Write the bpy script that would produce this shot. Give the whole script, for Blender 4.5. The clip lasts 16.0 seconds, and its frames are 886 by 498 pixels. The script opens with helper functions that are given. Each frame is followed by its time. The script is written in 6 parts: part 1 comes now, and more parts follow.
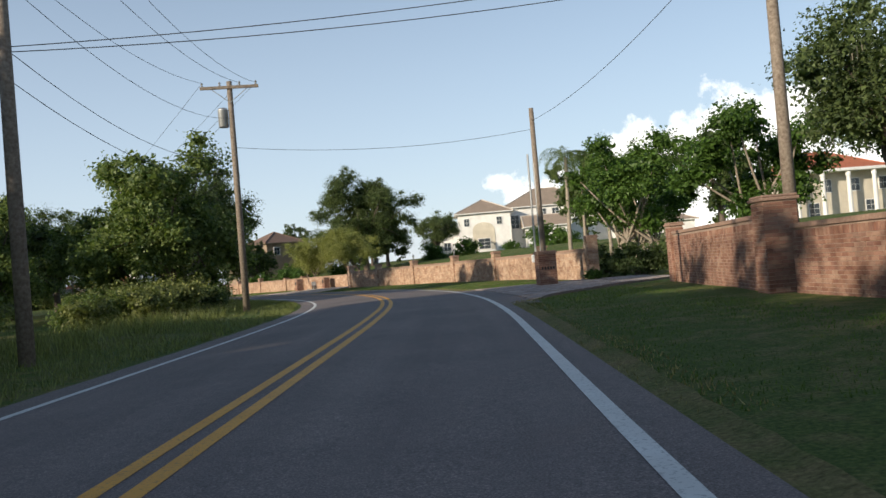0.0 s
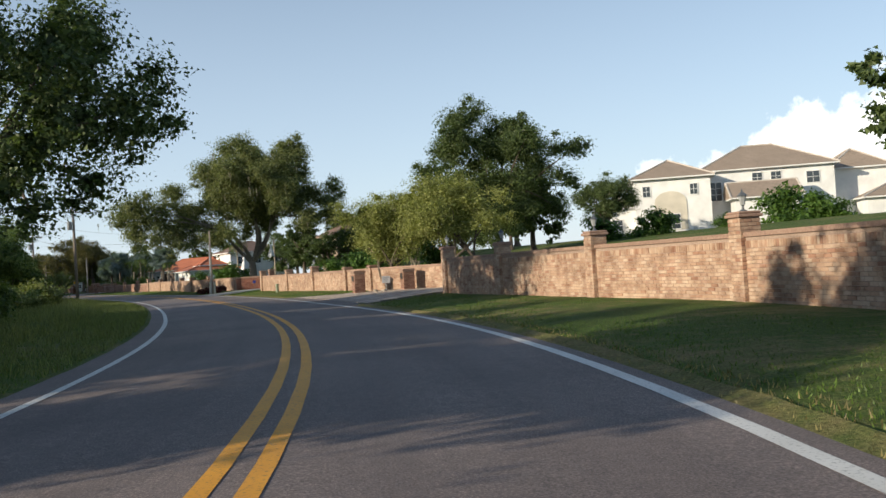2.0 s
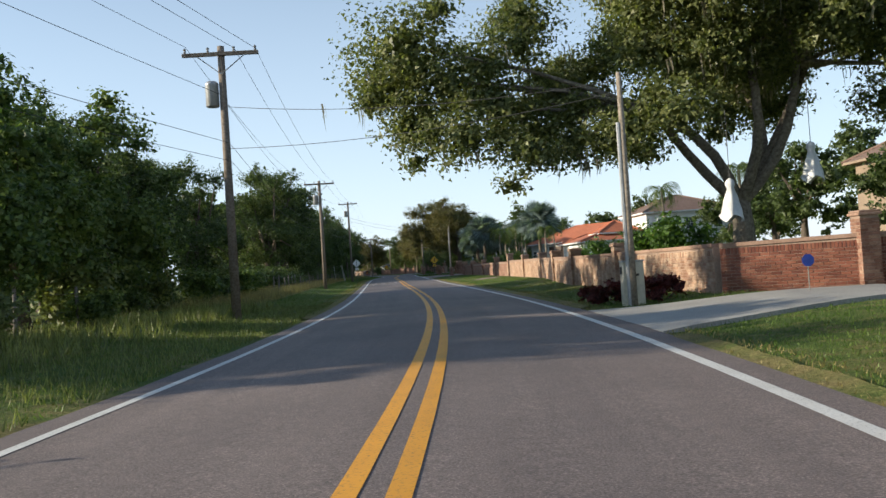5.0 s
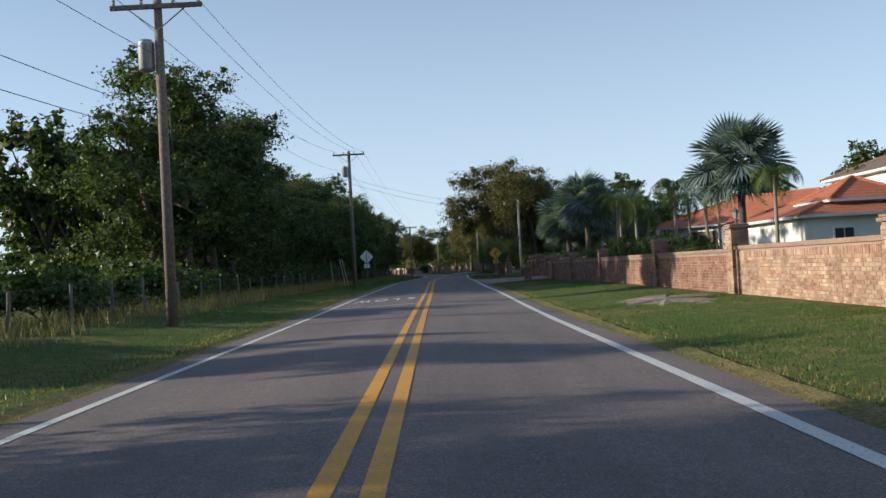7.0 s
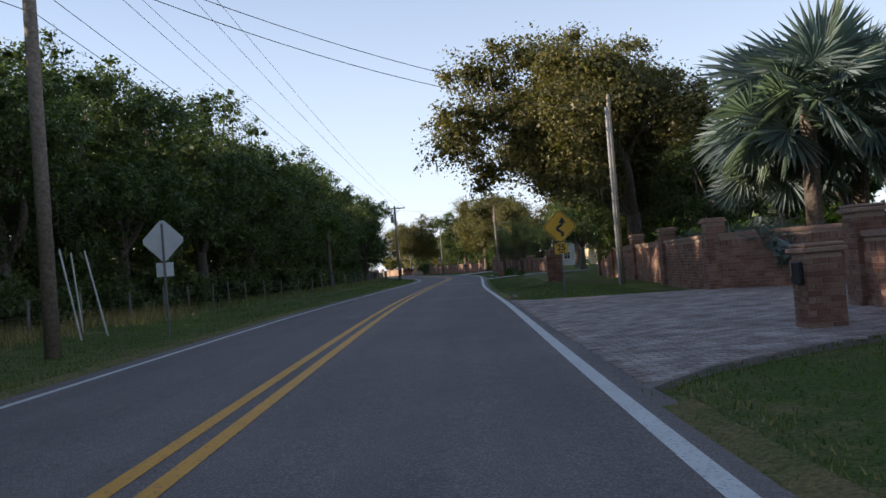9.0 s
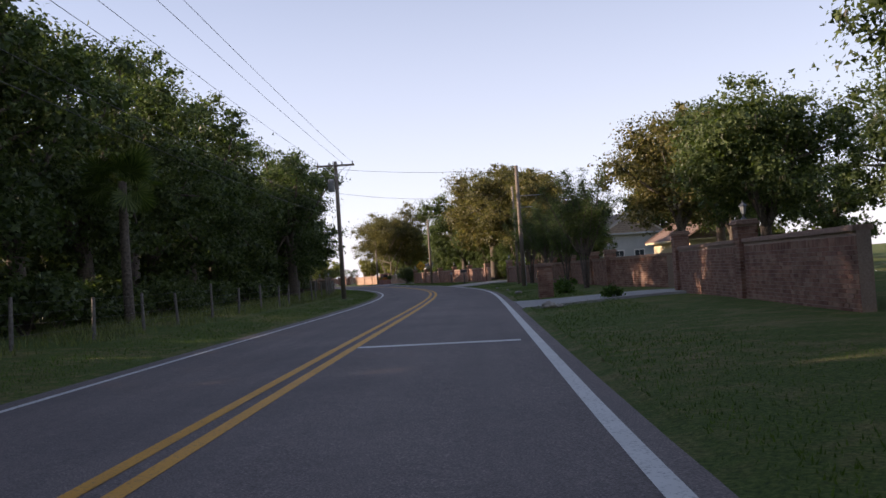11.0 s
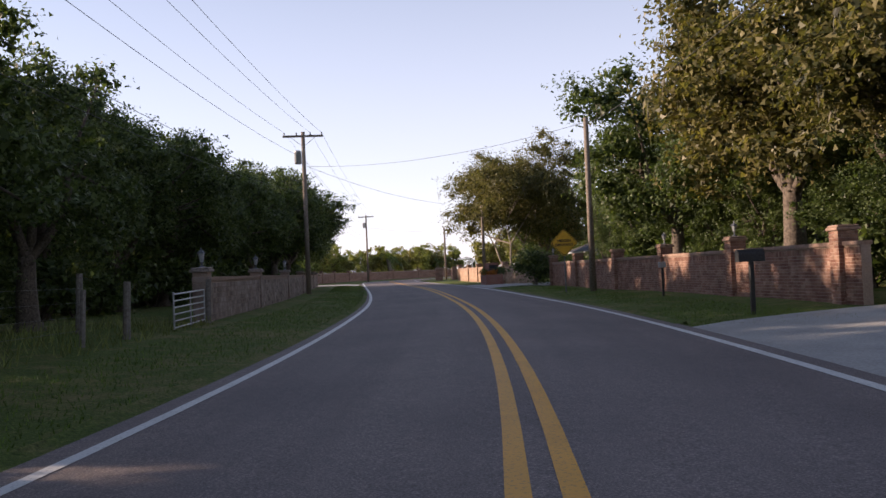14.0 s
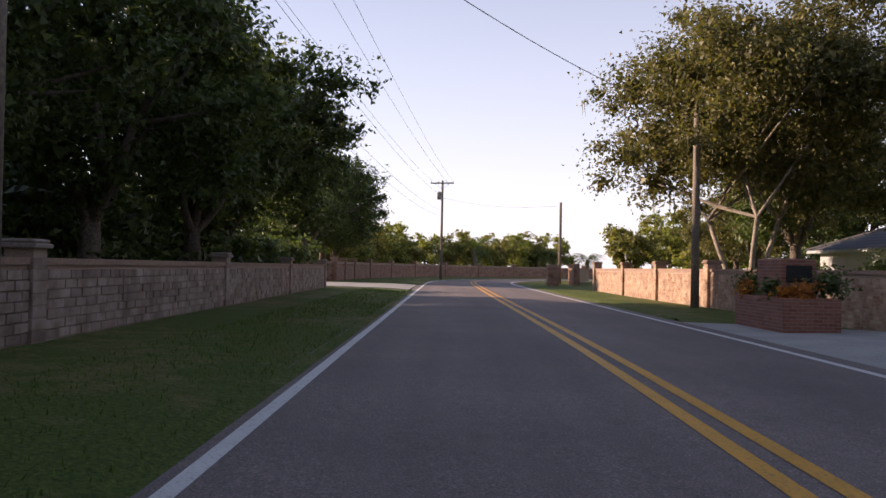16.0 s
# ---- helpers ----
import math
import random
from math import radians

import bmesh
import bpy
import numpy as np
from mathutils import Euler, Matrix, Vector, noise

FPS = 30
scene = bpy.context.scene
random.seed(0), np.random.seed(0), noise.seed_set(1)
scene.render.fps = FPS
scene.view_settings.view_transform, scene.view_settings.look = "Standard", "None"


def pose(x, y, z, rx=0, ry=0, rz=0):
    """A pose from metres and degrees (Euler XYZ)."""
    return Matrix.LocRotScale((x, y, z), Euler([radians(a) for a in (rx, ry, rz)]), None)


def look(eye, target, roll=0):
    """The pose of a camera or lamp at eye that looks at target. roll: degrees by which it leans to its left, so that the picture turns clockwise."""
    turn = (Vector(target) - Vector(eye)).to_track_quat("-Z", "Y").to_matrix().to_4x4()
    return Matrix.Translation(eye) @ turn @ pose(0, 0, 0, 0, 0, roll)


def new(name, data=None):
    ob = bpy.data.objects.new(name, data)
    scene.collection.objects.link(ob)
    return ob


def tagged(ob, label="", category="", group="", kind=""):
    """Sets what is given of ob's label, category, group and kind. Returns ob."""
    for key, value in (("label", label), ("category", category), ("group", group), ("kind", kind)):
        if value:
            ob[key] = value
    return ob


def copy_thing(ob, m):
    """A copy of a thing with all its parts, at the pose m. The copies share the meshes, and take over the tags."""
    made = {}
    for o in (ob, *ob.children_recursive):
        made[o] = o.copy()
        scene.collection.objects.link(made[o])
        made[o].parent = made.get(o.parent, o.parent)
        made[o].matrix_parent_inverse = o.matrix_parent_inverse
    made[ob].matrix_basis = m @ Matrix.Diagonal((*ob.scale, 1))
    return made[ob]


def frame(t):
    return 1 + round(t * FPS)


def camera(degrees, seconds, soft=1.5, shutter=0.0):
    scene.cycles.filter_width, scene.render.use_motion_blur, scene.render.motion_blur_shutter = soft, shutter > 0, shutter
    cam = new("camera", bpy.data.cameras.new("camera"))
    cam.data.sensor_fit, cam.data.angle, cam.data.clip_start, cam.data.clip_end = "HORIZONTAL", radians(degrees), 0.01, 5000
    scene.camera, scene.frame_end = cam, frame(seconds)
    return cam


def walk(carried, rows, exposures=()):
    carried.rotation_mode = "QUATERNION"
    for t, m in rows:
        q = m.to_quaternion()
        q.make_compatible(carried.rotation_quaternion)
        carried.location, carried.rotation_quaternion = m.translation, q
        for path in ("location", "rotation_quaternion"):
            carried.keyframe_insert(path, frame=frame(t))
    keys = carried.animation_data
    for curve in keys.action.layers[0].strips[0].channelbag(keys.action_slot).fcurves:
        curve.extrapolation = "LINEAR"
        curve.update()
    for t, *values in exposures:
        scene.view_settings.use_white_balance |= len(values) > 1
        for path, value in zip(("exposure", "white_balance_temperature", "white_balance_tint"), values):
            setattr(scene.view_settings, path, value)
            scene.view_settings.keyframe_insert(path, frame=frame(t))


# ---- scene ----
# ================= camera =================
cam = camera(53.75, 16.0)
PATH = [
    (0, (-0.058, 0.060, 1.297), (-0.059, 2.060, 1.339), -4.79),
    (0.5, (0.120, 11.381, 1.323), (0.092, 13.380, 1.363), -4.96),
    (1, (-0.043, 22.625, 1.349), (-0.129, 24.622, 1.393), -4.42),
    (1.5, (-0.871, 33.840, 1.363), (-1.063, 35.830, 1.402), -4.22),
    (2, (-2.554, 44.976, 1.377), (-2.896, 46.947, 1.412), -3.68),
    (2.5, (-4.834, 55.096, 1.369), (-5.351, 57.028, 1.396), -2.99),
    (3, (-8.240, 65.020, 1.361), (-8.926, 66.899, 1.392), -3.22),
    (3.5, (-12.796, 75.311, 1.307), (-13.643, 77.122, 1.340), -4.33),
    (4, (-17.955, 84.968, 1.253), (-18.950, 86.703, 1.292), -4.57),
    (4.5, (-23.744, 94.264, 1.250), (-24.852, 95.928, 1.294), -4.39),
    (5, (-29.935, 103.407, 1.248), (-31.105, 105.029, 1.290), -3.77),
    (5.5, (-36.630, 112.743, 1.255), (-37.847, 114.329, 1.293), -3.51),
    (6, (-43.934, 122.556, 1.263), (-45.183, 124.118, 1.304), -3.14),
    (6.5, (-51.653, 132.657, 1.271), (-52.919, 134.205, 1.314), -2.92),
    (7, (-59.562, 142.827, 1.278), (-60.835, 144.370, 1.322), -3.14),
    (7.5, (-67.465, 152.879, 1.286), (-68.741, 154.418, 1.320), -4.09),
    (8, (-75.365, 163.177, 1.282), (-76.650, 164.709, 1.312), -3.83),
    (8.5, (-83.160, 173.000, 1.278), (-84.452, 174.527, 1.311), -4.36),
    (9, (-91.049, 182.809, 1.315), (-92.342, 184.334, 1.357), -4.43),
    (9.5, (-98.782, 192.345, 1.313), (-100.076, 193.869, 1.371), -4.98),
    (10, (-106.404, 201.710, 1.310), (-107.696, 203.236, 1.374), -4.77),
    (10.5, (-113.899, 210.946, 1.307), (-115.190, 212.473, 1.369), -4.25),
    (11, (-121.251, 220.094, 1.304), (-122.539, 221.623, 1.359), -3.93),
    (11.5, (-128.443, 229.193, 1.301), (-129.731, 230.722, 1.348), -4.26),
    (12, (-135.572, 238.493, 1.287), (-136.869, 240.015, 1.326), -4.81),
    (12.5, (-142.698, 247.407, 1.273), (-144.010, 248.916, 1.311), -5.00),
    (13, (-150.130, 255.789, 1.289), (-151.495, 257.251, 1.330), -4.72),
    (13.5, (-158.071, 263.879, 1.305), (-159.514, 265.263, 1.349), -3.88),
    (14, (-166.576, 271.454, 1.278), (-168.105, 272.742, 1.330), -2.41),
    (14.5, (-175.380, 278.469, 1.287), (-176.977, 279.672, 1.333), -0.26),
    (15, (-184.402, 285.290, 1.310), (-186.030, 286.451, 1.356), 0.75),
    (15.5, (-193.459, 292.061, 1.333), (-195.102, 293.202, 1.375), 1.12),
    (16, (-202.282, 298.654, 1.419), (-203.935, 299.778, 1.462), 1.13),
]
EXPOSURES = [(0, 0.25, 6300, 7), (3.0, 0.33, 6200, 5), (4.0, 0.36, 6200, 5), (5.0, 0.6, 6200, 5), (7.5, 0.25, 5900, 6), (8.6, 0.38, 6000, 9), (9.1, 0.75, 6400, 15), (11.5, 0.7, 6800, 24), (13.0, 0.75, 6800, 24), (16.0, 0.75, 7100, 28)]
walk(cam, [(t, look(eye, target, roll)) for t, eye, target, roll in PATH], EXPOSURES)

# ================= light =================
SUN_ELEV = 16.5
SUN_WAY = Vector((-0.768, -0.640, math.tan(radians(SUN_ELEV)))).normalized()
sun_data = bpy.data.lights.new("sun", "SUN")
sun_data.energy, sun_data.angle, sun_data.color = 5.0, radians(0.55), (1.0, 0.84, 0.64)
sun = new("sun", sun_data)
sun.matrix_world = look((0, 0, 60), Vector((0, 0, 60)) - SUN_WAY)

world = bpy.data.worlds.new("sky")
scene.world = world
world.use_nodes = True


def build_sky():
    nt = world.node_tree
    nt.nodes.clear()
    out = nt.nodes.new("ShaderNodeOutputWorld")
    bg = nt.nodes.new("ShaderNodeBackground")
    sky = nt.nodes.new("ShaderNodeTexSky")
    sky.sky_type, sky.sun_disc = "NISHITA", False
    sky.sun_elevation = radians(SUN_ELEV)
    sky.sun_rotation = math.atan2(SUN_WAY.x, SUN_WAY.y)
    sky.air_density, sky.dust_density, sky.ozone_density = 1.0, 0.25, 1.6
    # thin haze over the whole sky, and a bank of cumulus low in the east
    way = nt.nodes.new("ShaderNodeTexCoord").outputs["Generated"]
    sep = nt.nodes.new("ShaderNodeSeparateXYZ")
    nt.links.new(way, sep.inputs[0])
    hazed = mixed(nt, ramp(nt, sep.outputs["Z"], [(0.0, (0.7, 0.7, 0.7)), (0.3, (0.32, 0.32, 0.32)), (0.75, (0.04, 0.04, 0.04))]), sky.outputs[0], (6.6, 7.3, 8.6))
    puffs = noise_tex(nt, 7.0, 9, 0.6, way)
    place = nt.nodes.new("ShaderNodeVectorMath")
    place.operation = "DOT_PRODUCT"
    place.inputs[1].default_value = (0.36, 0.93, 0.0)
    nt.links.new(way, place.inputs[0])
    near = ramp(nt, place.outputs["Value"], [(0.90, (0, 0, 0)), (0.985, (1, 1, 1))])
    low = ramp(nt, sep.outputs["Z"], [(0.0, (0.42, 0.42, 0.42)), (0.10, (0.40, 0.40, 0.40)), (0.27, (0, 0, 0))])
    mass = nt.nodes.new("ShaderNodeMath")
    mass.operation = "MULTIPLY"
    nt.links.new(near, mass.inputs[0])
    nt.links.new(low, mass.inputs[1])
    both = nt.nodes.new("ShaderNodeMath")
    both.operation = "ADD"
    nt.links.new(mass.outputs[0], both.inputs[0])
    nt.links.new(puffs, both.inputs[1])
    cover = ramp(nt, both.outputs[0], [(0.765, (0, 0, 0)), (0.83, (1, 1, 1))])
    nt.links.new(mixed(nt, cover, hazed, (13.0, 12.4, 11.8)), bg.inputs[0])
    bg.inputs["Strength"].default_value = 0.1
    nt.links.new(bg.outputs[0], out.inputs[0])

# ================= plan: everything lies along the road =================
# heading of the road (degrees left of +y) every 10 m, and its first point
HEADINGS = [-0.43, -0.07, 0.25, 0.42, 0.25, -0.26, -0.8, -0.65, 1.28, 5.77, 12.29, 18.97, 24.06, 27.14, 28.9, 30.36, 32.12, 34.17,
            36.17, 37.83, 39.03, 39.73, 39.99, 39.99, 39.93, 39.93, 40.0, 40.0, 39.77, 39.34, 38.83, 38.34, 37.95, 37.73, 37.78, 38.37,
            39.85, 42.32, 45.27, 48.02, 50.35, 52.32, 53.9, 54.99, 55.6, 55.82, 55.78, 55.64, 55.54, 55.4, 53.0, 46.0, 38.0, 30.0, 22.0,
            15.0, 10.0, 6.0]
STEP = 2.0
ROAD_PTS = []


def lay_out_road():
    x, y, n = -2.15, -53.16, (len(HEADINGS) - 1) * 5
    for i in range(n + 1):
        u = i * STEP / 10.0
        k = min(int(u), len(HEADINGS) - 2)
        h = radians(HEADINGS[k] * (1 - (u - k)) + HEADINGS[k + 1] * (u - k))
        ROAD_PTS.append((x, y, h))
        x, y = x - math.sin(h) * STEP, y + math.cos(h) * STEP


lay_out_road()
ROAD_LEN = (len(ROAD_PTS) - 1) * STEP


def heading(s):
    k = max(0, min(int(s / STEP), len(ROAD_PTS) - 2))
    u = s / STEP - k
    return ROAD_PTS[k][2] * (1 - u) + ROAD_PTS[k + 1][2] * u


def R(s, d, z=0.0):
    """The place s metres along the road, d metres to the right of its middle."""
    k = max(0, min(int(s / STEP), len(ROAD_PTS) - 2))
    u = s / STEP - k
    a, b = ROAD_PTS[k], ROAD_PTS[k + 1]
    h = a[2] * (1 - u) + b[2] * u if 0 <= u <= 1 else a[2]
    return Vector((a[0] + (b[0] - a[0]) * u + math.cos(h) * d, a[1] + (b[1] - a[1]) * u + math.sin(h) * d, z))


def smooth(a, b, x):
    t = max(0.0, min(1.0, (x - a) / (b - a)))
    return t * t * (3 - 2 * t)


# every 30 m from s = 50: offsets of the painted lines, falls of the two lanes, rise of the road
LINE_LEFT = [-3.182, -3.157, -3.194, -3.307, -3.371, -3.341, -3.347, -3.390, -3.336, -3.340, -3.293, -3.454, -3.610, -3.750, -3.690]
LINE_MID = [-0.075, -0.076, -0.061, 0.035, 0.025, 0.046, 0.046, 0.127, 0.073, 0.054, 0.061, 0.059, -0.035, 0.009, 0.014]
LINE_RIGHT = [3.297, 3.452, 3.546, 3.417, 3.351, 3.339, 3.348, 3.570, 3.812, 3.550, 3.476, 3.555, 3.444, 3.385, 3.382]
FALL_LEFT = [0.027, 0.028, 0.027, 0.022, 0.019, 0.020, 0.020, 0.018, 0.022, 0.023, 0.024, 0.020, 0.018, 0.016, 0.016]
FALL_RIGHT = [0.015, 0.013, 0.012, 0.018, 0.021, 0.021, 0.021, 0.018, 0.014, 0.016, 0.017, 0.018, 0.022, 0.023, 0.023]
RISE = [0.039, 0.101, 0.098, 0.022, -0.008, -0.023, 0.003, 0.070, 0.111, 0.056, 0.029, 0.018, 0.094, 0.220, 0.220]


def along(values, s):
    u = max(0.0, min(len(values) - 1.001, (s - 50) / 30))
    k = int(u)
    u = (u - k) ** 2 * (3 - 2 * (u - k))
    return values[k] * (1 - u) + values[k + 1] * u


def ground_z(s, d):
    """Height of the ground: crowned road, verges, a rise behind the first wall."""
    e = abs(d)
    fall = along(FALL_LEFT if d < 0 else FALL_RIGHT, s)
    lift = along(RISE, s) * (1 - smooth(5.0, 8.5, e))
    if e <= 3.9:
        return lift - fall * e
    z = lift - 3.9 * fall + (0.15 + 3.9 * fall) * smooth(3.9, 9.0, e)
    if d > 12:
        z += 3.0 * (1 - smooth(64, 96, d)) * smooth(16, 48, d) * smooth(60, 110, s) * (1 - smooth(215, 260, s))
    if d < -3.75:
        z += 0.12 * smooth(4, 9, -d) * smooth(200, 250, s)
    return z


def on_ground(s, d, lift=0.0):
    return R(s, d, ground_z(s, d) + lift)


# ================= node materials =================
def material(name):
    m = bpy.data.materials.new(name)
    m.use_nodes = True
    nt = m.node_tree
    return m, nt, nt.nodes["Principled BSDF"]


def node(nt, kind, **values):
    n = nt.nodes.new(kind)
    for key, value in values.items():
        n.inputs[key.replace("_", " ")].default_value = value
    return n


def ramp(nt, source, stops):
    r = nt.nodes.new("ShaderNodeValToRGB")
    while len(r.color_ramp.elements) < len(stops):
        r.color_ramp.elements.new(0.5)
    for e, (at, c) in zip(r.color_ramp.elements, stops):
        e.position, e.color = at, (*c, 1)
    nt.links.new(source, r.inputs[0])
    return r.outputs[0]


def mixed(nt, factor, a, b, how="MIX"):
    m = nt.nodes.new("ShaderNodeMix")
    m.data_type, m.blend_type = "RGBA", how
    for socket, value in ((m.inputs[0], factor), (m.inputs[6], a), (m.inputs[7], b)):
        if isinstance(value, bpy.types.NodeSocket):
            nt.links.new(value, socket)
        elif isinstance(value, tuple):
            socket.default_value = (*value, 1)
        else:
            socket.default_value = value
    return m.outputs[2]


def noise_tex(nt, scale, detail=4.0, rough=0.55, coord=None):
    n = node(nt, "ShaderNodeTexNoise", Scale=scale, Detail=detail, Roughness=rough)
    if coord is None:
        coord = nt.nodes.new("ShaderNodeTexCoord").outputs["Object"]
    nt.links.new(coord, n.inputs["Vector"])
    return n.outputs["Fac"]


def bump(nt, bsdf, height, strength=0.4, distance=0.02):
    b = node(nt, "ShaderNodeBump", Strength=strength, Distance=distance)
    nt.links.new(height, b.inputs["Height"])
    nt.links.new(b.outputs[0], bsdf.inputs["Normal"])


def two_scale(name, dark, light, fine, coarse, rough=0.8, bump_strength=0.3, bump_distance=0.01, metal=0.0, spread=(0.3, 0.7)):
    """A surface whose colour varies at two scales, with fine relief."""
    m, nt, b = material(name)
    f, c = noise_tex(nt, fine), noise_tex(nt, coarse, 3)
    base = ramp(nt, f, [(spread[0], dark), (spread[1], light)])
    worn = ramp(nt, c, [(0.3, (0.72, 0.72, 0.72)), (0.7, (1.0, 1.0, 1.0))])
    nt.links.new(mixed(nt, 0.8, base, worn, "MULTIPLY"), b.inputs["Base Color"])
    b.inputs["Roughness"].default_value, b.inputs["Metallic"].default_value = rough, metal
    bump(nt, b, f, bump_strength, bump_distance)
    return m


def random_pieces(name, stops, rough=0.85, island=True, fine=40.0):
    """Bricks and blocks: each piece takes a colour of its own, with grain and stains over it."""
    m, nt, b = material(name)
    if island:
        r = nt.nodes.new("ShaderNodeNewGeometry").outputs["Random Per Island"]
    else:
        r = nt.nodes.new("ShaderNodeObjectInfo").outputs["Random"]
    base = ramp(nt, r, stops)
    geo = nt.nodes.new("ShaderNodeNewGeometry").outputs["Position"]
    f, c = noise_tex(nt, fine, coord=geo), noise_tex(nt, 0.9, 4, coord=geo)
    base = mixed(nt, 0.5, base, ramp(nt, f, [(0.25, (0.6, 0.6, 0.6)), (0.75, (1, 1, 1))]), "MULTIPLY")
    base = mixed(nt, 0.7, base, ramp(nt, c, [(0.32, (0.62, 0.6, 0.58)), (0.62, (1, 1, 1))]), "MULTIPLY")
    blotch = noise_tex(nt, 2.6, 3, coord=geo)
    base = mixed(nt, 0.7, base, ramp(nt, blotch, [(0.38, (0.56, 0.44, 0.39)), (0.58, (1.08, 1.05, 1.02))]), "MULTIPLY")
    nt.links.new(base, b.inputs["Base Color"])
    b.inputs["Roughness"].default_value = rough
    bump(nt, b, f, 0.5, 0.006)
    return m


def asphalt_material():
    """Worn aggregate, with stains and with streaks that run along the lanes."""
    m, nt, b = material("asphalt")
    geo = nt.nodes.new("ShaderNodeNewGeometry").outputs["Position"]
    lanes = nt.nodes.new("ShaderNodeUVMap").outputs[0]
    f, g, c = noise_tex(nt, 55, 4, 0.7, coord=geo), noise_tex(nt, 9, 5, 0.65, coord=geo), noise_tex(nt, 0.35, 4, coord=geo)
    streak, path = noise_tex(nt, 1.0, 5, 0.6, coord=lanes), noise_tex(nt, 0.35, 2, coord=lanes)
    base = ramp(nt, f, [(0.3, (0.085, 0.073, 0.071)), (0.52, (0.212, 0.173, 0.163)), (0.72, (0.44, 0.362, 0.338))])
    base = mixed(nt, 0.7, base, ramp(nt, g, [(0.3, (0.70, 0.70, 0.71)), (0.7, (1.08, 1.07, 1.06))]), "MULTIPLY")
    base = mixed(nt, 0.8, base, ramp(nt, c, [(0.3, (0.75, 0.74, 0.74)), (0.7, (1.1, 1.08, 1.05))]), "MULTIPLY")
    base = mixed(nt, 0.6, base, ramp(nt, streak, [(0.32, (0.78, 0.77, 0.77)), (0.68, (1.1, 1.09, 1.08))]), "MULTIPLY")
    base = mixed(nt, 0.5, base, ramp(nt, path, [(0.4, (0.84, 0.84, 0.85)), (0.6, (1.08, 1.07, 1.06))]), "MULTIPLY")
    nt.links.new(base, b.inputs["Base Color"])
    b.inputs["Roughness"].default_value = 0.8
    bump(nt, b, mixed(nt, 0.3, f, g), 0.7, 0.01)
    return m


def paint_material(name, colour):
    m, nt, b = material(name)
    geo = nt.nodes.new("ShaderNodeNewGeometry").outputs["Position"]
    f, c = noise_tex(nt, 30, 4, coord=geo), noise_tex(nt, 1.5, 3, coord=geo)
    worn = tuple(0.45 * v + 0.04 for v in colour)
    base = ramp(nt, f, [(0.30, worn), (0.46, colour)])
    base = mixed(nt, 0.6, base, ramp(nt, c, [(0.3, (0.75, 0.74, 0.72)), (0.7, (1, 1, 1))]), "MULTIPLY")
    nt.links.new(base, b.inputs["Base Color"])
    b.inputs["Roughness"].default_value = 0.6
    bump(nt, b, f, 0.3, 0.003)
    return m


def grass_material(name, dry=0.5):
    m, nt, b = material(name)
    geo = nt.nodes.new("ShaderNodeNewGeometry").outputs["Position"]
    f, g, c = noise_tex(nt, 22, 5, 0.7, coord=geo), noise_tex(nt, 2.2, 4, coord=geo), noise_tex(nt, 0.28, 4, coord=geo)
    green = ramp(nt, f, [(0.28, (0.022, 0.042, 0.010)), (0.5, (0.084, 0.130, 0.028)), (0.75, (0.195, 0.225, 0.064))])
    straw = ramp(nt, f, [(0.28, (0.09, 0.075, 0.03)), (0.7, (0.36, 0.29, 0.13))])
    patch = ramp(nt, mixed(nt, 0.5, g, c), [(0.60 - 0.18 * dry, (0, 0, 0)), (0.77 - 0.12 * dry, (1, 1, 1))])
    nt.links.new(mixed(nt, patch, green, straw), b.inputs["Base Color"])
    b.inputs["Roughness"].default_value = 0.9
    b.inputs["Specular IOR Level"].default_value = 0.15
    bump(nt, b, mixed(nt, 0.35, f, g), 0.9, 0.08)
    return m


def leaf_material(name, dark, light, gloss=0.45):
    """Foliage: every leaf clump has its own shade, and light comes through it."""
    m, nt, b = material(name)
    r = nt.nodes.new("ShaderNodeNewGeometry").outputs["Random Per Island"]
    o = nt.nodes.new("ShaderNodeObjectInfo").outputs["Random"]
    base = ramp(nt, r, [(0.0, dark), (0.7, light), (1.0, tuple(min(1, v * 1.35) for v in light))])
    base = mixed(nt, 0.6, base, ramp(nt, o, [(0.0, (0.75, 0.8, 0.75)), (1.0, (1.1, 1.05, 1.0))]), "MULTIPLY")
    nt.links.new(base, b.inputs["Base Color"])
    b.inputs["Roughness"].default_value = gloss
    b.inputs["Specular IOR Level"].default_value = 0.3
    t = nt.nodes.new("ShaderNodeBsdfTranslucent")
    nt.links.new(mixed(nt, 1.0, base, (0.9, 1.0, 0.45), "MULTIPLY"), t.inputs[0])
    mix = nt.nodes.new("ShaderNodeMixShader")
    mix.inputs[0].default_value = 0.42
    nt.links.new(b.outputs[0], mix.inputs[1])
    nt.links.new(t.outputs[0], mix.inputs[2])
    nt.links.new(mix.outputs[0], nt.nodes["Material Output"].inputs[0])
    return m


build_sky()
ASPHALT = asphalt_material()
WHITE_PAINT = paint_material("white_road_paint", (0.72, 0.71, 0.68))
YELLOW_PAINT = paint_material("yellow_road_paint", (0.76, 0.35, 0.015))
LAWN = grass_material("lawn", 0.72)
CONCRETE = two_scale("concrete", (0.30, 0.29, 0.27), (0.46, 0.44, 0.41), 25, 0.8, 0.85)
MORTAR = two_scale("mortar", (0.31, 0.215, 0.165), (0.44, 0.33, 0.26), 30, 1.0, 0.95)
BRICK = random_pieces("brick", [(0.0, (0.25, 0.12, 0.085)), (0.3, (0.32, 0.17, 0.12)), (0.6, (0.36, 0.21, 0.15)), (0.85, (0.40, 0.26, 0.19)), (1.0, (0.27, 0.14, 0.105))])
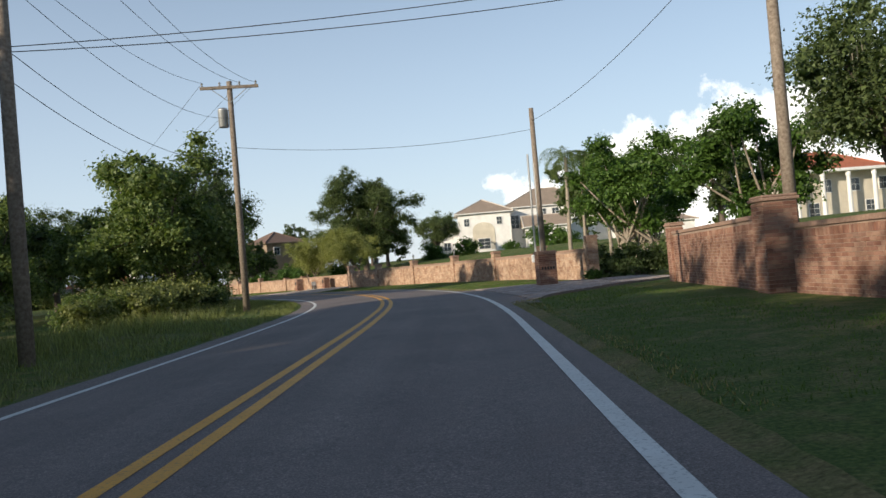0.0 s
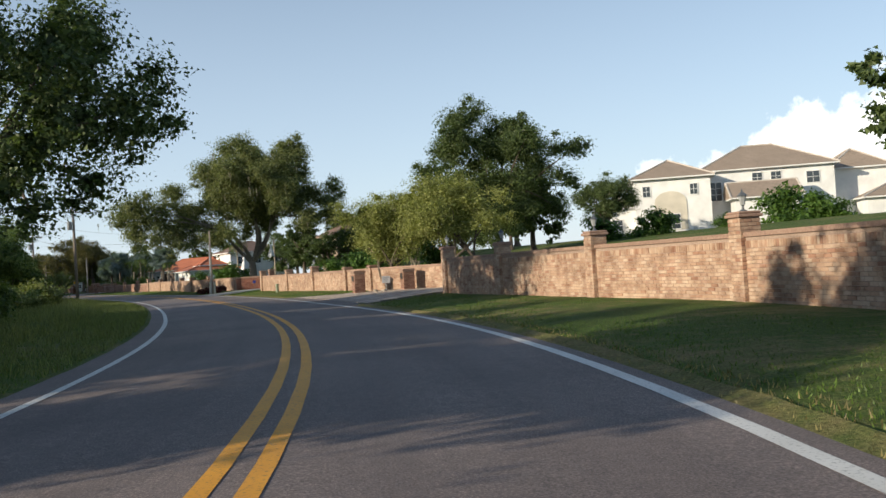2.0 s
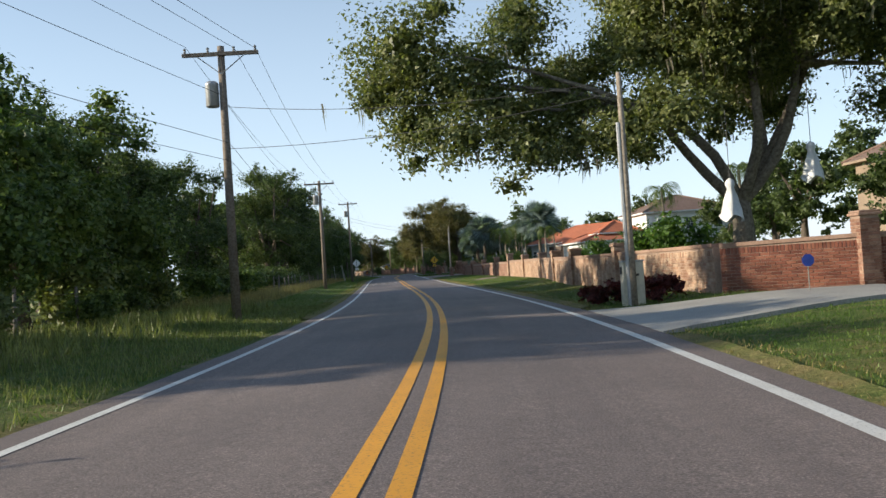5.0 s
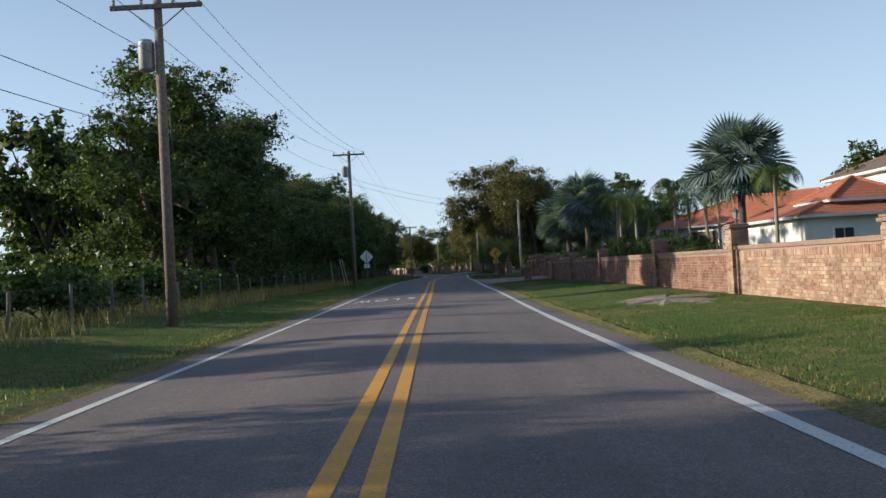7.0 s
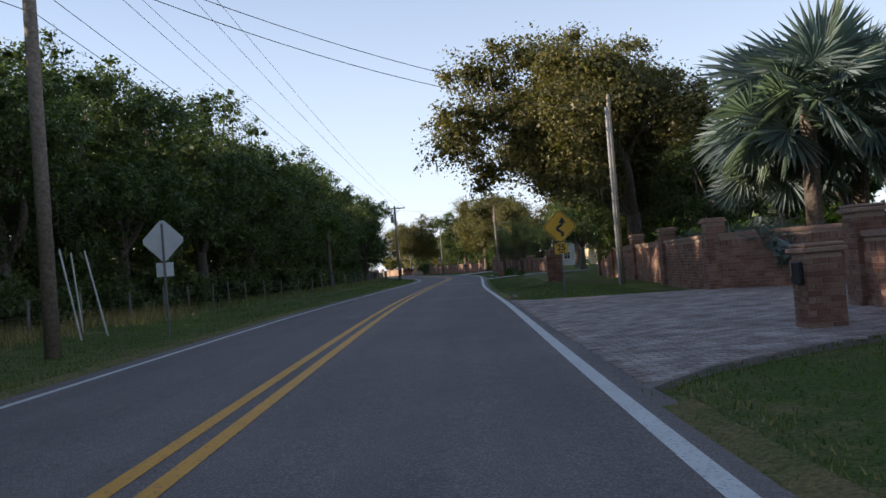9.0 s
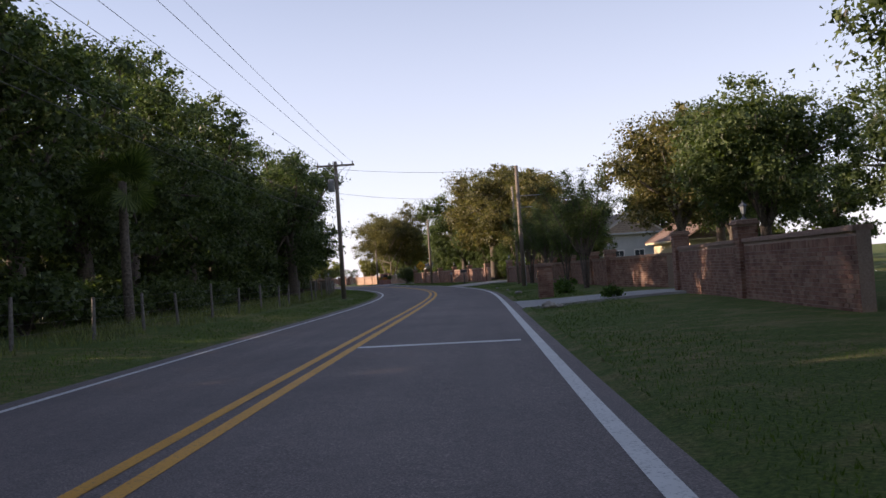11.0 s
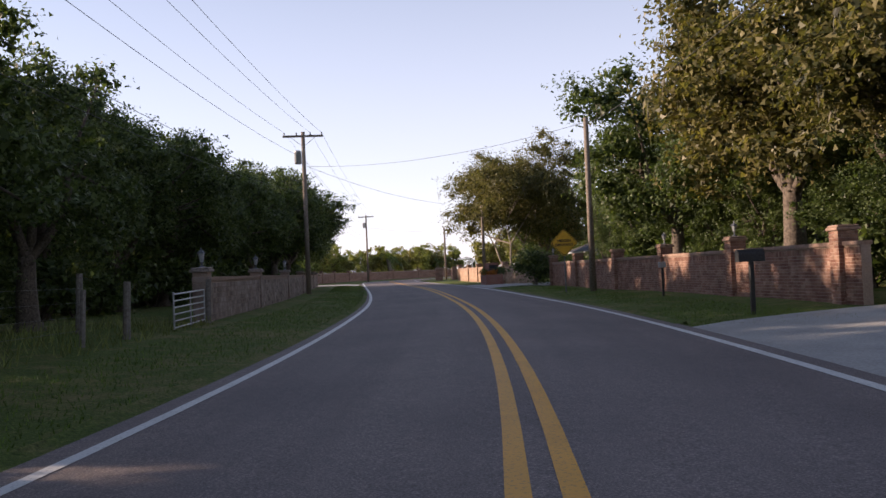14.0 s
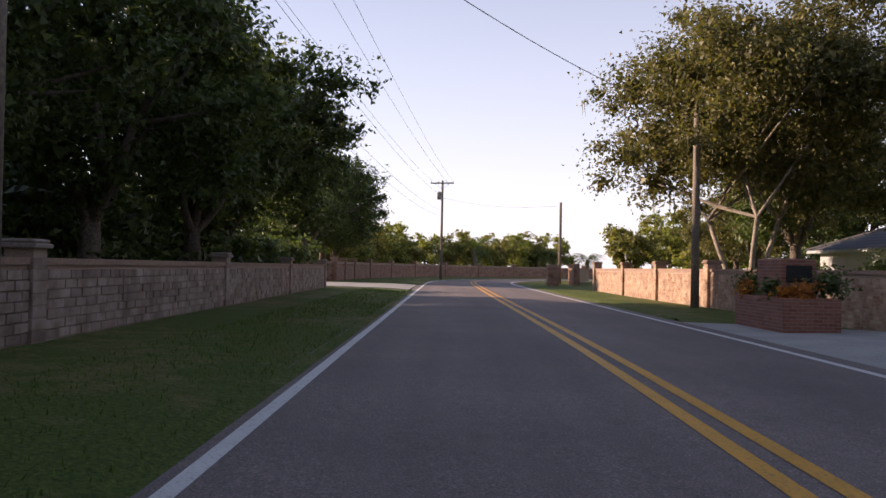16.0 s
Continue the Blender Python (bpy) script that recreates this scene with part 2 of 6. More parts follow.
SANDY = random_pieces("sandy_brick", [(0.0, (0.38, 0.21, 0.14)), (0.12, (0.46, 0.30, 0.205)), (0.5, (0.53, 0.38, 0.27)), (0.85, (0.58, 0.44, 0.33)), (1.0, (0.42, 0.25, 0.17))])
RED_BRICK = random_pieces("red_brick", [(0.0, (0.18, 0.058, 0.038)), (0.6, (0.26, 0.09, 0.055)), (1.0, (0.31, 0.13, 0.08))])
CAP = two_scale("brick_cap", (0.27, 0.165, 0.12), (0.40, 0.27, 0.20), 18, 1.2, 0.9)
BLOCK = random_pieces("split_block", [(0.0, (0.28, 0.22, 0.19)), (0.5, (0.38, 0.30, 0.26)), (1.0, (0.46, 0.38, 0.33))])
POLE_WOOD = two_scale("weathered_pole", (0.14, 0.105, 0.08), (0.30, 0.25, 0.20), 14, 0.6, 0.9, 0.5, 0.01)
GREY_METAL = two_scale("galvanised_metal", (0.36, 0.37, 0.38), (0.5, 0.51, 0.52), 30, 2, 0.45, 0.1, 0.002, 0.6)
DARK_METAL = two_scale("dark_metal", (0.02, 0.02, 0.02), (0.05, 0.05, 0.05), 30, 2, 0.5, 0.1, 0.002, 0.4)
WIRE_BLACK = two_scale("wire", (0.03, 0.03, 0.03), (0.06, 0.06, 0.06), 30, 2, 0.6, 0.1, 0.002)
BARK = two_scale("bark", (0.06, 0.045, 0.035), (0.20, 0.16, 0.125), 12, 1.2, 0.95, 0.9, 0.03)
OAK_BARK = two_scale("oak_bark", (0.11, 0.09, 0.072), (0.31, 0.265, 0.21), 9, 1.2, 0.95, 0.9, 0.04)
PALE_BARK = two_scale("pale_bark", (0.20, 0.16, 0.12), (0.42, 0.36, 0.29), 12, 1.2, 0.9, 0.7, 0.02)
OAK_LEAF = leaf_material("oak_leaf", (0.04, 0.065, 0.026), (0.12, 0.158, 0.06))
OLIVE_LEAF = leaf_material("olive_leaf", (0.065, 0.09, 0.038), (0.20, 0.22, 0.09))
BRONZE_LEAF = leaf_material("bronze_leaf", (0.06, 0.07, 0.03), (0.19, 0.165, 0.068))
# sunlight on the trees beyond the bend is put into this leaf colour
SUNLIT_LEAF = leaf_material("sunlit_leaf", (0.13, 0.13, 0.04), (0.33, 0.30, 0.11))
BRIGHT_LEAF = leaf_material("bright_leaf", (0.04, 0.085, 0.015), (0.11, 0.19, 0.04))
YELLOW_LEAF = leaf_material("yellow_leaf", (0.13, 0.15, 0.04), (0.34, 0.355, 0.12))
VINE_LEAF = leaf_material("vine_leaf", (0.055, 0.10, 0.03), (0.18, 0.23, 0.075))
PALM_LEAF = leaf_material("palm_leaf", (0.05, 0.085, 0.02), (0.13, 0.17, 0.05))
SILVER_LEAF = leaf_material("silver_leaf", (0.10, 0.135, 0.145), (0.21, 0.265, 0.28))
MOSS = leaf_material("hanging_moss", (0.14, 0.13, 0.10), (0.27, 0.25, 0.20), 0.8)
WEED_LEAF = leaf_material("weed_leaf", (0.085, 0.11, 0.035), (0.245, 0.265, 0.10))
STRAW_LEAF = leaf_material("straw_leaf", (0.16, 0.13, 0.06), (0.38, 0.31, 0.15))


# ================= mesh helpers =================
def mesh_object(name, verts, faces, mat, parent=None, label="", smooth_faces=False):
    me = bpy.data.meshes.new(name)
    me.from_pydata([tuple(v) for v in verts], [], faces)
    if smooth_faces:
        me.polygons.foreach_set("use_smooth", [True] * len(me.polygons))
    if mat:
        me.materials.append(mat)
    ob = new(name, me)
    if parent:
        ob.parent = parent
    if label:
        ob["label"] = label
    return ob


def part(name, bm, mat, parent=None, label="", smooth_faces=False):
    me = bpy.data.meshes.new(name)
    if smooth_faces:
        for f in bm.faces:
            f.smooth = True
    bm.to_mesh(me)
    bm.free()
    if mat:
        me.materials.append(mat)
    ob = new(name, me)
    if parent:
        ob.parent = parent
    if label:
        ob["label"] = label
    return ob


def thing(name, place, turn=0.0, label="", category="", group="", kind=""):
    ob = new(name)
    ob.empty_display_size = 0.3
    ob.matrix_world = Matrix.Translation(place) @ Matrix.Rotation(turn, 4, "Z")
    return tagged(ob, label, category, group, kind)


def box(bm, x0, x1, y0, y1, z0, z1, bevel=0.0):
    r = bmesh.ops.create_cube(bm, size=1.0)
    for v in r["verts"]:
        v.co = Vector(((x0 + x1) / 2 + v.co.x * (x1 - x0), (y0 + y1) / 2 + v.co.y * (y1 - y0), (z0 + z1) / 2 + v.co.z * (z1 - z0)))
    if bevel:
        edges = list({e for v in r["verts"] for e in v.link_edges})
        bmesh.ops.bevel(bm, geom=edges, offset=bevel, segments=1, affect="EDGES")
    return bm


def tube(bm, p0, p1, r0, r1, sides=10, cap=True):
    p0, p1 = Vector(p0), Vector(p1)
    turn = (p1 - p0).to_track_quat("Z", "Y").to_matrix()
    rings = []
    for p, r in ((p0, r0), (p1, r1)):
        rings.append([bm.verts.new(p + turn @ Vector((r * math.cos(2 * math.pi * k / sides), r * math.sin(2 * math.pi * k / sides), 0))) for k in range(sides)])
    for k in range(sides):
        bm.faces.new((rings[0][k], rings[0][(k + 1) % sides], rings[1][(k + 1) % sides], rings[1][k]))
    if cap:
        bm.faces.new(rings[1])
        bm.faces.new(rings[0][::-1])
    return bm


def lathe(bm, profile, sides=12, at=(0, 0, 0)):
    rings = []
    for r, z in profile:
        rings.append([bm.verts.new((at[0] + r * math.cos(2 * math.pi * k / sides), at[1] + r * math.sin(2 * math.pi * k / sides), at[2] + z)) for k in range(sides)])
    for a, b in zip(rings, rings[1:]):
        for k in range(sides):
            bm.faces.new((a[k], a[(k + 1) % sides], b[(k + 1) % sides], b[k]))
    bm.faces.new(rings[0][::-1])
    bm.faces.new(rings[-1])
    return bm


# ================= ground and road =================
def strip(name, s0, s1, d0, d1, lift, mat, step=2.0, across=1, parent=None):
    """A ribbon along the road between two offsets, lying on the ground."""
    n = max(1, int(round((s1 - s0) / step)))
    verts, faces = [], []
    for i in range(n + 1):
        s = s0 + (s1 - s0) * i / n
        for j in range(across + 1):
            d = d0 + (d1 - d0) * j / across
            verts.append(on_ground(s, d, lift))
    w = across + 1
    for i in range(n):
        for j in range(across):
            a = i * w + j
            faces.append((a, a + 1, a + w + 1, a + w))
    return mesh_object(name, verts, faces, mat, parent)


def build_ground():
    offsets = [-900, -300, -120, -60, -40, -28, -20, -15, -12, -10, -8.5, -7, -6, -5, -4.4, -3.75, 3.85, 4.4, 5, 6, 7, 8.5, 10, 12, 15, 18, 22, 28, 36, 48, 60, 70, 80, 90, 98, 300, 900]
    # the ground is one sheet in plain x and y, dense near the road
    verts, faces = [], []
    s_list = [i * 4.0 for i in range(0, int(ROAD_LEN / 4) + 1)]
    near = [d for d in offsets if abs(d) <= 98]
    for i, s in enumerate(s_list):
        for j, d in enumerate(near):
            wob = 0.05 * noise.noise(Vector((s * 0.35, d * 0.6, 3))) if abs(d) > 4.2 else 0
            if any(a - 1.5 < s < z + 1.5 and 4.2 < d < 14.5 for a, z in ((80, 95.5), (133, 150.5), (175, 185), (270, 291.5), (339.5, 346.5), (388, 399), (434, 447))) or (473 < s < 488 and -15.5 < d < -4.2):
                wob = -0.06
            verts.append(on_ground(s, d, wob - (0.03 if abs(d) <= 3.92 else 0) - (0.56 if d in (near[0], near[-1]) else 0)))
    w = len(near)
    for i in range(len(s_list) - 1):
        for j in range(w - 1):
            a = i * w + j
            faces.append((a, a + 1, a + w + 1, a + w))
    tagged(mesh_object("ground", verts, faces, LAWN, smooth_faces=True), "mown grass verge with dry patches beside the road", "ground", kind="structure")
    # the far plain
    far = [(-4000, -4000, -0.35), (4000, -4000, -0.35), (4000, 4000, -0.35), (-4000, 4000, -0.35)]
    tagged(mesh_object("ground_plain", far, [(0, 1, 2, 3)], LAWN), "flat grassland reaching the horizon", "ground", kind="structure")


def ribbon(name, lines, lift, mat, label, category, step=1.0):
    """A strip along the whole road between offsets that vary along it."""
    verts, n, w = [], int(ROAD_LEN / step), len(lines(50))
    for i in range(n + 1):
        verts += [on_ground(step * i, d, lift) for d in lines(step * i)]
    faces = [(i * w + j, i * w + j + 1, i * w + w + j + 1, i * w + w + j) for i in range(n) for j in range(w - 1)]
    ob = tagged(mesh_object(name, verts, faces, mat), label, category, kind="structure")
    flat = ob.data.uv_layers.new(name="lanes")
    for loop in ob.data.loops:
        row, col = divmod(loop.vertex_index, w)
        flat.data[loop.index].uv = (lines(step * row)[col] * 1.6, step * row * 0.05)
    return ob


def build_road():
    def across(s):
        ragged = 0.05 * noise.noise(Vector((s * 0.6, 2, 0)))
        a, b = min(along(LINE_LEFT, s) - 0.42, -3.84) + ragged, max(along(LINE_RIGHT, s) + 0.42, 3.9) + ragged
        return [a, -3.0, -2.0, -1.0, 0.0, 1.0, 2.0, 3.0, b]
    ribbon("road", across, 0.004, ASPHALT, "two-lane grey asphalt road, worn and slightly crowned", "road")
    for name, offsets, shift, mat, half in (("edge_line", LINE_LEFT, 0, WHITE_PAINT, 0.07), ("edge_line", LINE_RIGHT, 0, WHITE_PAINT, 0.085), ("centre_line", LINE_MID, -0.158, YELLOW_PAINT, 0.076), ("centre_line", LINE_MID, 0.158, YELLOW_PAINT, 0.076)):
        ribbon(name, lambda s: [along(offsets, s) + shift - half, along(offsets, s) + shift + half], 0.010, mat, "painted road line, slightly worn", "road marking")


def build_verges():
    """Dry, trodden grass where the lawn meets the asphalt, with a ragged border."""
    for sign, s0, s1, name in ((1, 56, 300, "dry_verge"), (-1, 190, 300, "dry_verge"), (1, 300, 500, "worn_verge"), (-1, 300, 500, "worn_verge")):
        V, F, n = [], [], int((s1 - s0) / 0.5)
        for i in range(n + 1):
            s = s0 + i * 0.5
            w = (0.2 if name == "dry_verge" else 0.12) * (1 + 0.9 * noise.noise(Vector((s * 0.23, sign, 0)))) + 0.16 * noise.noise(Vector((s * 1.3, sign, 4)))
            for d, z in ((3.8, 0.0), (3.98, 0.016), (4.0 + max(0.08, w) * 0.7, 0.05), (4.0 + max(0.12, w), -0.03)):
                V.append(on_ground(s, sign * d, z))
        for i in range(n):
            s = s0 + i * 0.5
            if sign > 0 and any(c[0][0] - 1.2 < s < c[1][0] + 0.8 for c in DRIVES.values()):
                continue
            if sign < 0 and 472 < s < 488:
                continue
            for k in range(3):
                a = i * 4 + k
                F.append((a, a + 1, a + 5, a + 4) if sign > 0 else (a + 4, a + 5, a + 1, a))
        F = [f[::-1] for f in F]
        tagged(mesh_object(name, V, F, DRY_GRASS if name == "dry_verge" else WORN_GRASS), "dry straw-coloured grass fringe along the asphalt", "grass verge", kind="structure")


DRY_GRASS = grass_material("dry_grass", 1.5)
WORN_GRASS = grass_material("worn_grass", 0.8)
build_ground()
build_road()


# ================= walls =================
BRICK_ONE = random_pieces("brick_piece", [(0.0, (0.25, 0.12, 0.085)), (0.3, (0.32, 0.17, 0.12)), (0.6, (0.36, 0.21, 0.15)), (0.85, (0.40, 0.26, 0.19)), (1.0, (0.27, 0.14, 0.105))], island=False)
SANDY_WALLS = ("wall_2", "wall_3", "wall_5", "wall_11")
SANDY_ONE = random_pieces("sandy_brick_piece", [(0.0, (0.38, 0.21, 0.14)), (0.12, (0.46, 0.30, 0.205)), (0.5, (0.53, 0.38, 0.27)), (0.85, (0.58, 0.44, 0.33)), (1.0, (0.42, 0.25, 0.17))], island=False)
BLOCK_ONE = random_pieces("block_piece", [(0.0, (0.28, 0.22, 0.19)), (0.5, (0.38, 0.30, 0.26)), (1.0, (0.46, 0.38, 0.33))], island=False)


def add_piece(V, F, o, u, n, ln, ht, proud, chamfer=0.006):
    """One brick with its outer face and chamfered sides; o: lower corner, u: along, n: outward."""
    i = len(V)
    up = Vector((0, 0, 1))
    for q, c in ((0.0, 0.0), (proud, chamfer)):
        V += [o + u * c + up * c + n * q, o + u * (ln - c) + up * c + n * q, o + u * (ln - c) + up * (ht - c) + n * q, o + u * c + up * (ht - c) + n * q]
    F += [(i + 4, i + 5, i + 6, i + 7)]
    F += [(i + k, i + (k + 1) % 4, i + 4 + (k + 1) % 4, i + 4 + k) for k in range(4)]


PIECES = []          # single bricks and blocks, set down at the end of the file


def wall_points(line):
    pts = []
    for (s0, d0), (s1, d1) in zip(line, line[1:]):
        n = max(1, int(abs(s1 - s0) / 3))
        pts += [(s0 + (s1 - s0) * i / n, d0 + (d1 - d0) * i / n) for i in range(n)]
    pts.append(line[-1])
    return pts


def wall_run(name, line, height, label, mat, one, brick=(0.25, 0.085), near=None, thick=0.25, proud=0.014, side=-1, soldier=True):
    """A wall along points (s, d): mortar core, brick face to the road, coping. near: the stretch of s whose bricks are single pieces."""
    top = thing(name, (0, 0, 0), 0, label, "wall", kind="structure")
    P = [on_ground(s, d) for s, d in wall_points(line)]
    SS = [s for s, d in wall_points(line)]
    verts, faces, cap_v, cap_f = [], [], [], []
    for i, p in enumerate(P):
        a, b = P[max(0, i - 1)], P[min(len(P) - 1, i + 1)]
        t = (b - a).normalized()
        nrm = Vector((t.y, -t.x, 0))
        for vs, half, z0, z1 in ((verts, thick / 2, -0.3, height - 0.1), (cap_v, thick / 2 + 0.05, height - 0.1, height)):
            vs += [p - nrm * half + Vector((0, 0, z0)), p + nrm * half + Vector((0, 0, z0)), p + nrm * half + Vector((0, 0, z1)), p - nrm * half + Vector((0, 0, z1))]
    for fs in (faces, cap_f):
        for i in range(len(P) - 1):
            a, b = i * 4, i * 4 + 4
            fs += [(a + k, a + (k + 1) % 4, b + (k + 1) % 4, b + k) for k in range(4)]
        e = (len(P) - 1) * 4
        fs += [(3, 2, 1, 0), (e, e + 1, e + 2, e + 3)]
    mesh_object("core", verts, faces, MORTAR, top)
    cap = mesh_object("coping", cap_v, cap_f, CAP, top, "brick coping")
    rng = random.Random(len(name) + int(line[0][0]))
    V, F, singles = [], [], 0
    bl, bh = brick
    for i in range(len(P) - 1):
        a, b = P[i], P[i + 1]
        L = (b - a).length
        u = Vector((b.x - a.x, b.y - a.y, 0)).normalized()
        n = Vector((u.y, -u.x, 0)) * side
        base = a + n * (thick / 2 - 0.001)
        z0 = min(a.z, b.z) - 0.12
        rows = int((height - 0.1 + 0.12) / bh)
        count = max(1, int(round(L / bl)))
        for r in range(rows):
            upright = soldier and r >= rows - 2
            if upright and r == rows - 1:
                continue
            ln = L / count if not upright else L / max(1, int(round(L / 0.09)))
            ht = bh - 0.010 if not upright else 2 * bh - 0.012
            m = int(round(L / ln))
            off = 0.5 * ln if r % 2 and not upright else 0.0
            for k in range(m + (1 if off else 0)):
                x0 = max(0.0, k * ln - off)
                x1 = min(L, (k + 1) * ln - off) - 0.010
                if x1 - x0 < 0.03:
                    continue
                o = Vector((base.x + u.x * x0, base.y + u.y * x0, z0 + r * bh))
                pr = proud * rng.uniform(0.6, 1.5)
                s_here = SS[i] + (SS[i + 1] - SS[i]) * x0 / L
                if near and near[0] <= s_here <= near[1] and singles < 290 and not upright and x1 - x0 > 0.8 * (ln - 0.01):
                    singles += 1
                    PIECES.append((top, "block" if one is BLOCK_ONE else "brick", one, o, math.atan2(u.y, u.x), side, ln - 0.01, ht, pr))
                else:
                    add_piece(V, F, o, u * 1.0, n, x1 - x0, ht, pr)
    if side > 0:
        F = [f[::-1] for f in F]
    tagged(mesh_object("brickwork", V, F, mat, top), kind="stuff")
    return top


PIER_MESHES = {}


def pier_meshes(height, width, kind):
    key = (round(height, 2), width, kind)
    if key not in PIER_MESHES:
        w = width / 2
        bm = box(bmesh.new(), -w + 0.014, w - 0.014, -w + 0.014, w - 0.014, -0.3, height)
        core = bpy.data.meshes.new("pier")
        bm.to_mesh(core)
        bm.free()
        core.materials.append(MORTAR)
        V, F = [], []
        bh = 0.085 if kind != "block" else 0.17
        per = 2 if kind != "block" else 1
        for r in range(int((height + 0.15) / bh)):
            for q in range(4):
                a = q * math.pi / 2
                u, n = Vector((math.cos(a), math.sin(a), 0)), Vector((math.sin(a), -math.cos(a), 0))
                o = n * (w - 0.014) - u * w + Vector((0, 0, r * bh - 0.15))
                cuts = ([0, width * 0.42, width * 0.84, width] if (r + q) % 2 else [0, width * 0.2, width * 0.6, width]) if per == 2 else [0, width]
                for x0, x1 in zip(cuts, cuts[1:]):
                    add_piece(V, F, o + u * x0, u, n, x1 - x0 - 0.008, bh - 0.010, 0.014)
        skin = bpy.data.meshes.new("pier_brickwork")
        skin.from_pydata([tuple(v) for v in V], [], F)
        skin.materials.append({"brick": BRICK, "red": RED_BRICK, "sandy": SANDY, "block": BLOCK}[kind])
        bm = box(bmesh.new(), -w - 0.05, w + 0.05, -w - 0.05, w + 0.05, height, height + 0.07, 0.012)
        box(bm, -w - 0.02, w + 0.02, -w - 0.02, w + 0.02, height + 0.07, height + 0.13, 0.02)
        cap = bpy.data.meshes.new("pier_cap")
        bm.to_mesh(cap)
        bm.free()
        cap.materials.append(CAP if kind != "block" else BLOCK_CAP)
        PIER_MESHES[key] = (core, skin, cap)
    return PIER_MESHES[key]


BLOCK_CAP = two_scale("block_cap", (0.26, 0.21, 0.18), (0.40, 0.33, 0.29), 18, 1.2, 0.9)


def pier_at(parent, s, d, height, width=0.5, kind="brick"):
    core, skin, cap = pier_meshes(height, width, kind)
    ob = new("pier", core)
    ob.parent = parent
    ob.matrix_world = Matrix.Translation(on_ground(s, d)) @ Matrix.Rotation(heading(s), 4, "Z")
    tagged(new("pier_brickwork", skin), kind="stuff").parent = ob
    new("pier_cap", cap).parent = ob
    return ob


def post_lantern(place, label="small lantern on a wall pier", h=0.45, mat=None):
    t = thing("pier_lantern", place, 0, label, "lantern", "pier lanterns")
    m = mat or DARK_METAL
    part("lantern_base", lathe(bmesh.new(), [(0.09, 0), (0.07, 0.03), (0.03, 0.05), (0.025, 0.12), (0.05, 0.14)], 10), m, t)
    part("lantern_glass", lathe(bmesh.new(), [(0.05, 0.145), (0.09, h * 0.75)], 6), FROSTED, t, "frosted glass")
    part("lantern_roof", lathe(bmesh.new(), [(0.12, h * 0.75), (0.09, h * 0.83), (0.03, h * 0.94), (0.02, h), (0.008, h + 0.05)], 6), m, t)
    return t


LANTERN_METAL = two_scale("grey_lantern_metal", (0.10, 0.11, 0.12), (0.18, 0.19, 0.20), 30, 2, 0.5, 0.1, 0.002, 0.3)
FROSTED = two_scale("frosted_glass", (0.30, 0.31, 0.31), (0.42, 0.43, 0.43), 20, 2, 0.3, 0.05, 0.002)

TAN = "mottled tan and red brick garden wall with piers and a coping"
WALLS_RIGHT = [
    ('wall_1', [(73.4, 9.25), (84.5, 10.6)], 1.75, [(84.5, 1.95)], (74, 79), ()),
    ('wall_15', [(40, 9.9), (71.9, 9.5)], 1.46, [], (66, 71.5), ()),
    ('wall_2', [(94, 10.2), (108, 9.8), (115.3, 9.8), (121.3, 9.0), (128, 8.6), (135, 8.8)], 1.5, [(94, 1.98), (101, 1.78), (108, 1.78), (115.3, 1.83), (121.3, 1.78), (128, 1.78), (135, 1.88)], (120, 124), (115.3, 121.3, 128, 135)),
    ('wall_3', [(141, 11.0), (145.8, 8.9), (147.8, 8.7), (151.4, 8.1), (158.4, 7.7), (165, 7.3), (174.2, 7.4)], 1.28, [(147.8, 1.33), (151.4, 1.33), (158.6, 1.58), (165, 1.53), (174.2, 1.6)], (157, 161), (158.6, 165)),
    ('wall_4', [(183.6, 13.5), (184.0, 10.8), (185.6, 7.7)], 1.28, [(184.0, 1.7)], None, ()),
    ('wall_5', [(185.8, 7.7), (194, 7.0), (203.5, 7.0), (219, 8.6), (236, 9.0)], 1.3, [(194, 1.53), (202, 1.53), (210, 1.53), (219, 1.53), (227, 1.53), (236, 1.78)], (187, 191), (227, 236)),
    ('wall_6', [(236, 9.0), (245, 9.0), (257.5, 9.3), (264.2, 8.8), (270, 8.5), (277, 9.0)], 1.24, [(244.5, 1.64), (257.3, 1.54), (264, 1.54), (270.3, 1.54), (277, 1.54)], (246, 250), (244.5, 257.3, 264)),
    ('wall_7', [(283, 13.0), (286.3, 9.3), (300, 10.0), (313, 10.4)], 1.5, [(286.3, 1.8), (293, 1.8), (300, 1.8), (307, 1.8), (313, 1.8)], (286, 291), ()),
    ('wall_8', [(326, 9.2), (333, 9.3), (341, 9.5)], 1.5, [(333, 1.85), (341, 1.9)], (334, 338), (333,)),
    ('wall_9', [(346, 10.2), (352, 8.8), (360, 8.8), (370, 8.4), (380, 7.8), (388, 8.3)], 1.35, [(352, 1.6), (357, 1.6), (364, 1.6), (370, 1.6), (376, 1.6), (382, 1.6), (388, 1.8)], (365, 369), (388,)),
    ('wall_10', [(399.5, 8.9), (406.3, 8.3), (414.8, 8.2), (419, 7.8), (428, 7.9), (434.6, 8.1)], 1.45, [(400.4, 1.73), (406.3, 1.73), (413.4, 1.73), (419, 1.73), (427.3, 1.73), (434.6, 1.78)], (407, 411), (406.3, 413.4, 434.6)),
    ('wall_11', [(443, 8.6), (450, 7.6), (463, 7.3), (480, 7.5)], 1.42, [(450, 1.62), (456, 1.62), (463, 1.62), (470.6, 1.62), (480, 1.72)], None, (470.6,)),
]


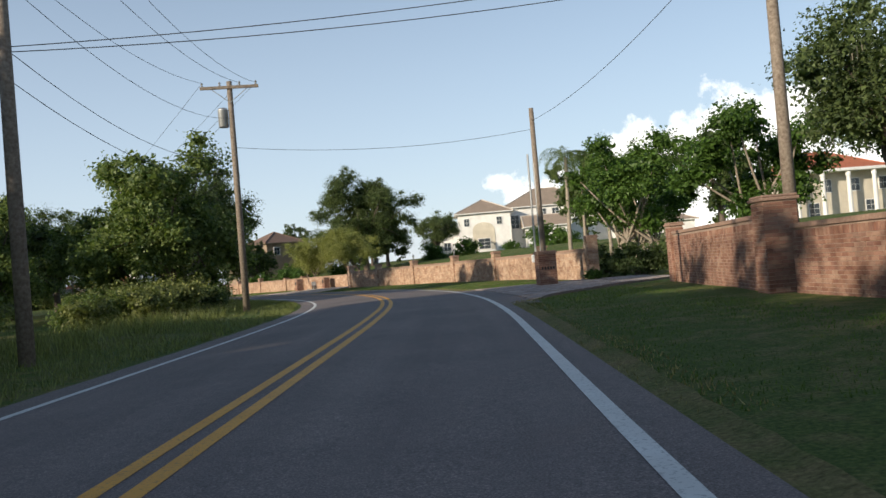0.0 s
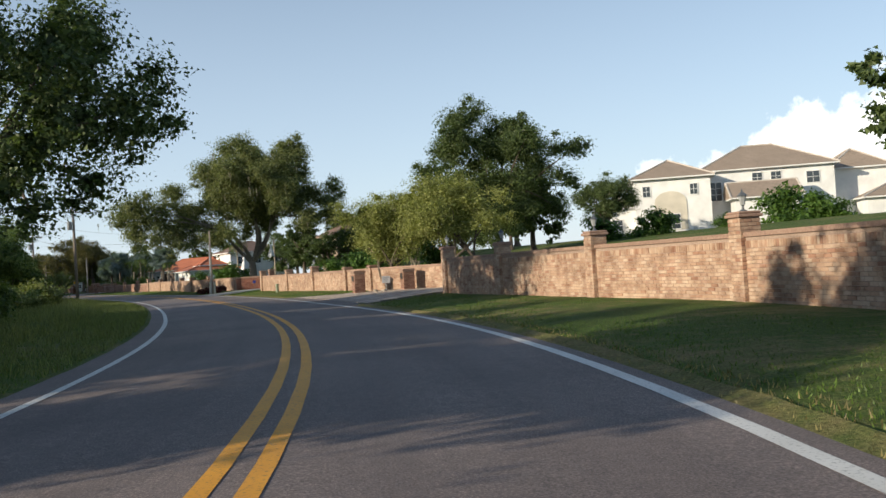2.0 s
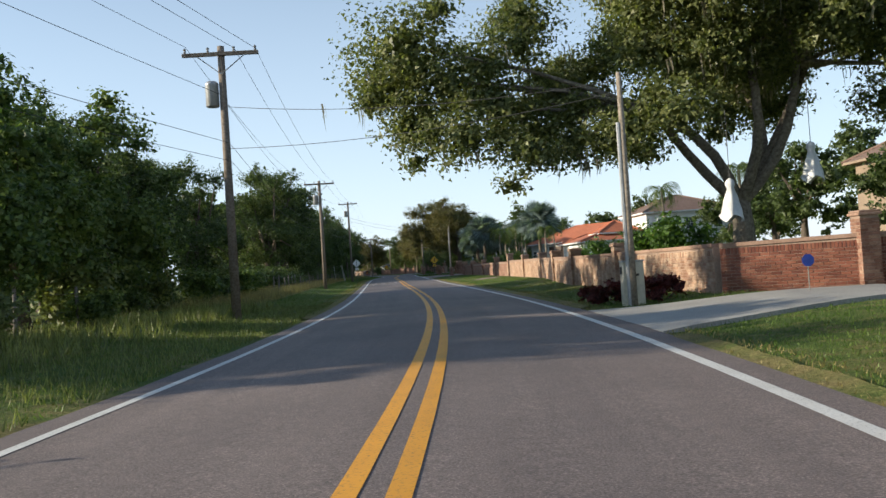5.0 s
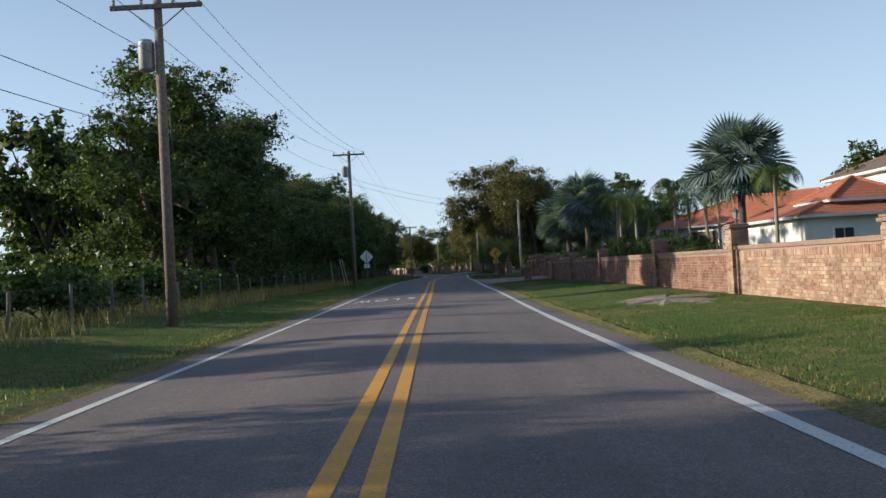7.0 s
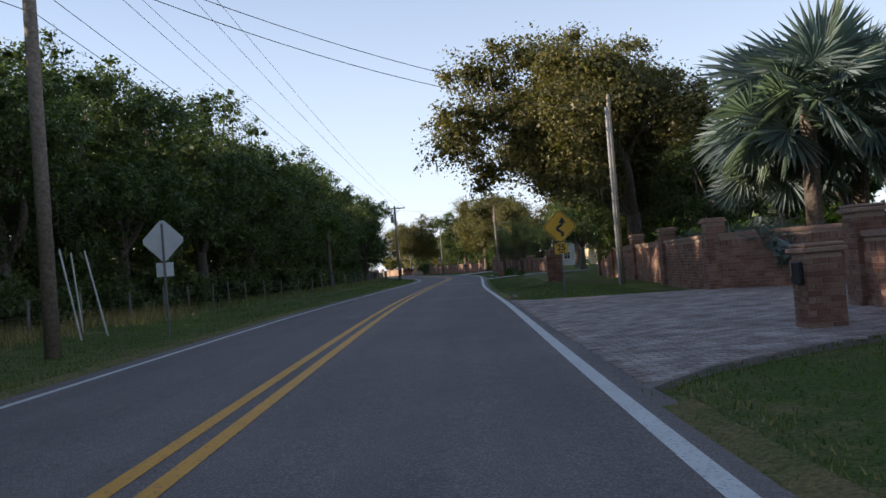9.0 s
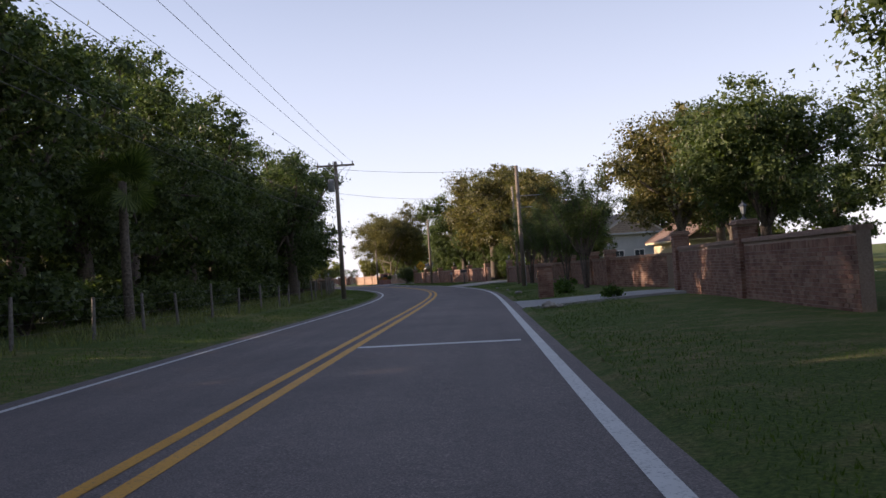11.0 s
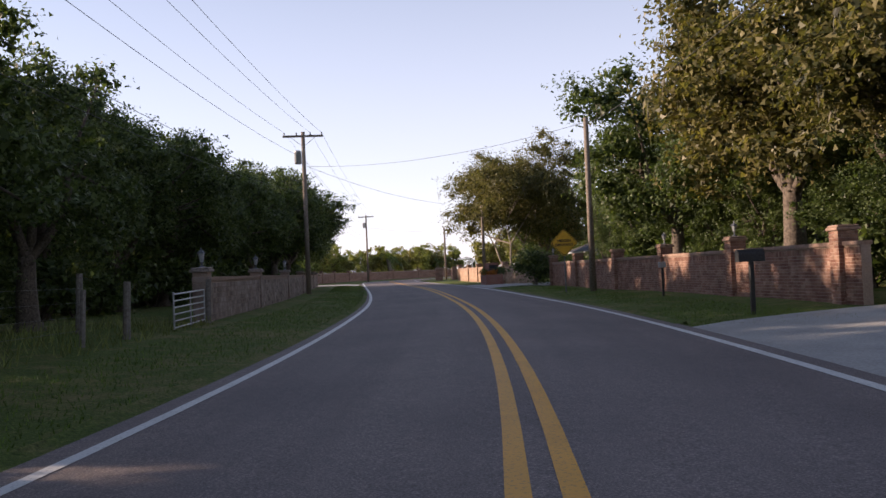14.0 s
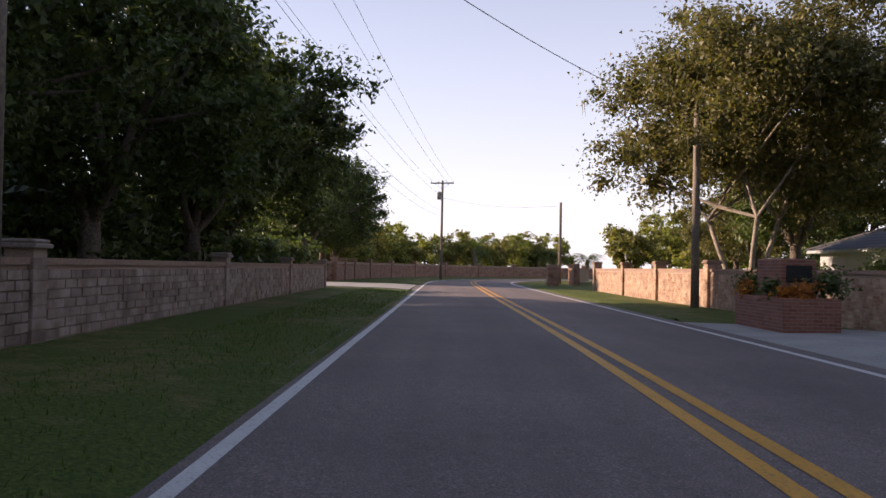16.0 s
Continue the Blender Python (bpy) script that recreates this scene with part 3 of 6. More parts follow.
def offset_on(line, s):
    for (s0, d0), (s1, d1) in zip(line, line[1:]):
        if min(s0, s1) <= s <= max(s0, s1) and s1 != s0:
            return d0 + (d1 - d0) * (s - s0) / (s1 - s0)
    return line[-1][1]


def build_walls():
    for name, line, h, piers, near, lit in WALLS_RIGHT:
        red = name == "wall_4"
        w = wall_run(name, line, h, "recessed red brick wall beside a driveway" if red else TAN, RED_BRICK if red else (SANDY if name in SANDY_WALLS else BRICK), SANDY_ONE if name in SANDY_WALLS else BRICK_ONE, near=near)
        for s, ph in piers:
            pier_at(w, s, offset_on(line, s), ph, kind="sandy" if name in SANDY_WALLS else "brick")
        for s in lit:
            ph = dict(piers)[s]
            post_lantern(on_ground(s, offset_on(line, s), ph + 0.13), "small grey lantern on a brick wall pier", mat=LANTERN_METAL)
    pier_at(bpy.data.objects["wall_1"], 72.6, 9.3, 2.0, 0.75)
    block_line = [(403.0, -7.45), (412.9, -7.75), (423.5, -7.9), (440, -8.2), (470.5, -8.7)]
    w = wall_run("wall_12", block_line, 1.2, "grey-tan split-face block garden wall with piers", BLOCK, BLOCK_ONE, (0.42, 0.145), (403.2, 412), 0.25, 0.03, 1, False)
    for s in (403.0, 412.9, 423.5, 436.5, 448, 459, 470.5):
        d = offset_on(block_line, s)
        pier_at(w, s, d, 1.33, 0.44, "block")
        if s < 430:
            post_lantern(on_ground(s, d, 1.46), "grey lantern on a block wall pier", 0.5, LANTERN_METAL)
    # the wall that closes the view where the road bends away
    w = wall_run("wall_13", [(499, 8.6), (512, 8.8), (526, 9.0)], 1.5, TAN, BRICK, BRICK_ONE)
    for s in (499, 512, 525):
        pier_at(w, s, 8.8, 1.7)
    bend = [(487, -13.5), (490, -10.6), (502, -10.8), (515, -10.4), (530, -10.2), (545, -9.8), (566, -9.0)]
    w = wall_run("wall_14", bend, 1.5, TAN, BRICK, BRICK_ONE, side=1)
    for s in (490, 496, 502, 508, 515, 522, 530, 538, 546, 554):
        pier_at(w, s, offset_on(bend, s), 1.7)


build_walls()


# ================= driveways =================
PAVER = random_pieces("paver", [(0.0, (0.36, 0.31, 0.30)), (0.4, (0.47, 0.41, 0.39)), (0.8, (0.58, 0.50, 0.47)), (1.0, (0.43, 0.35, 0.32))])
PAVER_ONE = random_pieces("paver_piece", [(0.0, (0.36, 0.31, 0.30)), (0.4, (0.47, 0.41, 0.39)), (0.8, (0.58, 0.50, 0.47)), (1.0, (0.43, 0.35, 0.32))], island=False)
SLAB = random_pieces("slab_paver", [(0.0, (0.48, 0.41, 0.36)), (0.6, (0.57, 0.49, 0.43)), (1.0, (0.64, 0.55, 0.48))])
JOINT = two_scale("sand_joint", (0.22, 0.19, 0.17), (0.31, 0.27, 0.25), 30, 1.0, 0.95)
DIRT = two_scale("bare_dirt", (0.13, 0.10, 0.075), (0.36, 0.29, 0.22), 5, 0.9, 0.95, 0.6, 0.03)


def drive_shape(corners, n=10):
    """Corners (near-road, far-road, far-inner, near-inner) as (s, d); a grid between them with splayed mouths."""
    (a, b, c, d) = corners
    grid = []
    for i in range(n + 1):
        v = i / n
        k = v ** 0.6
        row = []
        for j in range(n + 1):
            u = j / n
            s0, s1 = a[0] + (d[0] - a[0]) * k, b[0] + (c[0] - b[0]) * k
            d0, d1 = a[1] + (d[1] - a[1]) * v, b[1] + (c[1] - b[1]) * v
            row.append((s0 + (s1 - s0) * u, d0 + (d1 - d0) * u))
        grid.append(row)
    return grid


def driveway(name, corners, mat, label, lift=0.024):
    g = drive_shape(corners)
    n = len(g)
    verts = [on_ground(s, d, lift + (0.0 if d > 4.3 else -0.02)) for row in g for s, d in row]
    faces = [(i * n + j, i * n + j + 1, (i + 1) * n + j + 1, (i + 1) * n + j) for i in range(n - 1) for j in range(n - 1)]
    if corners[3][1] > 0:
        faces = [f[::-1] for f in faces]
    ob = mesh_object(name, verts, faces, mat)
    m = ob.modifiers.new("depth", "SOLIDIFY")
    m.thickness, m.offset = 0.1, -1
    return tagged(ob, label, "driveway", kind="structure")


def inside(poly, x, y):
    hit = False
    for (x0, y0), (x1, y1) in zip(poly, poly[1:] + poly[:1]):
        if (y0 > y) != (y1 > y) and x < (x1 - x0) * (y - y0) / (y1 - y0) + x0:
            hit = not hit
    return hit


def pave(parent, corners, size, mat, one, turn=0.0, lift=0.032, near=None, gap=0.012):
    """Pavers over a driveway, each with its own edges; those in the near stretch are single pieces."""
    g = drive_shape(corners)
    poly = g[0] + [r[-1] for r in g[1:]] + g[-1][::-1][1:] + [r[0] for r in g[::-1][1:-1]]
    poly = [(p[0], p[1]) for p in poly]
    smin, smax = min(p[0] for p in poly), max(p[0] for p in poly)
    dmin, dmax = min(p[1] for p in poly), max(p[1] for p in poly)
    rng = random.Random(9)
    V, F, singles = [], [], 0
    w, l = size
    ct, st = math.cos(turn), math.sin(turn)
    cs, cd = (smin + smax) / 2, (dmin + dmax) / 2
    reach = max(smax - smin, dmax - dmin)
    rows, cols = int(reach / w) + 2, int(reach / l) + 2
    for i in range(-rows // 2 - 1, rows // 2 + 2):
        for j in range(-cols // 2 - 1, cols // 2 + 2):
            a, b = i * w, (j + 0.5 * (i % 2)) * l
            s, d = cs + a * ct - b * st, cd + a * st + b * ct
            if not (inside(poly, s - w / 5, d) and inside(poly, s + w / 5, d) and inside(poly, s, d - l / 5) and inside(poly, s, d + l / 5)):
                continue
            z = ground_z(s, d) + lift + rng.uniform(-0.0015, 0.0015)
            h = heading(s) + turn
            e1, e2 = Vector((-math.sin(h), math.cos(h), 0)), Vector((math.cos(h), math.sin(h), 0))
            o = R(s, d, z)
            hw, hl = w / 2 - gap / 2, l / 2 - gap / 2
            if near and near[0] <= s <= near[1] and singles < 290:
                singles += 1
                PIECES.append((parent, "paver", one, o, h, 0, w - 0.01, l - 0.01, 0.03))
                continue
            k = len(V)
            for q, c in ((0.0, 0.006), (-0.03, 0.0)):
                for x, y in ((-1, -1), (1, -1), (1, 1), (-1, 1)):
                    p = o + e1 * (x * (hw - c)) + e2 * (y * (hl - c))
                    V.append(Vector((p.x, p.y, z + q + ground_z(s, d + y * (hl - c)) - ground_z(s, d))))
            F += [(k + 3, k + 2, k + 1, k)] + [(k + q, k + (q + 1) % 4, k + 4 + (q + 1) % 4, k + 4 + q) for q in range(4)]
    tagged(mesh_object("pavers", V, F, mat, parent), kind="stuff")


DRIVES = {
    1: [(80, 4.6), (95.5, 4.6), (93, 12), (88, 12)],
    2: [(133, 4.6), (150.5, 4.6), (142, 12), (136.3, 12)],
    3: [(177.4, 3.92), (184.8, 3.92), (183.3, 10.6), (179.8, 10.6)],
    4: [(270.9, 3.95), (291, 3.95), (284.8, 13), (274.8, 13)],
    5: [(339.9, 3.92), (346.2, 3.92), (341.7, 13), (339.9, 13)],
    6: [(388.5, 3.92), (396.5, 3.92), (399, 13), (390, 13)],
    7: [(434.5, 3.92), (447, 3.92), (442, 14), (436, 14)],
}


def build_drives():
    w = driveway("driveway_1", DRIVES[1], JOINT, "wide grey-pink paver driveway between brick walls")
    pave(w, DRIVES[1], (0.22, 0.22), PAVER, PAVER_ONE, 0.0, near=(84, 86.4))
    w = driveway("driveway_2", DRIVES[2], JOINT, "driveway of large tan square pavers")
    pave(w, DRIVES[2], (0.62, 0.62), SLAB, PAVER_ONE, 0.0, gap=0.02)
    tagged(strip('apron', 131, 152, 3.9, 4.7, 0.004, ASPHALT, across=3), 'asphalt apron at a driveway mouth', 'road', kind='structure')
    tagged(strip('apron', 78.5, 97, 3.9, 4.7, 0.004, ASPHALT, across=3), 'asphalt apron at a driveway mouth', 'road', kind='structure')
    driveway("driveway_3", DRIVES[3], CONCRETE, "pale concrete driveway with a curved edge")
    w = driveway("driveway_4", DRIVES[4], JOINT, "wide driveway of small grey and red pavers")
    pave(w, DRIVES[4], (0.115, 0.23), PAVER, PAVER_ONE, 0.0, near=(272, 273.6))
    driveway("driveway_5", DRIVES[5], CONCRETE, "narrow pale concrete driveway across the grass")
    driveway("driveway_6", DRIVES[6], CONCRETE, "pale concrete driveway to a gate")
    driveway("driveway_8", [(473.5, -4.2), (487, -4.2), (486, -15), (475, -15)], CONCRETE, "pale sunlit concrete drive beside the end of the block wall")
    driveway("driveway_7", DRIVES[7], CONCRETE, "grey concrete driveway beside a brick planter")
    verts, rng = [], random.Random(4)
    edge = [(236.2 + 3.6 * math.cos(a) * (1 + 0.7 * noise.noise(Vector((math.cos(a) * 2, math.sin(a) * 2, 1)))), 7.0 + 1.5 * math.sin(a) * (1 + 0.7 * noise.noise(Vector((math.cos(a) * 3, math.sin(a) * 3, 5))))) for a in [k * math.pi / 24 for k in range(48)]]
    for u in (0.0, 0.5, 1.0):
        verts += [on_ground(236.2 + (s - 236.2) * u, 7.0 + (d - 7.0) * u, (0.045, 0.035, -0.05)[int(u * 2)]) for s, d in edge]
    faces = [(a * 48 + k, a * 48 + (k + 1) % 48, a * 48 + 48 + (k + 1) % 48, a * 48 + 48 + k) for a in (0, 1) for k in range(48)]
    tagged(mesh_object("dirt_patch", verts, [f[::-1] for f in faces], DIRT, smooth_faces=True), "bare sandy patch worn into the grass", "dirt", kind="structure")


build_drives()
build_verges()


# ================= poles and wires =================
def utility_pole(s, d, height, lean=(0.0, 0.0), arm=True, can=True, slim=1.0, label="weathered wooden utility pole with a crossarm and a grey transformer"):
    p = thing("utility_pole", on_ground(s, d), heading(s), label, "utility pole", "utility poles")
    top = Vector((lean[0], lean[1], height))
    part("pole", tube(bmesh.new(), (0, 0, -0.3), top, 0.16 * slim, 0.115 * slim, 12), POLE_WOOD if slim > 0.9 else PALE_BARK, p, smooth_faces=True)
    if arm:
        z = height - 0.35
        part("crossarm", box(bmesh.new(), top.x - 1.25, top.x + 1.25, top.y - 0.18, top.y - 0.09, z, z + 0.13, 0.01), POLE_WOOD, p)
        for x in (-1.15, -0.4, 0.45, 1.15):
            part("insulator", lathe(bmesh.new(), [(0.02, 0), (0.05, 0.04), (0.03, 0.09), (0.055, 0.13), (0.02, 0.18)], 8, (top.x + x, top.y - 0.135, z + 0.13)), GREY_METAL, p)
        for x in (-0.75, 0.75):
            part("arm_brace", tube(bmesh.new(), (top.x + x, top.y - 0.1, z), (top.x, top.y - 0.12, z - 0.6), 0.018, 0.018, 6), GREY_METAL, p)
    if can:
        part("transformer", lathe(bmesh.new(), [(0.2, 0), (0.22, 0.03), (0.22, 0.72), (0.23, 0.74), (0.16, 0.84)], 16, (top.x - 0.36, top.y, height - 2.0)), GREY_METAL, p, "grey steel transformer can", True)
    return p


POLES_LEFT = [(70, -6.2, 9.3, False), (92, -6.05, 10.1, True), (191.5, -6.4, 9.0, True), (235.6, -6.6, 9.0, True), (280, -5.8, 10.7, True), (368.5, -5.8, 9.1, True), (434.2, -7.48, 10.1, True), (515, -4.9, 10.4, True)]
POLES_RIGHT = [(73, 9.85, 9.5), (93.8, 7.75, 8.4), (185.2, 5.22, 6.1), (296.8, 8.7, 7.4), (370.5, 6.4, 8.3), (378.5, 7.2, 7.6), (419, 6.6, 8.0), (455.5, 6.7, 7.0), (507, 7.8, 7.6)]


def wire_between(name, a, b, sag, radius=0.008, n=14):
    c = bpy.data.curves.new(name, "CURVE")
    c.dimensions, c.bevel_depth, c.bevel_resolution = "3D", radius, 1
    sp = c.splines.new("POLY")
    sp.points.add(n)
    for i in range(n + 1):
        u = i / n
        p = a.lerp(b, u)
        sp.points[i].co = (p.x, p.y, p.z - sag * 4 * u * (1 - u), 1)
    c.materials.append(WIRE_BLACK)
    return tagged(new(name, c), "thin dark overhead wire strung between poles", "wire", "overhead wires")


def build_poles():
    for s, d, h, arm in POLES_LEFT:
        utility_pole(s, d, h, arm=arm, can=arm)
    for s, d, h in POLES_RIGHT:
        utility_pole(s, d, h, arm=False, can=False, slim=0.62 if s in (296.8, 185.2, 378.5) else 1.0, label="weathered wooden utility pole without a crossarm")
    for (s0, d0, h0, a0), (s1, d1, h1, a1) in zip(POLES_LEFT, POLES_LEFT[1:]):
        for dx, dz, sag in ((-1.15, -0.05, 0.7), (0.45, -0.05, 0.7), (1.15, -0.05, 0.7), (-0.1, -1.6, 0.8), (0.1, -3.2, 0.9), (0.12, -3.8, 0.9)):
            wire_between("overhead_wire", on_ground(s0, d0 + dx, h0 + dz), on_ground(s1, d1 + dx, h1 + dz), sag)


build_poles()


# ================= trees =================
def leaf_cloud(rng, blobs, count, size, flat=0.5, ratio=0.75, tuft=0.3, inner=0.16):
    """Small leaf blades in tufts over the skins of the blobs (centre, radius), with coarser ones inside."""
    total = sum(r ** 2 for _, r in blobs)
    V = []
    for c, r in blobs:
        n = max(8, int(count * r * r / total))
        k = max(3, n // 16)
        way = rng.normal(size=(k, 3))
        way /= np.linalg.norm(way, axis=1)[:, None]
        far = np.where(rng.uniform(size=k) < 0.18, rng.uniform(1.1, 1.5, k), 1.0)
        heads = np.array(c) + way * (r * far * rng.uniform(0.5, 1.08, k) ** 0.6)[:, None] * np.array([1, 1, 0.8])
        pick = rng.integers(0, k, n)
        pos = heads[pick] + rng.normal(size=(n, 3)) * np.array([1, 1, 0.55]) * min(tuft, 0.4 * r)
        out = way[pick]
        ln = size * rng.uniform(0.45, 1.35, n)
        deep = rng.uniform(size=n) < inner
        pos[deep] = np.array(c) + (pos[deep] - np.array(c)) * rng.uniform(0.2, 0.65, (deep.sum(), 1))
        ln[deep] *= 2.0
        nrm = out * 0.6 + rng.normal(size=(n, 3)) * 0.6 + np.array([0, 0, flat])
        nrm /= np.linalg.norm(nrm, axis=1)[:, None]
        u = np.cross(nrm, rng.normal(size=(n, 3)))
        u /= np.linalg.norm(u, axis=1)[:, None]
        v = np.cross(nrm, u) * (ln * ratio * 0.5)[:, None]
        u = u * ln[:, None]
        V.append(np.stack([pos - u * 0.4 - v, pos - u * 0.4 + v, pos + u * 0.6], 1).reshape(-1, 3))
    V = np.concatenate(V)
    return V, np.arange(len(V)).reshape(-1, 3)


def leaf_object(name, rng, blobs, count, size, mat, parent, label="", flat=0.5, ratio=0.85, tuft=0.3, inner=0.16):
    v, f = leaf_cloud(rng, blobs, count, size, flat, ratio, tuft, inner)
    return mesh_object(name, v.tolist(), f.tolist(), mat, parent, label)


def limb(bm, a, b, r0, r1, bend, rng, steps=4, sides=7):
    """One bent, tapered limb, closed at its tip."""
    a, b = Vector(a), Vector(b)
    side = Vector(rng.normal(size=3)) * bend
    turn = (b - a).to_track_quat("Z", "Y").to_matrix()
    rings = []
    for i in range(steps + 1):
        u = i / steps
        p = a.lerp(b, u) + side * math.sin(math.pi * u)
        r = r0 + (r1 - r0) * u
        rings.append([bm.verts.new(p + turn @ Vector((r * math.cos(2 * math.pi * k / sides), r * math.sin(2 * math.pi * k / sides), 0))) for k in range(sides)])
    for c, d in zip(rings, rings[1:]):
        for k in range(sides):
            bm.faces.new((c[k], c[(k + 1) % sides], d[(k + 1) % sides], d[k]))
    bm.faces.new(rings[-1])


def hanging(rng, centres, count, scale):
    V, F = [], []
    for _ in range(count):
        c, r = centres[rng.integers(len(centres))]
        x, y = c[0] + rng.normal() * r * 0.7, c[1] + rng.normal() * r * 0.7
        z = c[2] - r * 0.45
        for _ in range(4):
            ln, wd, a = rng.uniform(0.35, 1.2) * scale, rng.uniform(0.02, 0.06) * scale, rng.uniform(0, math.pi)
            px, py = x + rng.normal() * 0.12 * scale, y + rng.normal() * 0.12 * scale
            dx, dy = math.cos(a) * wd, math.sin(a) * wd
            i = len(V)
            V += [(px - dx, py - dy, z), (px + dx, py + dy, z), (px + dx * 0.7 + 0.05, py + dy * 0.7, z - ln * 0.6), (px - dx * 0.6 + 0.05, py - dy * 0.6, z - ln * 0.55), (px + rng.normal() * 0.05, py, z - ln)]
            F += [(i, i + 1, i + 2, i + 3), (i + 3, i + 2, i + 4)]
    return V, F


def broad_tree(seed, height, spread, trunk_h, leaves, leaf_size, leaf_mat, bark=BARK, blobs=30, blob_r=(0.15, 0.27), moss=0, trunks=1, low=0.25, name="oak_tree", label="broad live oak with a dark rounded crown", squash=1.0, limbs=11, reach=(0.3, 0.9), shift=(0, 0), stout=1.0, extra=()):
    """A tapered trunk, limbs that reach into the crown, and a ragged crown of clumps."""
    rng = np.random.default_rng(seed)
    t = thing(name, (0, 0, 0), 0, label, "tree", "trees")
    centres = []
    mid = Vector((shift[0], shift[1], height * (low + 1) / 2))
    half = height * (1 - low) / 2
    while len(centres) < blobs:
        w = rng.normal(size=3)
        w /= np.linalg.norm(w)
        k = rng.uniform(*reach)
        c = (mid.x + w[0] * k * spread, mid.y + w[1] * k * spread * squash, mid.z + w[2] * k * half)
        centres.append((c, spread * rng.uniform(*blob_r)))
    centres = list(extra) + centres
    small = []
    for c, r in centres:
        for _ in range(2):
            w = rng.normal(size=3)
            w /= np.linalg.norm(w)
            small.append((tuple(np.array(c) + w * r * rng.uniform(0.8, 1.2)), r * rng.uniform(0.3, 0.5)))
    bm = bmesh.new()
    base_r = (0.028 * height + 0.05) * stout
    for k in range(trunks):
        a = 2 * math.pi * k / trunks + 0.4
        foot = Vector((math.cos(a), math.sin(a), 0)) * (0.0 if trunks == 1 else 0.2)
        top = Vector((math.cos(a) * spread * 0.2 * (trunks > 1), math.sin(a) * spread * 0.2 * (trunks > 1), trunk_h))
        if trunks == 1:
            tube(bm, foot - Vector((0, 0, 0.25)), foot + Vector((0, 0, 0.35)), base_r * 1.7, base_r * 1.2, 10, False)
        limb(bm, foot - Vector((0, 0, 0.2)), top, base_r * (1.15 if trunks == 1 else 0.6), base_r * (0.75 if trunks == 1 else 0.42), 0.06, rng, 3)
        if trunks > 1:
            for c, r in [c for i, c in enumerate(centres) if i % trunks == k][:5]:
                limb(bm, top, c, base_r * 0.3, 0.03, 0.12 * spread / 4, rng, 4)
            continue
        sectors = {}
        for c, r in centres[:limbs * 2]:
            sectors.setdefault(int((math.atan2(c[1] - mid.y, c[0] - mid.x) + math.pi) / 1.05), []).append(Vector(c))
        for group in sectors.values():
            goal = sum(group, Vector()) / len(group)
            fork = top.lerp(goal, 0.5) + Vector((0, 0, 0.06 * height))
            limb(bm, top - Vector((0, 0, 0.25)), fork, base_r * 0.52, base_r * 0.3, 0.05 * spread, rng, 5, 8)
            for c in group[:4]:
                limb(bm, fork, c, base_r * 0.26, 0.03, 0.1 * spread / 4, rng, 4, 6)
    part("trunk", bm, bark, t, smooth_faces=True)
    leaf_object("crown", rng, centres + small, leaves, leaf_size, leaf_mat, t)
    if moss:
        V, F = hanging(rng, centres, moss, height / 18)
        tagged(mesh_object("hanging_moss", V, F, MOSS, t, "grey hanging moss"), kind="stuff")
    return t


PLACED = set()
TURNS = {}


def nxt(protos):
    """The protos by turns."""
    k = TURNS.get(protos[0].name, 0)
    TURNS[protos[0].name] = k + 1
    return protos[k % len(protos)]


def put(proto, place, turn=0.0, size=1.0, label=""):
    """Set the first built one down itself, and copies of it after that."""
    m = Matrix.Translation(place) @ Matrix.Rotation(turn, 4, "Z")
    if proto.name in PLACED:
        ob = copy_thing(proto, m)
    else:
        PLACED.add(proto.name)
        ob = proto
        ob.matrix_basis = m
    ob.scale = (size, size, size)
    if label:
        ob["label"] = label
    return ob


def tree_at(proto, s, d, size=1.0, turn=0.0, label=""):
    return put(proto, on_ground(s, d), turn, size, label)


def feather_palm(seed, height, fronds=16, length=2.6, mat=PALM_LEAF, name="queen_palm", label="queen palm with a slim grey trunk and drooping fronds", droop=1.0, trunk_r=0.16):
    rng = np.random.default_rng(seed)
    t = thing(name, (0, 0, 0), 0, label, "palm", "palms")
    bm = bmesh.new()
    top = Vector((rng.normal() * 0.15, rng.normal() * 0.15, height))
    limb(bm, (0, 0, -0.2), top, trunk_r * 1.15, trunk_r * 0.8, 0.08, rng, 8)
    part("trunk", bm, PALE_BARK, t, smooth_faces=True)
    for k in range(fronds):
        a, lift = k * 2.4 + rng.normal() * 0.2, rng.uniform(-0.1, 1.25)
        V, F = [], []
        out = Vector((math.cos(a), math.sin(a), 0))
        side = Vector((-out.y, out.x, 0))
        p, ang, n = Vector(top), lift, 16
        step = length * rng.uniform(0.85, 1.1) / n
        for i in range(n):
            d = out * math.cos(ang) + Vector((0, 0, 1)) * math.sin(ang)
            q = p + d * step
            w = 0.014
            b = len(V)
            V += [p + side * w, p - side * w, q - side * w, q + side * w]
            F.append((b, b + 1, b + 2, b + 3))
            if i > 1:
                ll = 0.62 * math.sin(math.pi * (0.15 + 0.8 * i / n)) * length / 2.6
                for sgn in (-1, 1):
                    for e in (0.0, 0.5):
                        o = p.lerp(q, e)
                        tip = o + side * sgn * ll * 0.8 + d * ll * 0.35 + Vector((0, 0, -ll * rng.uniform(0.25, 0.8) * droop))
                        b = len(V)
                        V += [o - d * 0.02, o + d * 0.03, tip]
                        F.append((b, b + 1, b + 2))
            p = q
            ang -= (0.13 + 0.05 * rng.uniform()) * droop
        mesh_object("frond", V, F, mat, t)
    return t


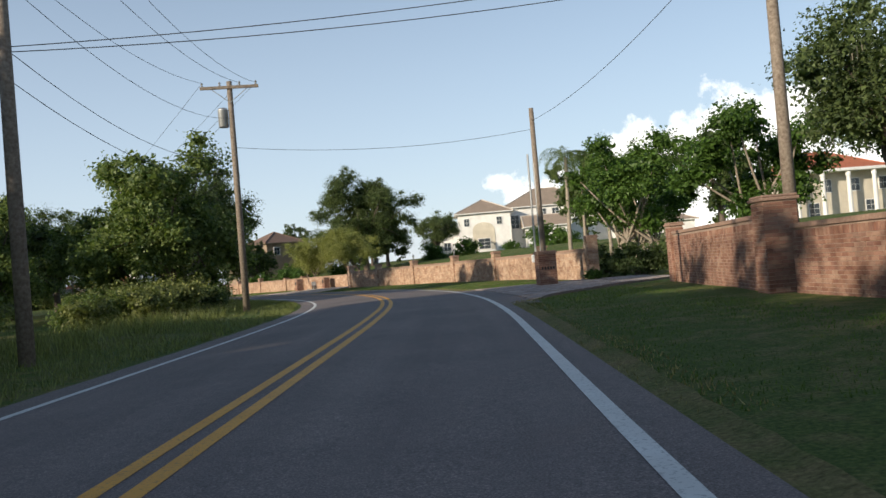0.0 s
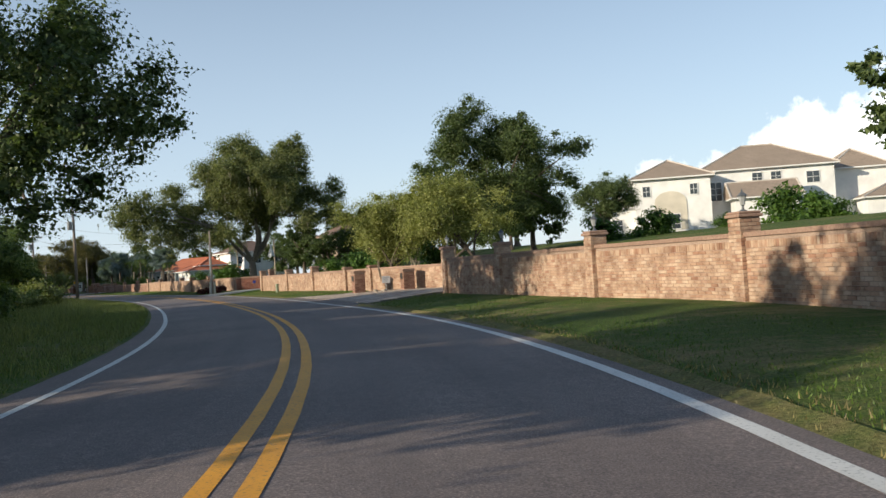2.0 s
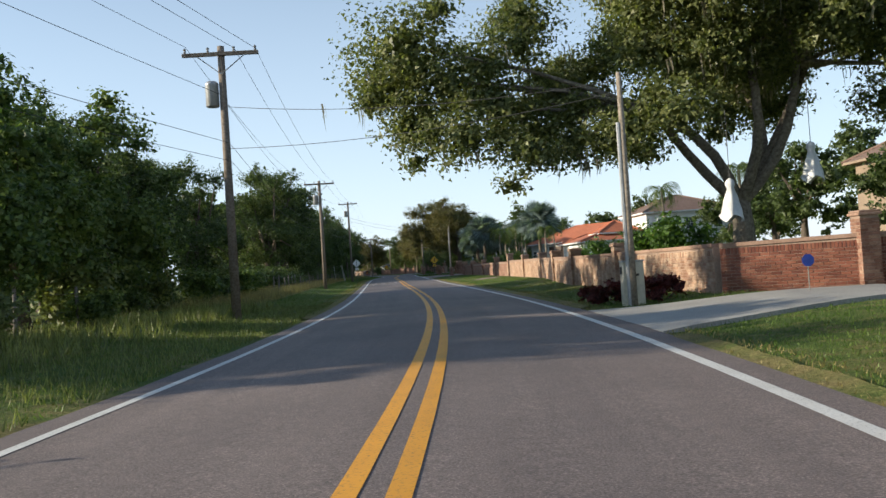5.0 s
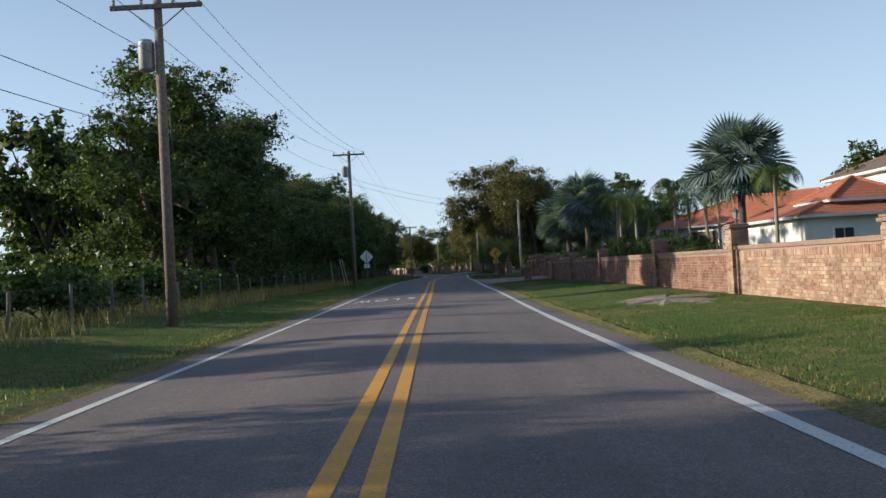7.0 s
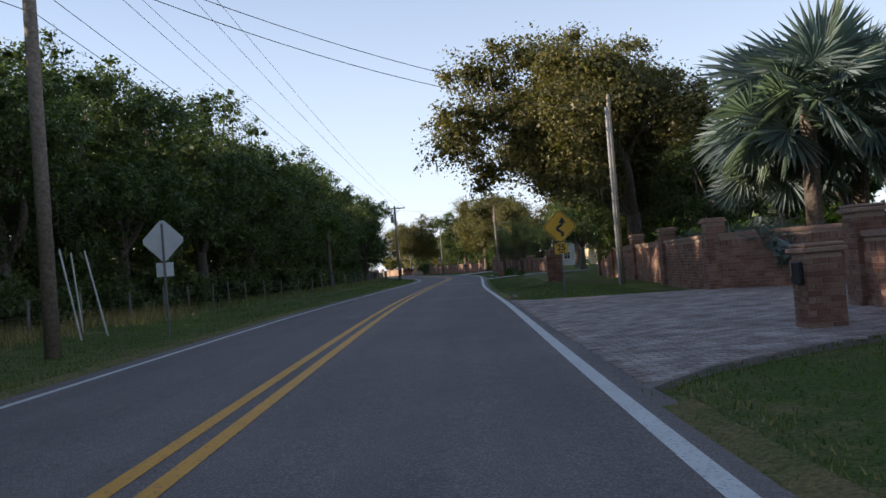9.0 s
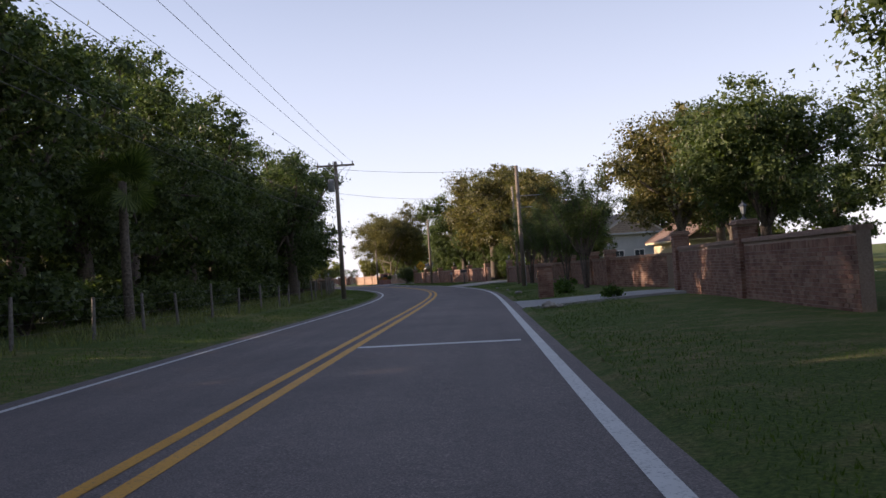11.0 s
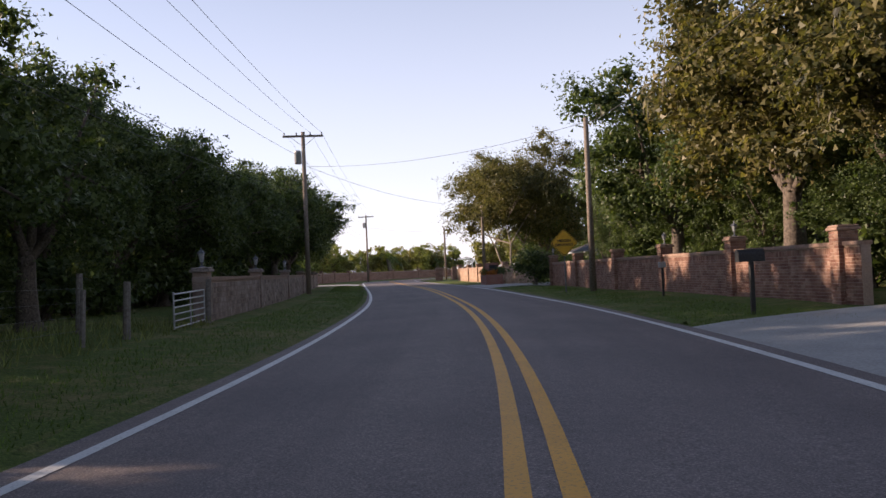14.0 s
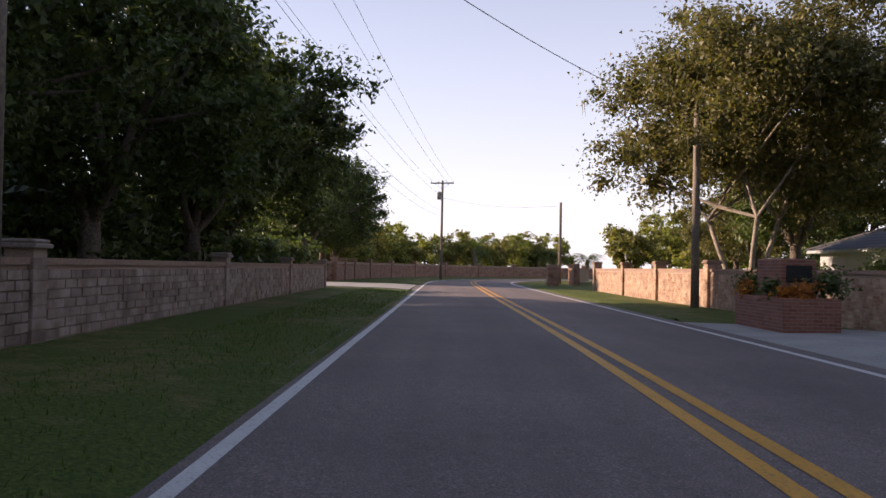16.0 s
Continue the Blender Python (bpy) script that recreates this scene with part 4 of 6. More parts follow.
def fan_palm(seed, height, leaves=26, radius=1.1, mat=SILVER_LEAF, name="fan_palm", label="silver fan palm with broad stiff leaves", trunk_r=0.22, stalk=1.3):
    rng = np.random.default_rng(seed)
    t = thing(name, (0, 0, 0), 0, label, "palm", "palms")
    bm = bmesh.new()
    limb(bm, (0, 0, -0.2), (0, 0, height), trunk_r * 1.1, trunk_r * 0.9, 0.03, rng, 5)
    part("trunk", bm, BARK, t, smooth_faces=True)
    for k in range(leaves):
        a, el = k * 2.4 + rng.normal() * 0.15, rng.uniform(-0.55, 1.35)
        out = Vector((math.cos(a) * math.cos(el), math.sin(a) * math.cos(el), math.sin(el)))
        side = Vector((-math.sin(a), math.cos(a), 0))
        up = side.cross(out) * -1
        o = Vector((0, 0, height - 0.2)) + out * stalk * rng.uniform(0.8, 1.15)
        V, F = [Vector((0, 0, height - 0.2)) + side * 0.02, Vector((0, 0, height - 0.2)) - side * 0.02, o - side * 0.015, o + side * 0.015], [(0, 1, 2, 3)]
        r, n = radius * rng.uniform(0.75, 1.15), 34
        tilt = (out * 0.9 + up * rng.uniform(-0.7, 0.2)).normalized()
        up = side.cross(tilt) * -1
        roll = rng.uniform(-1.1, 1.1)
        side, up = side * math.cos(roll) + up * math.sin(roll), up * math.cos(roll) - side * math.sin(roll)
        for i in range(n):
            u = (i + 0.5) / n
            b0 = (u - 0.5) * 5.0
            w = 5.0 / n * 0.52
            ln = r * (0.72 + 0.28 * math.cos(b0 * 0.75))
            fold = 0.1 * (-1) ** i
            c = lambda x, q: o + (tilt * math.cos(x) + side * math.sin(x)) * q + up * (fold * q * 0.3 - 0.12 * q * q)
            b = len(V)
            V += [o, c(b0 - w, ln * 0.6), c(b0, ln), c(b0 + w, ln * 0.6)]
            F.append((b, b + 1, b + 2, b + 3))
        mesh_object("leaf", V, F, mat, t)
    return t


def shrub(seed, height, spread, leaves, size, mat, name="shrub", label="dense leafy shrub", ratio=0.8):
    rng = np.random.default_rng(seed)
    t = thing(name, (0, 0, 0), 0, label, "shrub", "shrubs")
    blobs = []
    for _ in range(14):
        a, k = rng.uniform(0, 6.28), rng.uniform(0, 0.75) ** 0.7
        blobs.append(((math.cos(a) * k * spread, math.sin(a) * k * spread, height * rng.uniform(0.15, 0.75)), height * rng.uniform(0.2, 0.34)))
    bm = bmesh.new()
    for c, r in blobs[:6]:
        limb(bm, (rng.normal() * 0.1, rng.normal() * 0.1, -0.1), c, 0.03, 0.012, 0.05, rng, 3)
    part("stem", bm, BARK, t)
    leaf_object("foliage", rng, blobs, leaves, size, mat, t, ratio=ratio)
    return t


def crape_myrtle(seed, height, spread):
    """Several pale stems that arch up and out, leafy along their upper halves."""
    rng = np.random.default_rng(seed)
    t = thing("crape_myrtle", (0, 0, 0), 0, "upright crape myrtle with arching leafy stems", "tree", "trees")
    bm, blobs = bmesh.new(), []
    for k in range(4):
        a = k * 1.57 + 0.3
        fork = Vector((math.cos(a) * 0.2, math.sin(a) * 0.2, height * 0.26))
        limb(bm, (math.cos(a) * 0.055, math.sin(a) * 0.055, -0.15), fork, 0.062, 0.04, 0.02, rng, 4)
        for _ in range(6):
            b = a + rng.normal() * 0.75
            tip = Vector((math.cos(b), math.sin(b), 0)) * spread * rng.uniform(0.3, 1.0) + Vector((0, 0, height * rng.uniform(0.62, 1.0)))
            limb(bm, fork, tip, 0.035, 0.008, 0.1, rng, 4)
            for u in (0.35, 0.48, 0.6, 0.72, 0.84, 0.94, 1.0):
                p = fork.lerp(tip, u)
                blobs.append(((p.x, p.y, p.z + 0.25 * math.sin(math.pi * u)), (0.46 - 0.33 * u) * spread / 1.9 + 0.08))
    part("trunk", bm, BARK, t, smooth_faces=True)
    leaf_object("crown", rng, blobs, 34000, 0.062, OAK_LEAF, t, ratio=0.6, tuft=0.11, inner=0.04)
    return t


def build_trees():
    rng = np.random.default_rng(5)
    turn = lambda: rng.uniform(0, 6.28)
    woods = [broad_tree(10 + k, 13.5, 4.8, 3.0, 25000, 0.165, OAK_LEAF, blobs=50, low=0.04, label="dark dense oak at the edge of the woods") for k in range(4)]
    back = [broad_tree(30 + k, 12, 5.0, 3.0, 8000, 0.36, OAK_LEAF, blobs=34, low=0.05, label="dark oak deep in the woods") for k in range(2)]
    oaks = [broad_tree(20 + k, 10, 5.2, 2.8, 36000, 0.15, (OAK_LEAF, BRONZE_LEAF, OAK_LEAF)[k], blobs=42, low=0.24, moss=60, label="spreading live oak hung with grey moss") for k in range(3)]
    # woods along the far side of the wire fence, open where the field comes up to the road
    s = 197.0
    while s < 403:
        if not 221 < s < 253.5:
            proto, d, k, a = woods[rng.integers(4)], (-13.2 if s < 374 else -9.9) - rng.uniform(0, 1.4), rng.uniform(0.92, 1.04), turn()
            if s < 230 or s > 257.4:  # the field lets the low sun onto the road before this
                tree_at(proto, s, d, k * (0.68 if s < 222 else 1.08 if s < 274 else 0.9 if s < 302 else 1.02 if s < 391 else 0.62), a)
        s += rng.uniform(4.6, 6.0)
    s = 262.0
    while s < 458:
        tree_at(back[rng.integers(2)], s, -21 - rng.uniform(0, 4), rng.uniform(0.9, 1.05), turn())
        s += rng.uniform(4.6, 6.0)
    # the wood that shades the first stretch of the road
    s = -8.0
    while s < 76:
        tree_at(woods[rng.integers(4)], s, -14.0 - rng.uniform(0, 2), rng.uniform(0.75, 0.95), turn(), "dark dense oak beside the road")
        s += rng.uniform(4.0, 5.5)
    for s, d, k in ((46, -17.5, 0.85), (54, -18, 0.9), (61, -17.5, 0.85), (68, -18, 0.85)):
        tree_at(back[rng.integers(2)], s, d, k, turn(), "dark dense oak beside the road")
    # oaks behind the block wall, leaning over the grass
    wide = [broad_tree(15 + k, 13, 6.0, 3.0, 34000, 0.19, OAK_LEAF, blobs=50, low=0.2, shift=(0.8, 0), label="tall dark oak leaning over the block wall") for k in range(2)]
    for s, d, k in ((407, -13.5, 0.6), (413, -13, 0.62), (419, -12.8, 0.62), (425, -12.6, 0.6), (431.5, -12.4, 0.62), (438, -11.4, 0.66), (444.5, -10.5, 0.72), (451, -10.0, 0.74), (457.5, -10.6, 0.74)):
        put(nxt(wide), on_ground(s, d), heading(s) + rng.uniform(-0.5, 0.5), k)
    for s, d, k in ((463, -14.5, 0.6), (492, -14.6, 0.8), (496, -13.5, 0.86), (502, -14.5, 0.78), (494, -19, 0.9), (508, -16, 0.6)):
        tree_at(nxt(woods), s, d, k, turn(), "dark oak beyond the block wall")
    for s, d, k in ((489.5, -12.8, 0.84), (498, -12.8, 0.84), (505, -13.4, 0.66)):
        put(nxt(wide), on_ground(s, d), heading(s) + rng.uniform(-0.4, 0.4), k, "dark oak beyond the sunlit drive")
    for s, d, k in ((422, -18, 0.7), (428, -19, 0.75), (434, -18, 0.75), (440, -17, 0.8), (446, -18, 0.8), (452, -17.5, 0.75)):
        tree_at(nxt(back), s, d, k, turn(), "dark oak deep behind the block wall")
    for s, d, k in ((402, 15, 0.55), (408, 16.5, 0.6), (414, 14.5, 0.55), (420, 16, 0.6), (427, 14.5, 0.58), (433, 13.5, 0.5), (331, 15, 0.5), (380, 13.5, 0.46), (387, 14, 0.5)):
        tree_at(nxt(woods), s, d, k, turn(), "dark leafy tree behind the garden wall")
    tree_at(woods[2], 257.6, -14.0, 1.0, 0.8)
    high = broad_tree(86, 13.4, 4.4, 8.6, 16000, 0.2, OAK_LEAF, blobs=34, blob_r=(0.10, 0.16), low=0.72, label="tall oak with a high crown in the field")
    for s, d, k in ((244.5, -25.5, 1.0), (252.5, -27.0, 1.05)):
        tree_at(high, s, d, k, 1.0)
    # first bend, inner side
    vine = [broad_tree(50 + k, 8.5, 4.2, 2.0, 30000, 0.17, VINE_LEAF, blobs=42, low=0.02, name="vine_covered_tree", label="rounded tree smothered in green and yellowing vines") for k in range(2)]
    for s, d, k in ((103, -10.4, 1.1), (108, -14.5, 0.85), (97, -18, 0.7), (180, -13.8, 0.84), (186, -12.6, 0.86), (191, -13.2, 0.98), (196, -13.5, 1.0), (175.5, -17, 0.84)):
        tree_at(nxt(vine), s, d, k, turn())
    lean = broad_tree(60, 10.2, 5.8, 3.0, 60000, 0.13, OAK_LEAF, blobs=46, blob_r=(0.13, 0.24), low=0.26, moss=20, shift=(1.4, 0), reach=(0.35, 0.98), label="dark live oak leaning over the verge")
    put(lean, on_ground(125, -9.2), heading(125))
    put(lean, on_ground(133, -17), heading(130) + 2.0, 0.8)
    for s, d in ((64, 34), (78, 30), (120, 40), (134, 36), (176, 36), (236, 42), (262, 40), (276, 34), (290, 38), (312, 24), (338, 27), (350, 34), (384, 30), (398, 28), (420, 30), (436, 30), (452, 28), (470, 28), (484, 26), (496, 28)):
        tree_at(nxt(back), s, d, rng.uniform(0.75, 0.95), turn(), "dark oak behind the gardens")
    s = 78.0
    while s < 100:
        tree_at(back[rng.integers(2)], s, -24 - rng.uniform(0, 4), rng.uniform(0.5, 0.62), turn(), "dark oak beyond the scrub")
        s += rng.uniform(6, 8)
    for s, d in ((140, -52), (152, -58), (166, -55), (120, -54), (105, -50), (180, -60), (205, -70), (230, -80), (245, -85)):
        tree_at(nxt(back), s, d, rng.uniform(0.5, 0.62), turn(), "dark oak across the field")
    for s, d, k in ((113, -25, 0.84), (118.5, -24, 0.86), (124, -25, 0.88), (129, -24, 0.84), (134.5, -25, 0.84), (140, -25, 0.8), (147, -27.5, 0.74), (153, -29, 0.74), (227, -25, 0.74), (240.5, -25.5, 0.75)):
        tree_at(nxt(back), s, d, k, turn(), "dark oak standing in the field")
    for s, d, k in ((202, -19, 0.72), (209, -21, 0.75), (216, -22, 0.78), (198, -24, 0.8)):
        tree_at(nxt(back), s, d, k, turn(), "dark oak at the back of the field")
    for s, d, k in ((104, -24, 0.75), (111, -21, 0.72), (117, -26, 0.8), (122, -20, 0.7), (127, -28, 0.78)):
        tree_at(nxt(back), s, d, k, turn(), "dark oak behind the leaning oak")
    # garden side
    for s, d, k, j in ((318, 16, 0.9, 0), (327, 14, 0.8, 2), (341.5, 12.6, 0.75, 2), (361, 14.6, 1.0, 1), (367, 19, 1.1, 0), (356, 27, 1.0, 0), (377, 24, 1.0, 0), (397, 14, 1.12, 1), (404.5, 15, 1.15, 1),
                       (418, 17, 1.3, 0), (424, 15.5, 1.0, 2), (431, 18, 0.95, 0), (440, 20, 1.2, 2), (449, 20, 1.1, 1), (466, 14.5, 1.0, 0), (473, 15, 0.8, 1), (482, 17, 0.7, 1)):
        tree_at(oaks[j], s, d, k, turn())
    last = broad_tree(79, 12.8, 7.9, 3.4, 110000, 0.14, BRONZE_LEAF, PALE_BARK, blobs=66, blob_r=(0.13, 0.22), low=0.2, stout=0.5, moss=60, trunks=3, shift=(1.0, 0), label="tall live oak with pale trunks and hanging moss")
    put(last, on_ground(458.5, 9.6), heading(458))
    for s, d, k, j in ((411.5, 12.6, 1.35, 1), (405.5, 13.5, 1.3, 1), (422.5, 11.9, 1.15, 0), (417, 13.2, 0.95, 2)):
        tree_at(oaks[j], s, d, k, turn())
    for s, d, k in ((403, 12.6, 0.42), (408, 13.4, 0.5), (414, 12.8, 0.45), (420.5, 13.6, 0.5), (426, 13.2, 0.5), (432, 12.6, 0.42)):
        tree_at(nxt(woods), s, d, k, turn(), 'dark leafy tree close behind the garden wall')
    for s, d, k in ((316, 15.5, 0.75), (322, 13, 0.6), (311, 18, 0.8)):
        tree_at(nxt(back), s, d, k, turn(), "dark oak behind the tall live oak")
    for s, d, k in ((196, 48, 0.9), (206, 52, 0.95), (216, 44, 0.8), (226, 30, 0.75), (186, 40, 0.6), (240, 34, 0.7), (252, 40, 0.7), (300, 34, 0.8), (335, 30, 0.8), (380, 34, 0.8), (320, 26, 0.7), (110, 70, 0.8), (88, 60, 0.9)):
        tree_at(nxt(back), s, d, k, turn(), "dark oak beyond the garden wall")
    dark = broad_tree(84, 14.8, 8.2, 3.0, 150000, 0.15, OAK_LEAF, BARK, blobs=80, blob_r=(0.11, 0.19), low=0.12, reach=(0.35, 1.0), label="tall dark oak with a ragged crown behind the wall")
    tree_at(dark, 170.5, 28.6, 0.98, 0.7)
    put(oaks[2], (-1.0, 151.5, 2.6), 0.9, 0.9)
    tabs = [broad_tree(80 + k, 7.5, 3.4, 1.6, 20000, 0.15, BRIGHT_LEAF, PALE_BARK, blobs=34, blob_r=(0.13, 0.22), trunks=3, low=0.3, name="garden_tree", label="open bright green garden tree with pale slanting trunks", reach=(0.45, 0.95)) for k in range(2)]
    for s, d, k in ((96, 13.5, 1.02), (101, 15.5, 0.98), (89, 16, 1.0), (106, 20, 0.85)):
        tree_at(nxt(tabs), s, d, k, turn())
    for s, d, k in ((180, 24.5, 0.62), (185.5, 27.5, 0.7), (176.5, 20, 0.5)):
        tree_at(nxt(tabs), s, d, k, turn(), 'bright green garden tree behind the sandy wall')
    for s, d, k in ((195, 24, 0.55), (201, 27.5, 0.62), (207, 26, 0.55)):
        tree_at(nxt(back), s, d, k, turn(), 'dark oak beside the brown-roofed house')
    tree_at(oaks[0], 82, 18, 0.95, 1.0)
    tree_at(oaks[2], 74, 21, 1.0, 2.0)
    gold = [broad_tree(90 + k, 5.2, 3.0, 1.3, 60000, 0.065, YELLOW_LEAF, BARK, blobs=34, trunks=3, low=0.3, name="olive_tree", label="yellow-green olive-like tree with several slanting trunks") for k in range(2)]
    tree_at(gold[0], 146.0, 9.2, 1.12, 0.5)
    tree_at(gold[1], 142.6, 12.2, 1.2, 2.0)
    crape = [crape_myrtle(95 + k, 5.6, 1.9) for k in range(2)]
    for s, d, k in ((359.1, 7.6, 0.78), (365.8, 7.5, 0.96), (374.8, 7.6, 1.05), (391, 12, 0.9), (436, 12, 0.9), (353.0, 7.75, 1.04)):
        tree_at(nxt(crape), s, d, k, turn())
    side = [((-12.6, -1.5, 9.2), 1.9), ((-11.0, -0.5, 8.0), 1.6), ((-13.3, 0.8, 8.4), 1.5), ((-9.2, -1.0, 6.9), 1.5), ((-7.6, 0.5, 6.0), 1.5), ((-6.4, -1.5, 5.4), 1.3), ((-11.8, 1.8, 6.8), 1.2), ((-10.6, -2.2, 5.7), 1.3), ((-8.4, -2.8, 5.0), 1.2), ((-5.0, -3.2, 5.4), 1.3), ((-3.4, -4.0, 6.0), 1.4), ((-12.4, -0.6, 6.4), 1.2), ((-7.0, 2.0, 7.4), 1.5), ((-9.6, 1.2, 9.0), 1.4), ((9.4, -0.5, 7.6), 1.4), ((10.2, 1.0, 9.6), 1.6)]
    big = broad_tree(77, 16.4, 9.4, 3.0, 260000, 0.15, OLIVE_LEAF, OAK_BARK, blobs=100, blob_r=(0.10, 0.18), low=0.3, moss=260, limbs=20, reach=(0.35, 0.98), shift=(0.5, 0), stout=0.9, extra=side, label="huge spreading live oak hung with grey moss")
    put(big, on_ground(195.5, 12.2), heading(193))
    arch = broad_tree(78, 13.0, 6.5, 3.0, 130000, 0.145, BRONZE_LEAF, BARK, blobs=72, blob_r=(0.14, 0.25), low=0.17, moss=60, shift=(-2.5, 0), label="tall live oak reaching over the road")
    put(arch, on_ground(303.5, 10.6), heading(305))
    for s, d, k in ((306, 11.6, 0.55), (310, 12.2, 0.6), (300, 13.0, 0.5), (314, 11.8, 0.5)):
        tree_at(nxt(woods), s, d, k, turn(), 'dark leafy tree under the tall live oak')
    # palms
    queen = [feather_palm(40 + k, 8.2, 26, 3.3, droop=1.15) for k in range(2)]
    for (x, y), k in (((11.3, 78.5), 1.1), ((14.8, 77.5), 0.98), ((13.2, 82), 0.85), ((19.5, 76.5), 0.95)):
        put(nxt(queen), (x, y, 1.2), turn(), k)
    for s, d, k in ((271.6, 13.2, 0.62), (271, 20, 0.62), (297, 15, 0.62), (301, 13.5, 0.45), (275, 16, 0.5), (292, 19, 0.72), (240, 24, 0.8), (228, 26, 0.8), (279, 15, 0.6), (283, 17, 0.7), (287, 15.5, 0.6), (246, 14, 0.5), (258, 14.2, 0.5), (261.5, 14.4, 0.62), (264, 17, 0.68)):
        tree_at(nxt(queen), s, d, k, turn())
    silver = [fan_palm(44 + k, 4.4, 54, 1.45, stalk=1.6) for k in range(2)]
    tall = fan_palm(47, 6.3, 58, 1.62, stalk=1.6, label="tall silver fan palm with stiff pale leaves behind the wall")
    tree_at(tall, 250.7, 14.4, 0.8, 0.4)
    tree_at(tall, 274.6, 11.6, 0.84, 1.9)
    for s, d, k in ((285.8, 11.9, 1.05), (289.6, 12.4, 0.8), (293, 18.5, 1.1), (288.2, 14.2, 1.0)):
        tree_at(nxt(silver), s, d, k, turn())
    areca = shrub(46, 2.6, 1.4, 900, 0.6, PALM_LEAF, "areca_clump", "yellow-green palm clump behind the wall", 0.12)
    for s, d, k in ((303, 11.8, 1.2), (306, 11.6, 1.3), (266, 12.5, 1.0), (272, 12, 1.1), (250, 12, 0.9), (280, 14.5, 0.8), (259, 12.6, 1.2), (262.5, 12.4, 1.1)):
        tree_at(areca, s, d, k, turn())
    sabal = fan_palm(48, 5.2, 26, 0.8, PALM_LEAF, "cabbage_palm", "cabbage palm with a shaggy crown at the edge of the woods", 0.18, 0.9)
    for s, d, k in ((342.3, -10.3, 1.0), (332, -15, 1.1)):
        tree_at(sabal, s, d, k, turn())
    canary = feather_palm(49, 2.6, 26, 3.2, PALM_LEAF, "date_palm", "low date palm with a full green crown", 0.75, 0.3)
    for s, d, k in ((541, -12.6, 1.5), (556, -13, 1.15), (562, -16, 1.3), (548, -17, 1.0), (566, -12, 1.1)):
        tree_at(canary, s, d, k, turn())
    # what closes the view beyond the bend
    # bright golden and yellow leaf colours stand in for sun on these crowns
    far = [broad_tree(100 + k, 9, 4.6, 2.0, 6500, 0.34, (SUNLIT_LEAF, YELLOW_LEAF)[k], blobs=34, low=0.05, label="tree beyond the bend with sunlight in its leaf colour") for k in range(2)]
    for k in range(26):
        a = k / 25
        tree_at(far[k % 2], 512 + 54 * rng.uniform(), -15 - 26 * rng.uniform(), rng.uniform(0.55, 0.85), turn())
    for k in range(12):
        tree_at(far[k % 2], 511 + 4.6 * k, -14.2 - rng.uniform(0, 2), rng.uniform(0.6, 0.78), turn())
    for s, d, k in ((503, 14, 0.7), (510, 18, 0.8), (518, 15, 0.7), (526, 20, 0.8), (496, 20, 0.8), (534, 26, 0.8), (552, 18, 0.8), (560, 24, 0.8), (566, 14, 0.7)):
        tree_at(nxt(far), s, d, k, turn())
    # undergrowth
    low = [shrub(110 + k, 2.1, 1.6, 3000, 0.17, (OAK_LEAF, VINE_LEAF, WEED_LEAF)[k], label="dark undergrowth shrub at the edge of the woods") for k in range(3)]
    s = 192.0
    while s < 402:
        tree_at(low[rng.integers(3) if s < 232 else 0], s, -11.2 - rng.uniform(0, 1.8), rng.uniform(0.7, 1.15), turn())
        s += rng.uniform(2.6, 4.0)
    for k in range(18):
        tree_at(low[0], 406 + 3.1 * k, -13.2 - rng.uniform(0, 1.5), rng.uniform(1.0, 1.4), turn(), "dark thicket behind the block wall")
    s = 258.0
    while s < 456:
        tree_at(low[0], s, -17.5 - rng.uniform(0, 3), rng.uniform(1.3, 1.8), turn(), "dark thicket deep in the woods")
        s += rng.uniform(2.8, 4.2)
    for s0, s1, d0 in ((400, 440, 12.0), (400, 440, 15.5), (446, 486, 18), (316, 338, 17), (302, 346, 22)):
        s = s0
        while s < s1:
            tree_at(low[rng.integers(2)], s, d0 + rng.uniform(0, 4), rng.uniform(1.0, 1.5), turn(), "dark shrub under the garden oaks")
            s += rng.uniform(2.6, 4.0)
    s = 48.0
    while s < 190:
        if not 112 < s < 122:
            tree_at(low[1 + rng.integers(2)], s, -9.5 - rng.uniform(0, 3.5), rng.uniform(0.5, 0.85), turn(), "rank green scrub on the verge")
        s += rng.uniform(1.6, 2.6)
    s = 88.0
    while s < 116:
        tree_at(low[(0, 2)[rng.integers(2)]], s, -8.3 - rng.uniform(0, 2.2), rng.uniform(0.5, 0.85), turn(), "rank dark scrub below the leaning oak")
        s += rng.uniform(0.9, 1.5)
    for k in range(9):
        tree_at(low[0], 446 + 3.0 * k, -11.6 - 0.8 * (k % 2), 1.25 + 0.1 * (k % 3), 1.3 * k, "dark thicket close behind the block wall")
    for k in range(17):
        s, d = 423 + 2.6 * k, -15.2 - 1.1 * (k % 3)
        tree_at(low[0], s, d, 1.9 + 0.14 * ((k * 5) % 4), 1.7 * k, "tall dark thicket behind the block wall")
    agave = shrub(125, 1.3, 0.9, 900, 0.42, SILVER_LEAF, "silver_shrub", "spiky silver-blue shrub above the wall", 0.16)
    for s, d, k in ((285.5, 11.0, 1.3), (287.8, 11.2, 1.5), (290.2, 11.3, 1.4), (292.6, 11.4, 1.5), (295, 11.6, 1.3)):
        tree_at(agave, s, d, k, turn())
    hedge = shrub(120, 1.9, 1.2, 2600, 0.13, OAK_LEAF, "hedge_shrub", "clipped dark green hedge shrub")
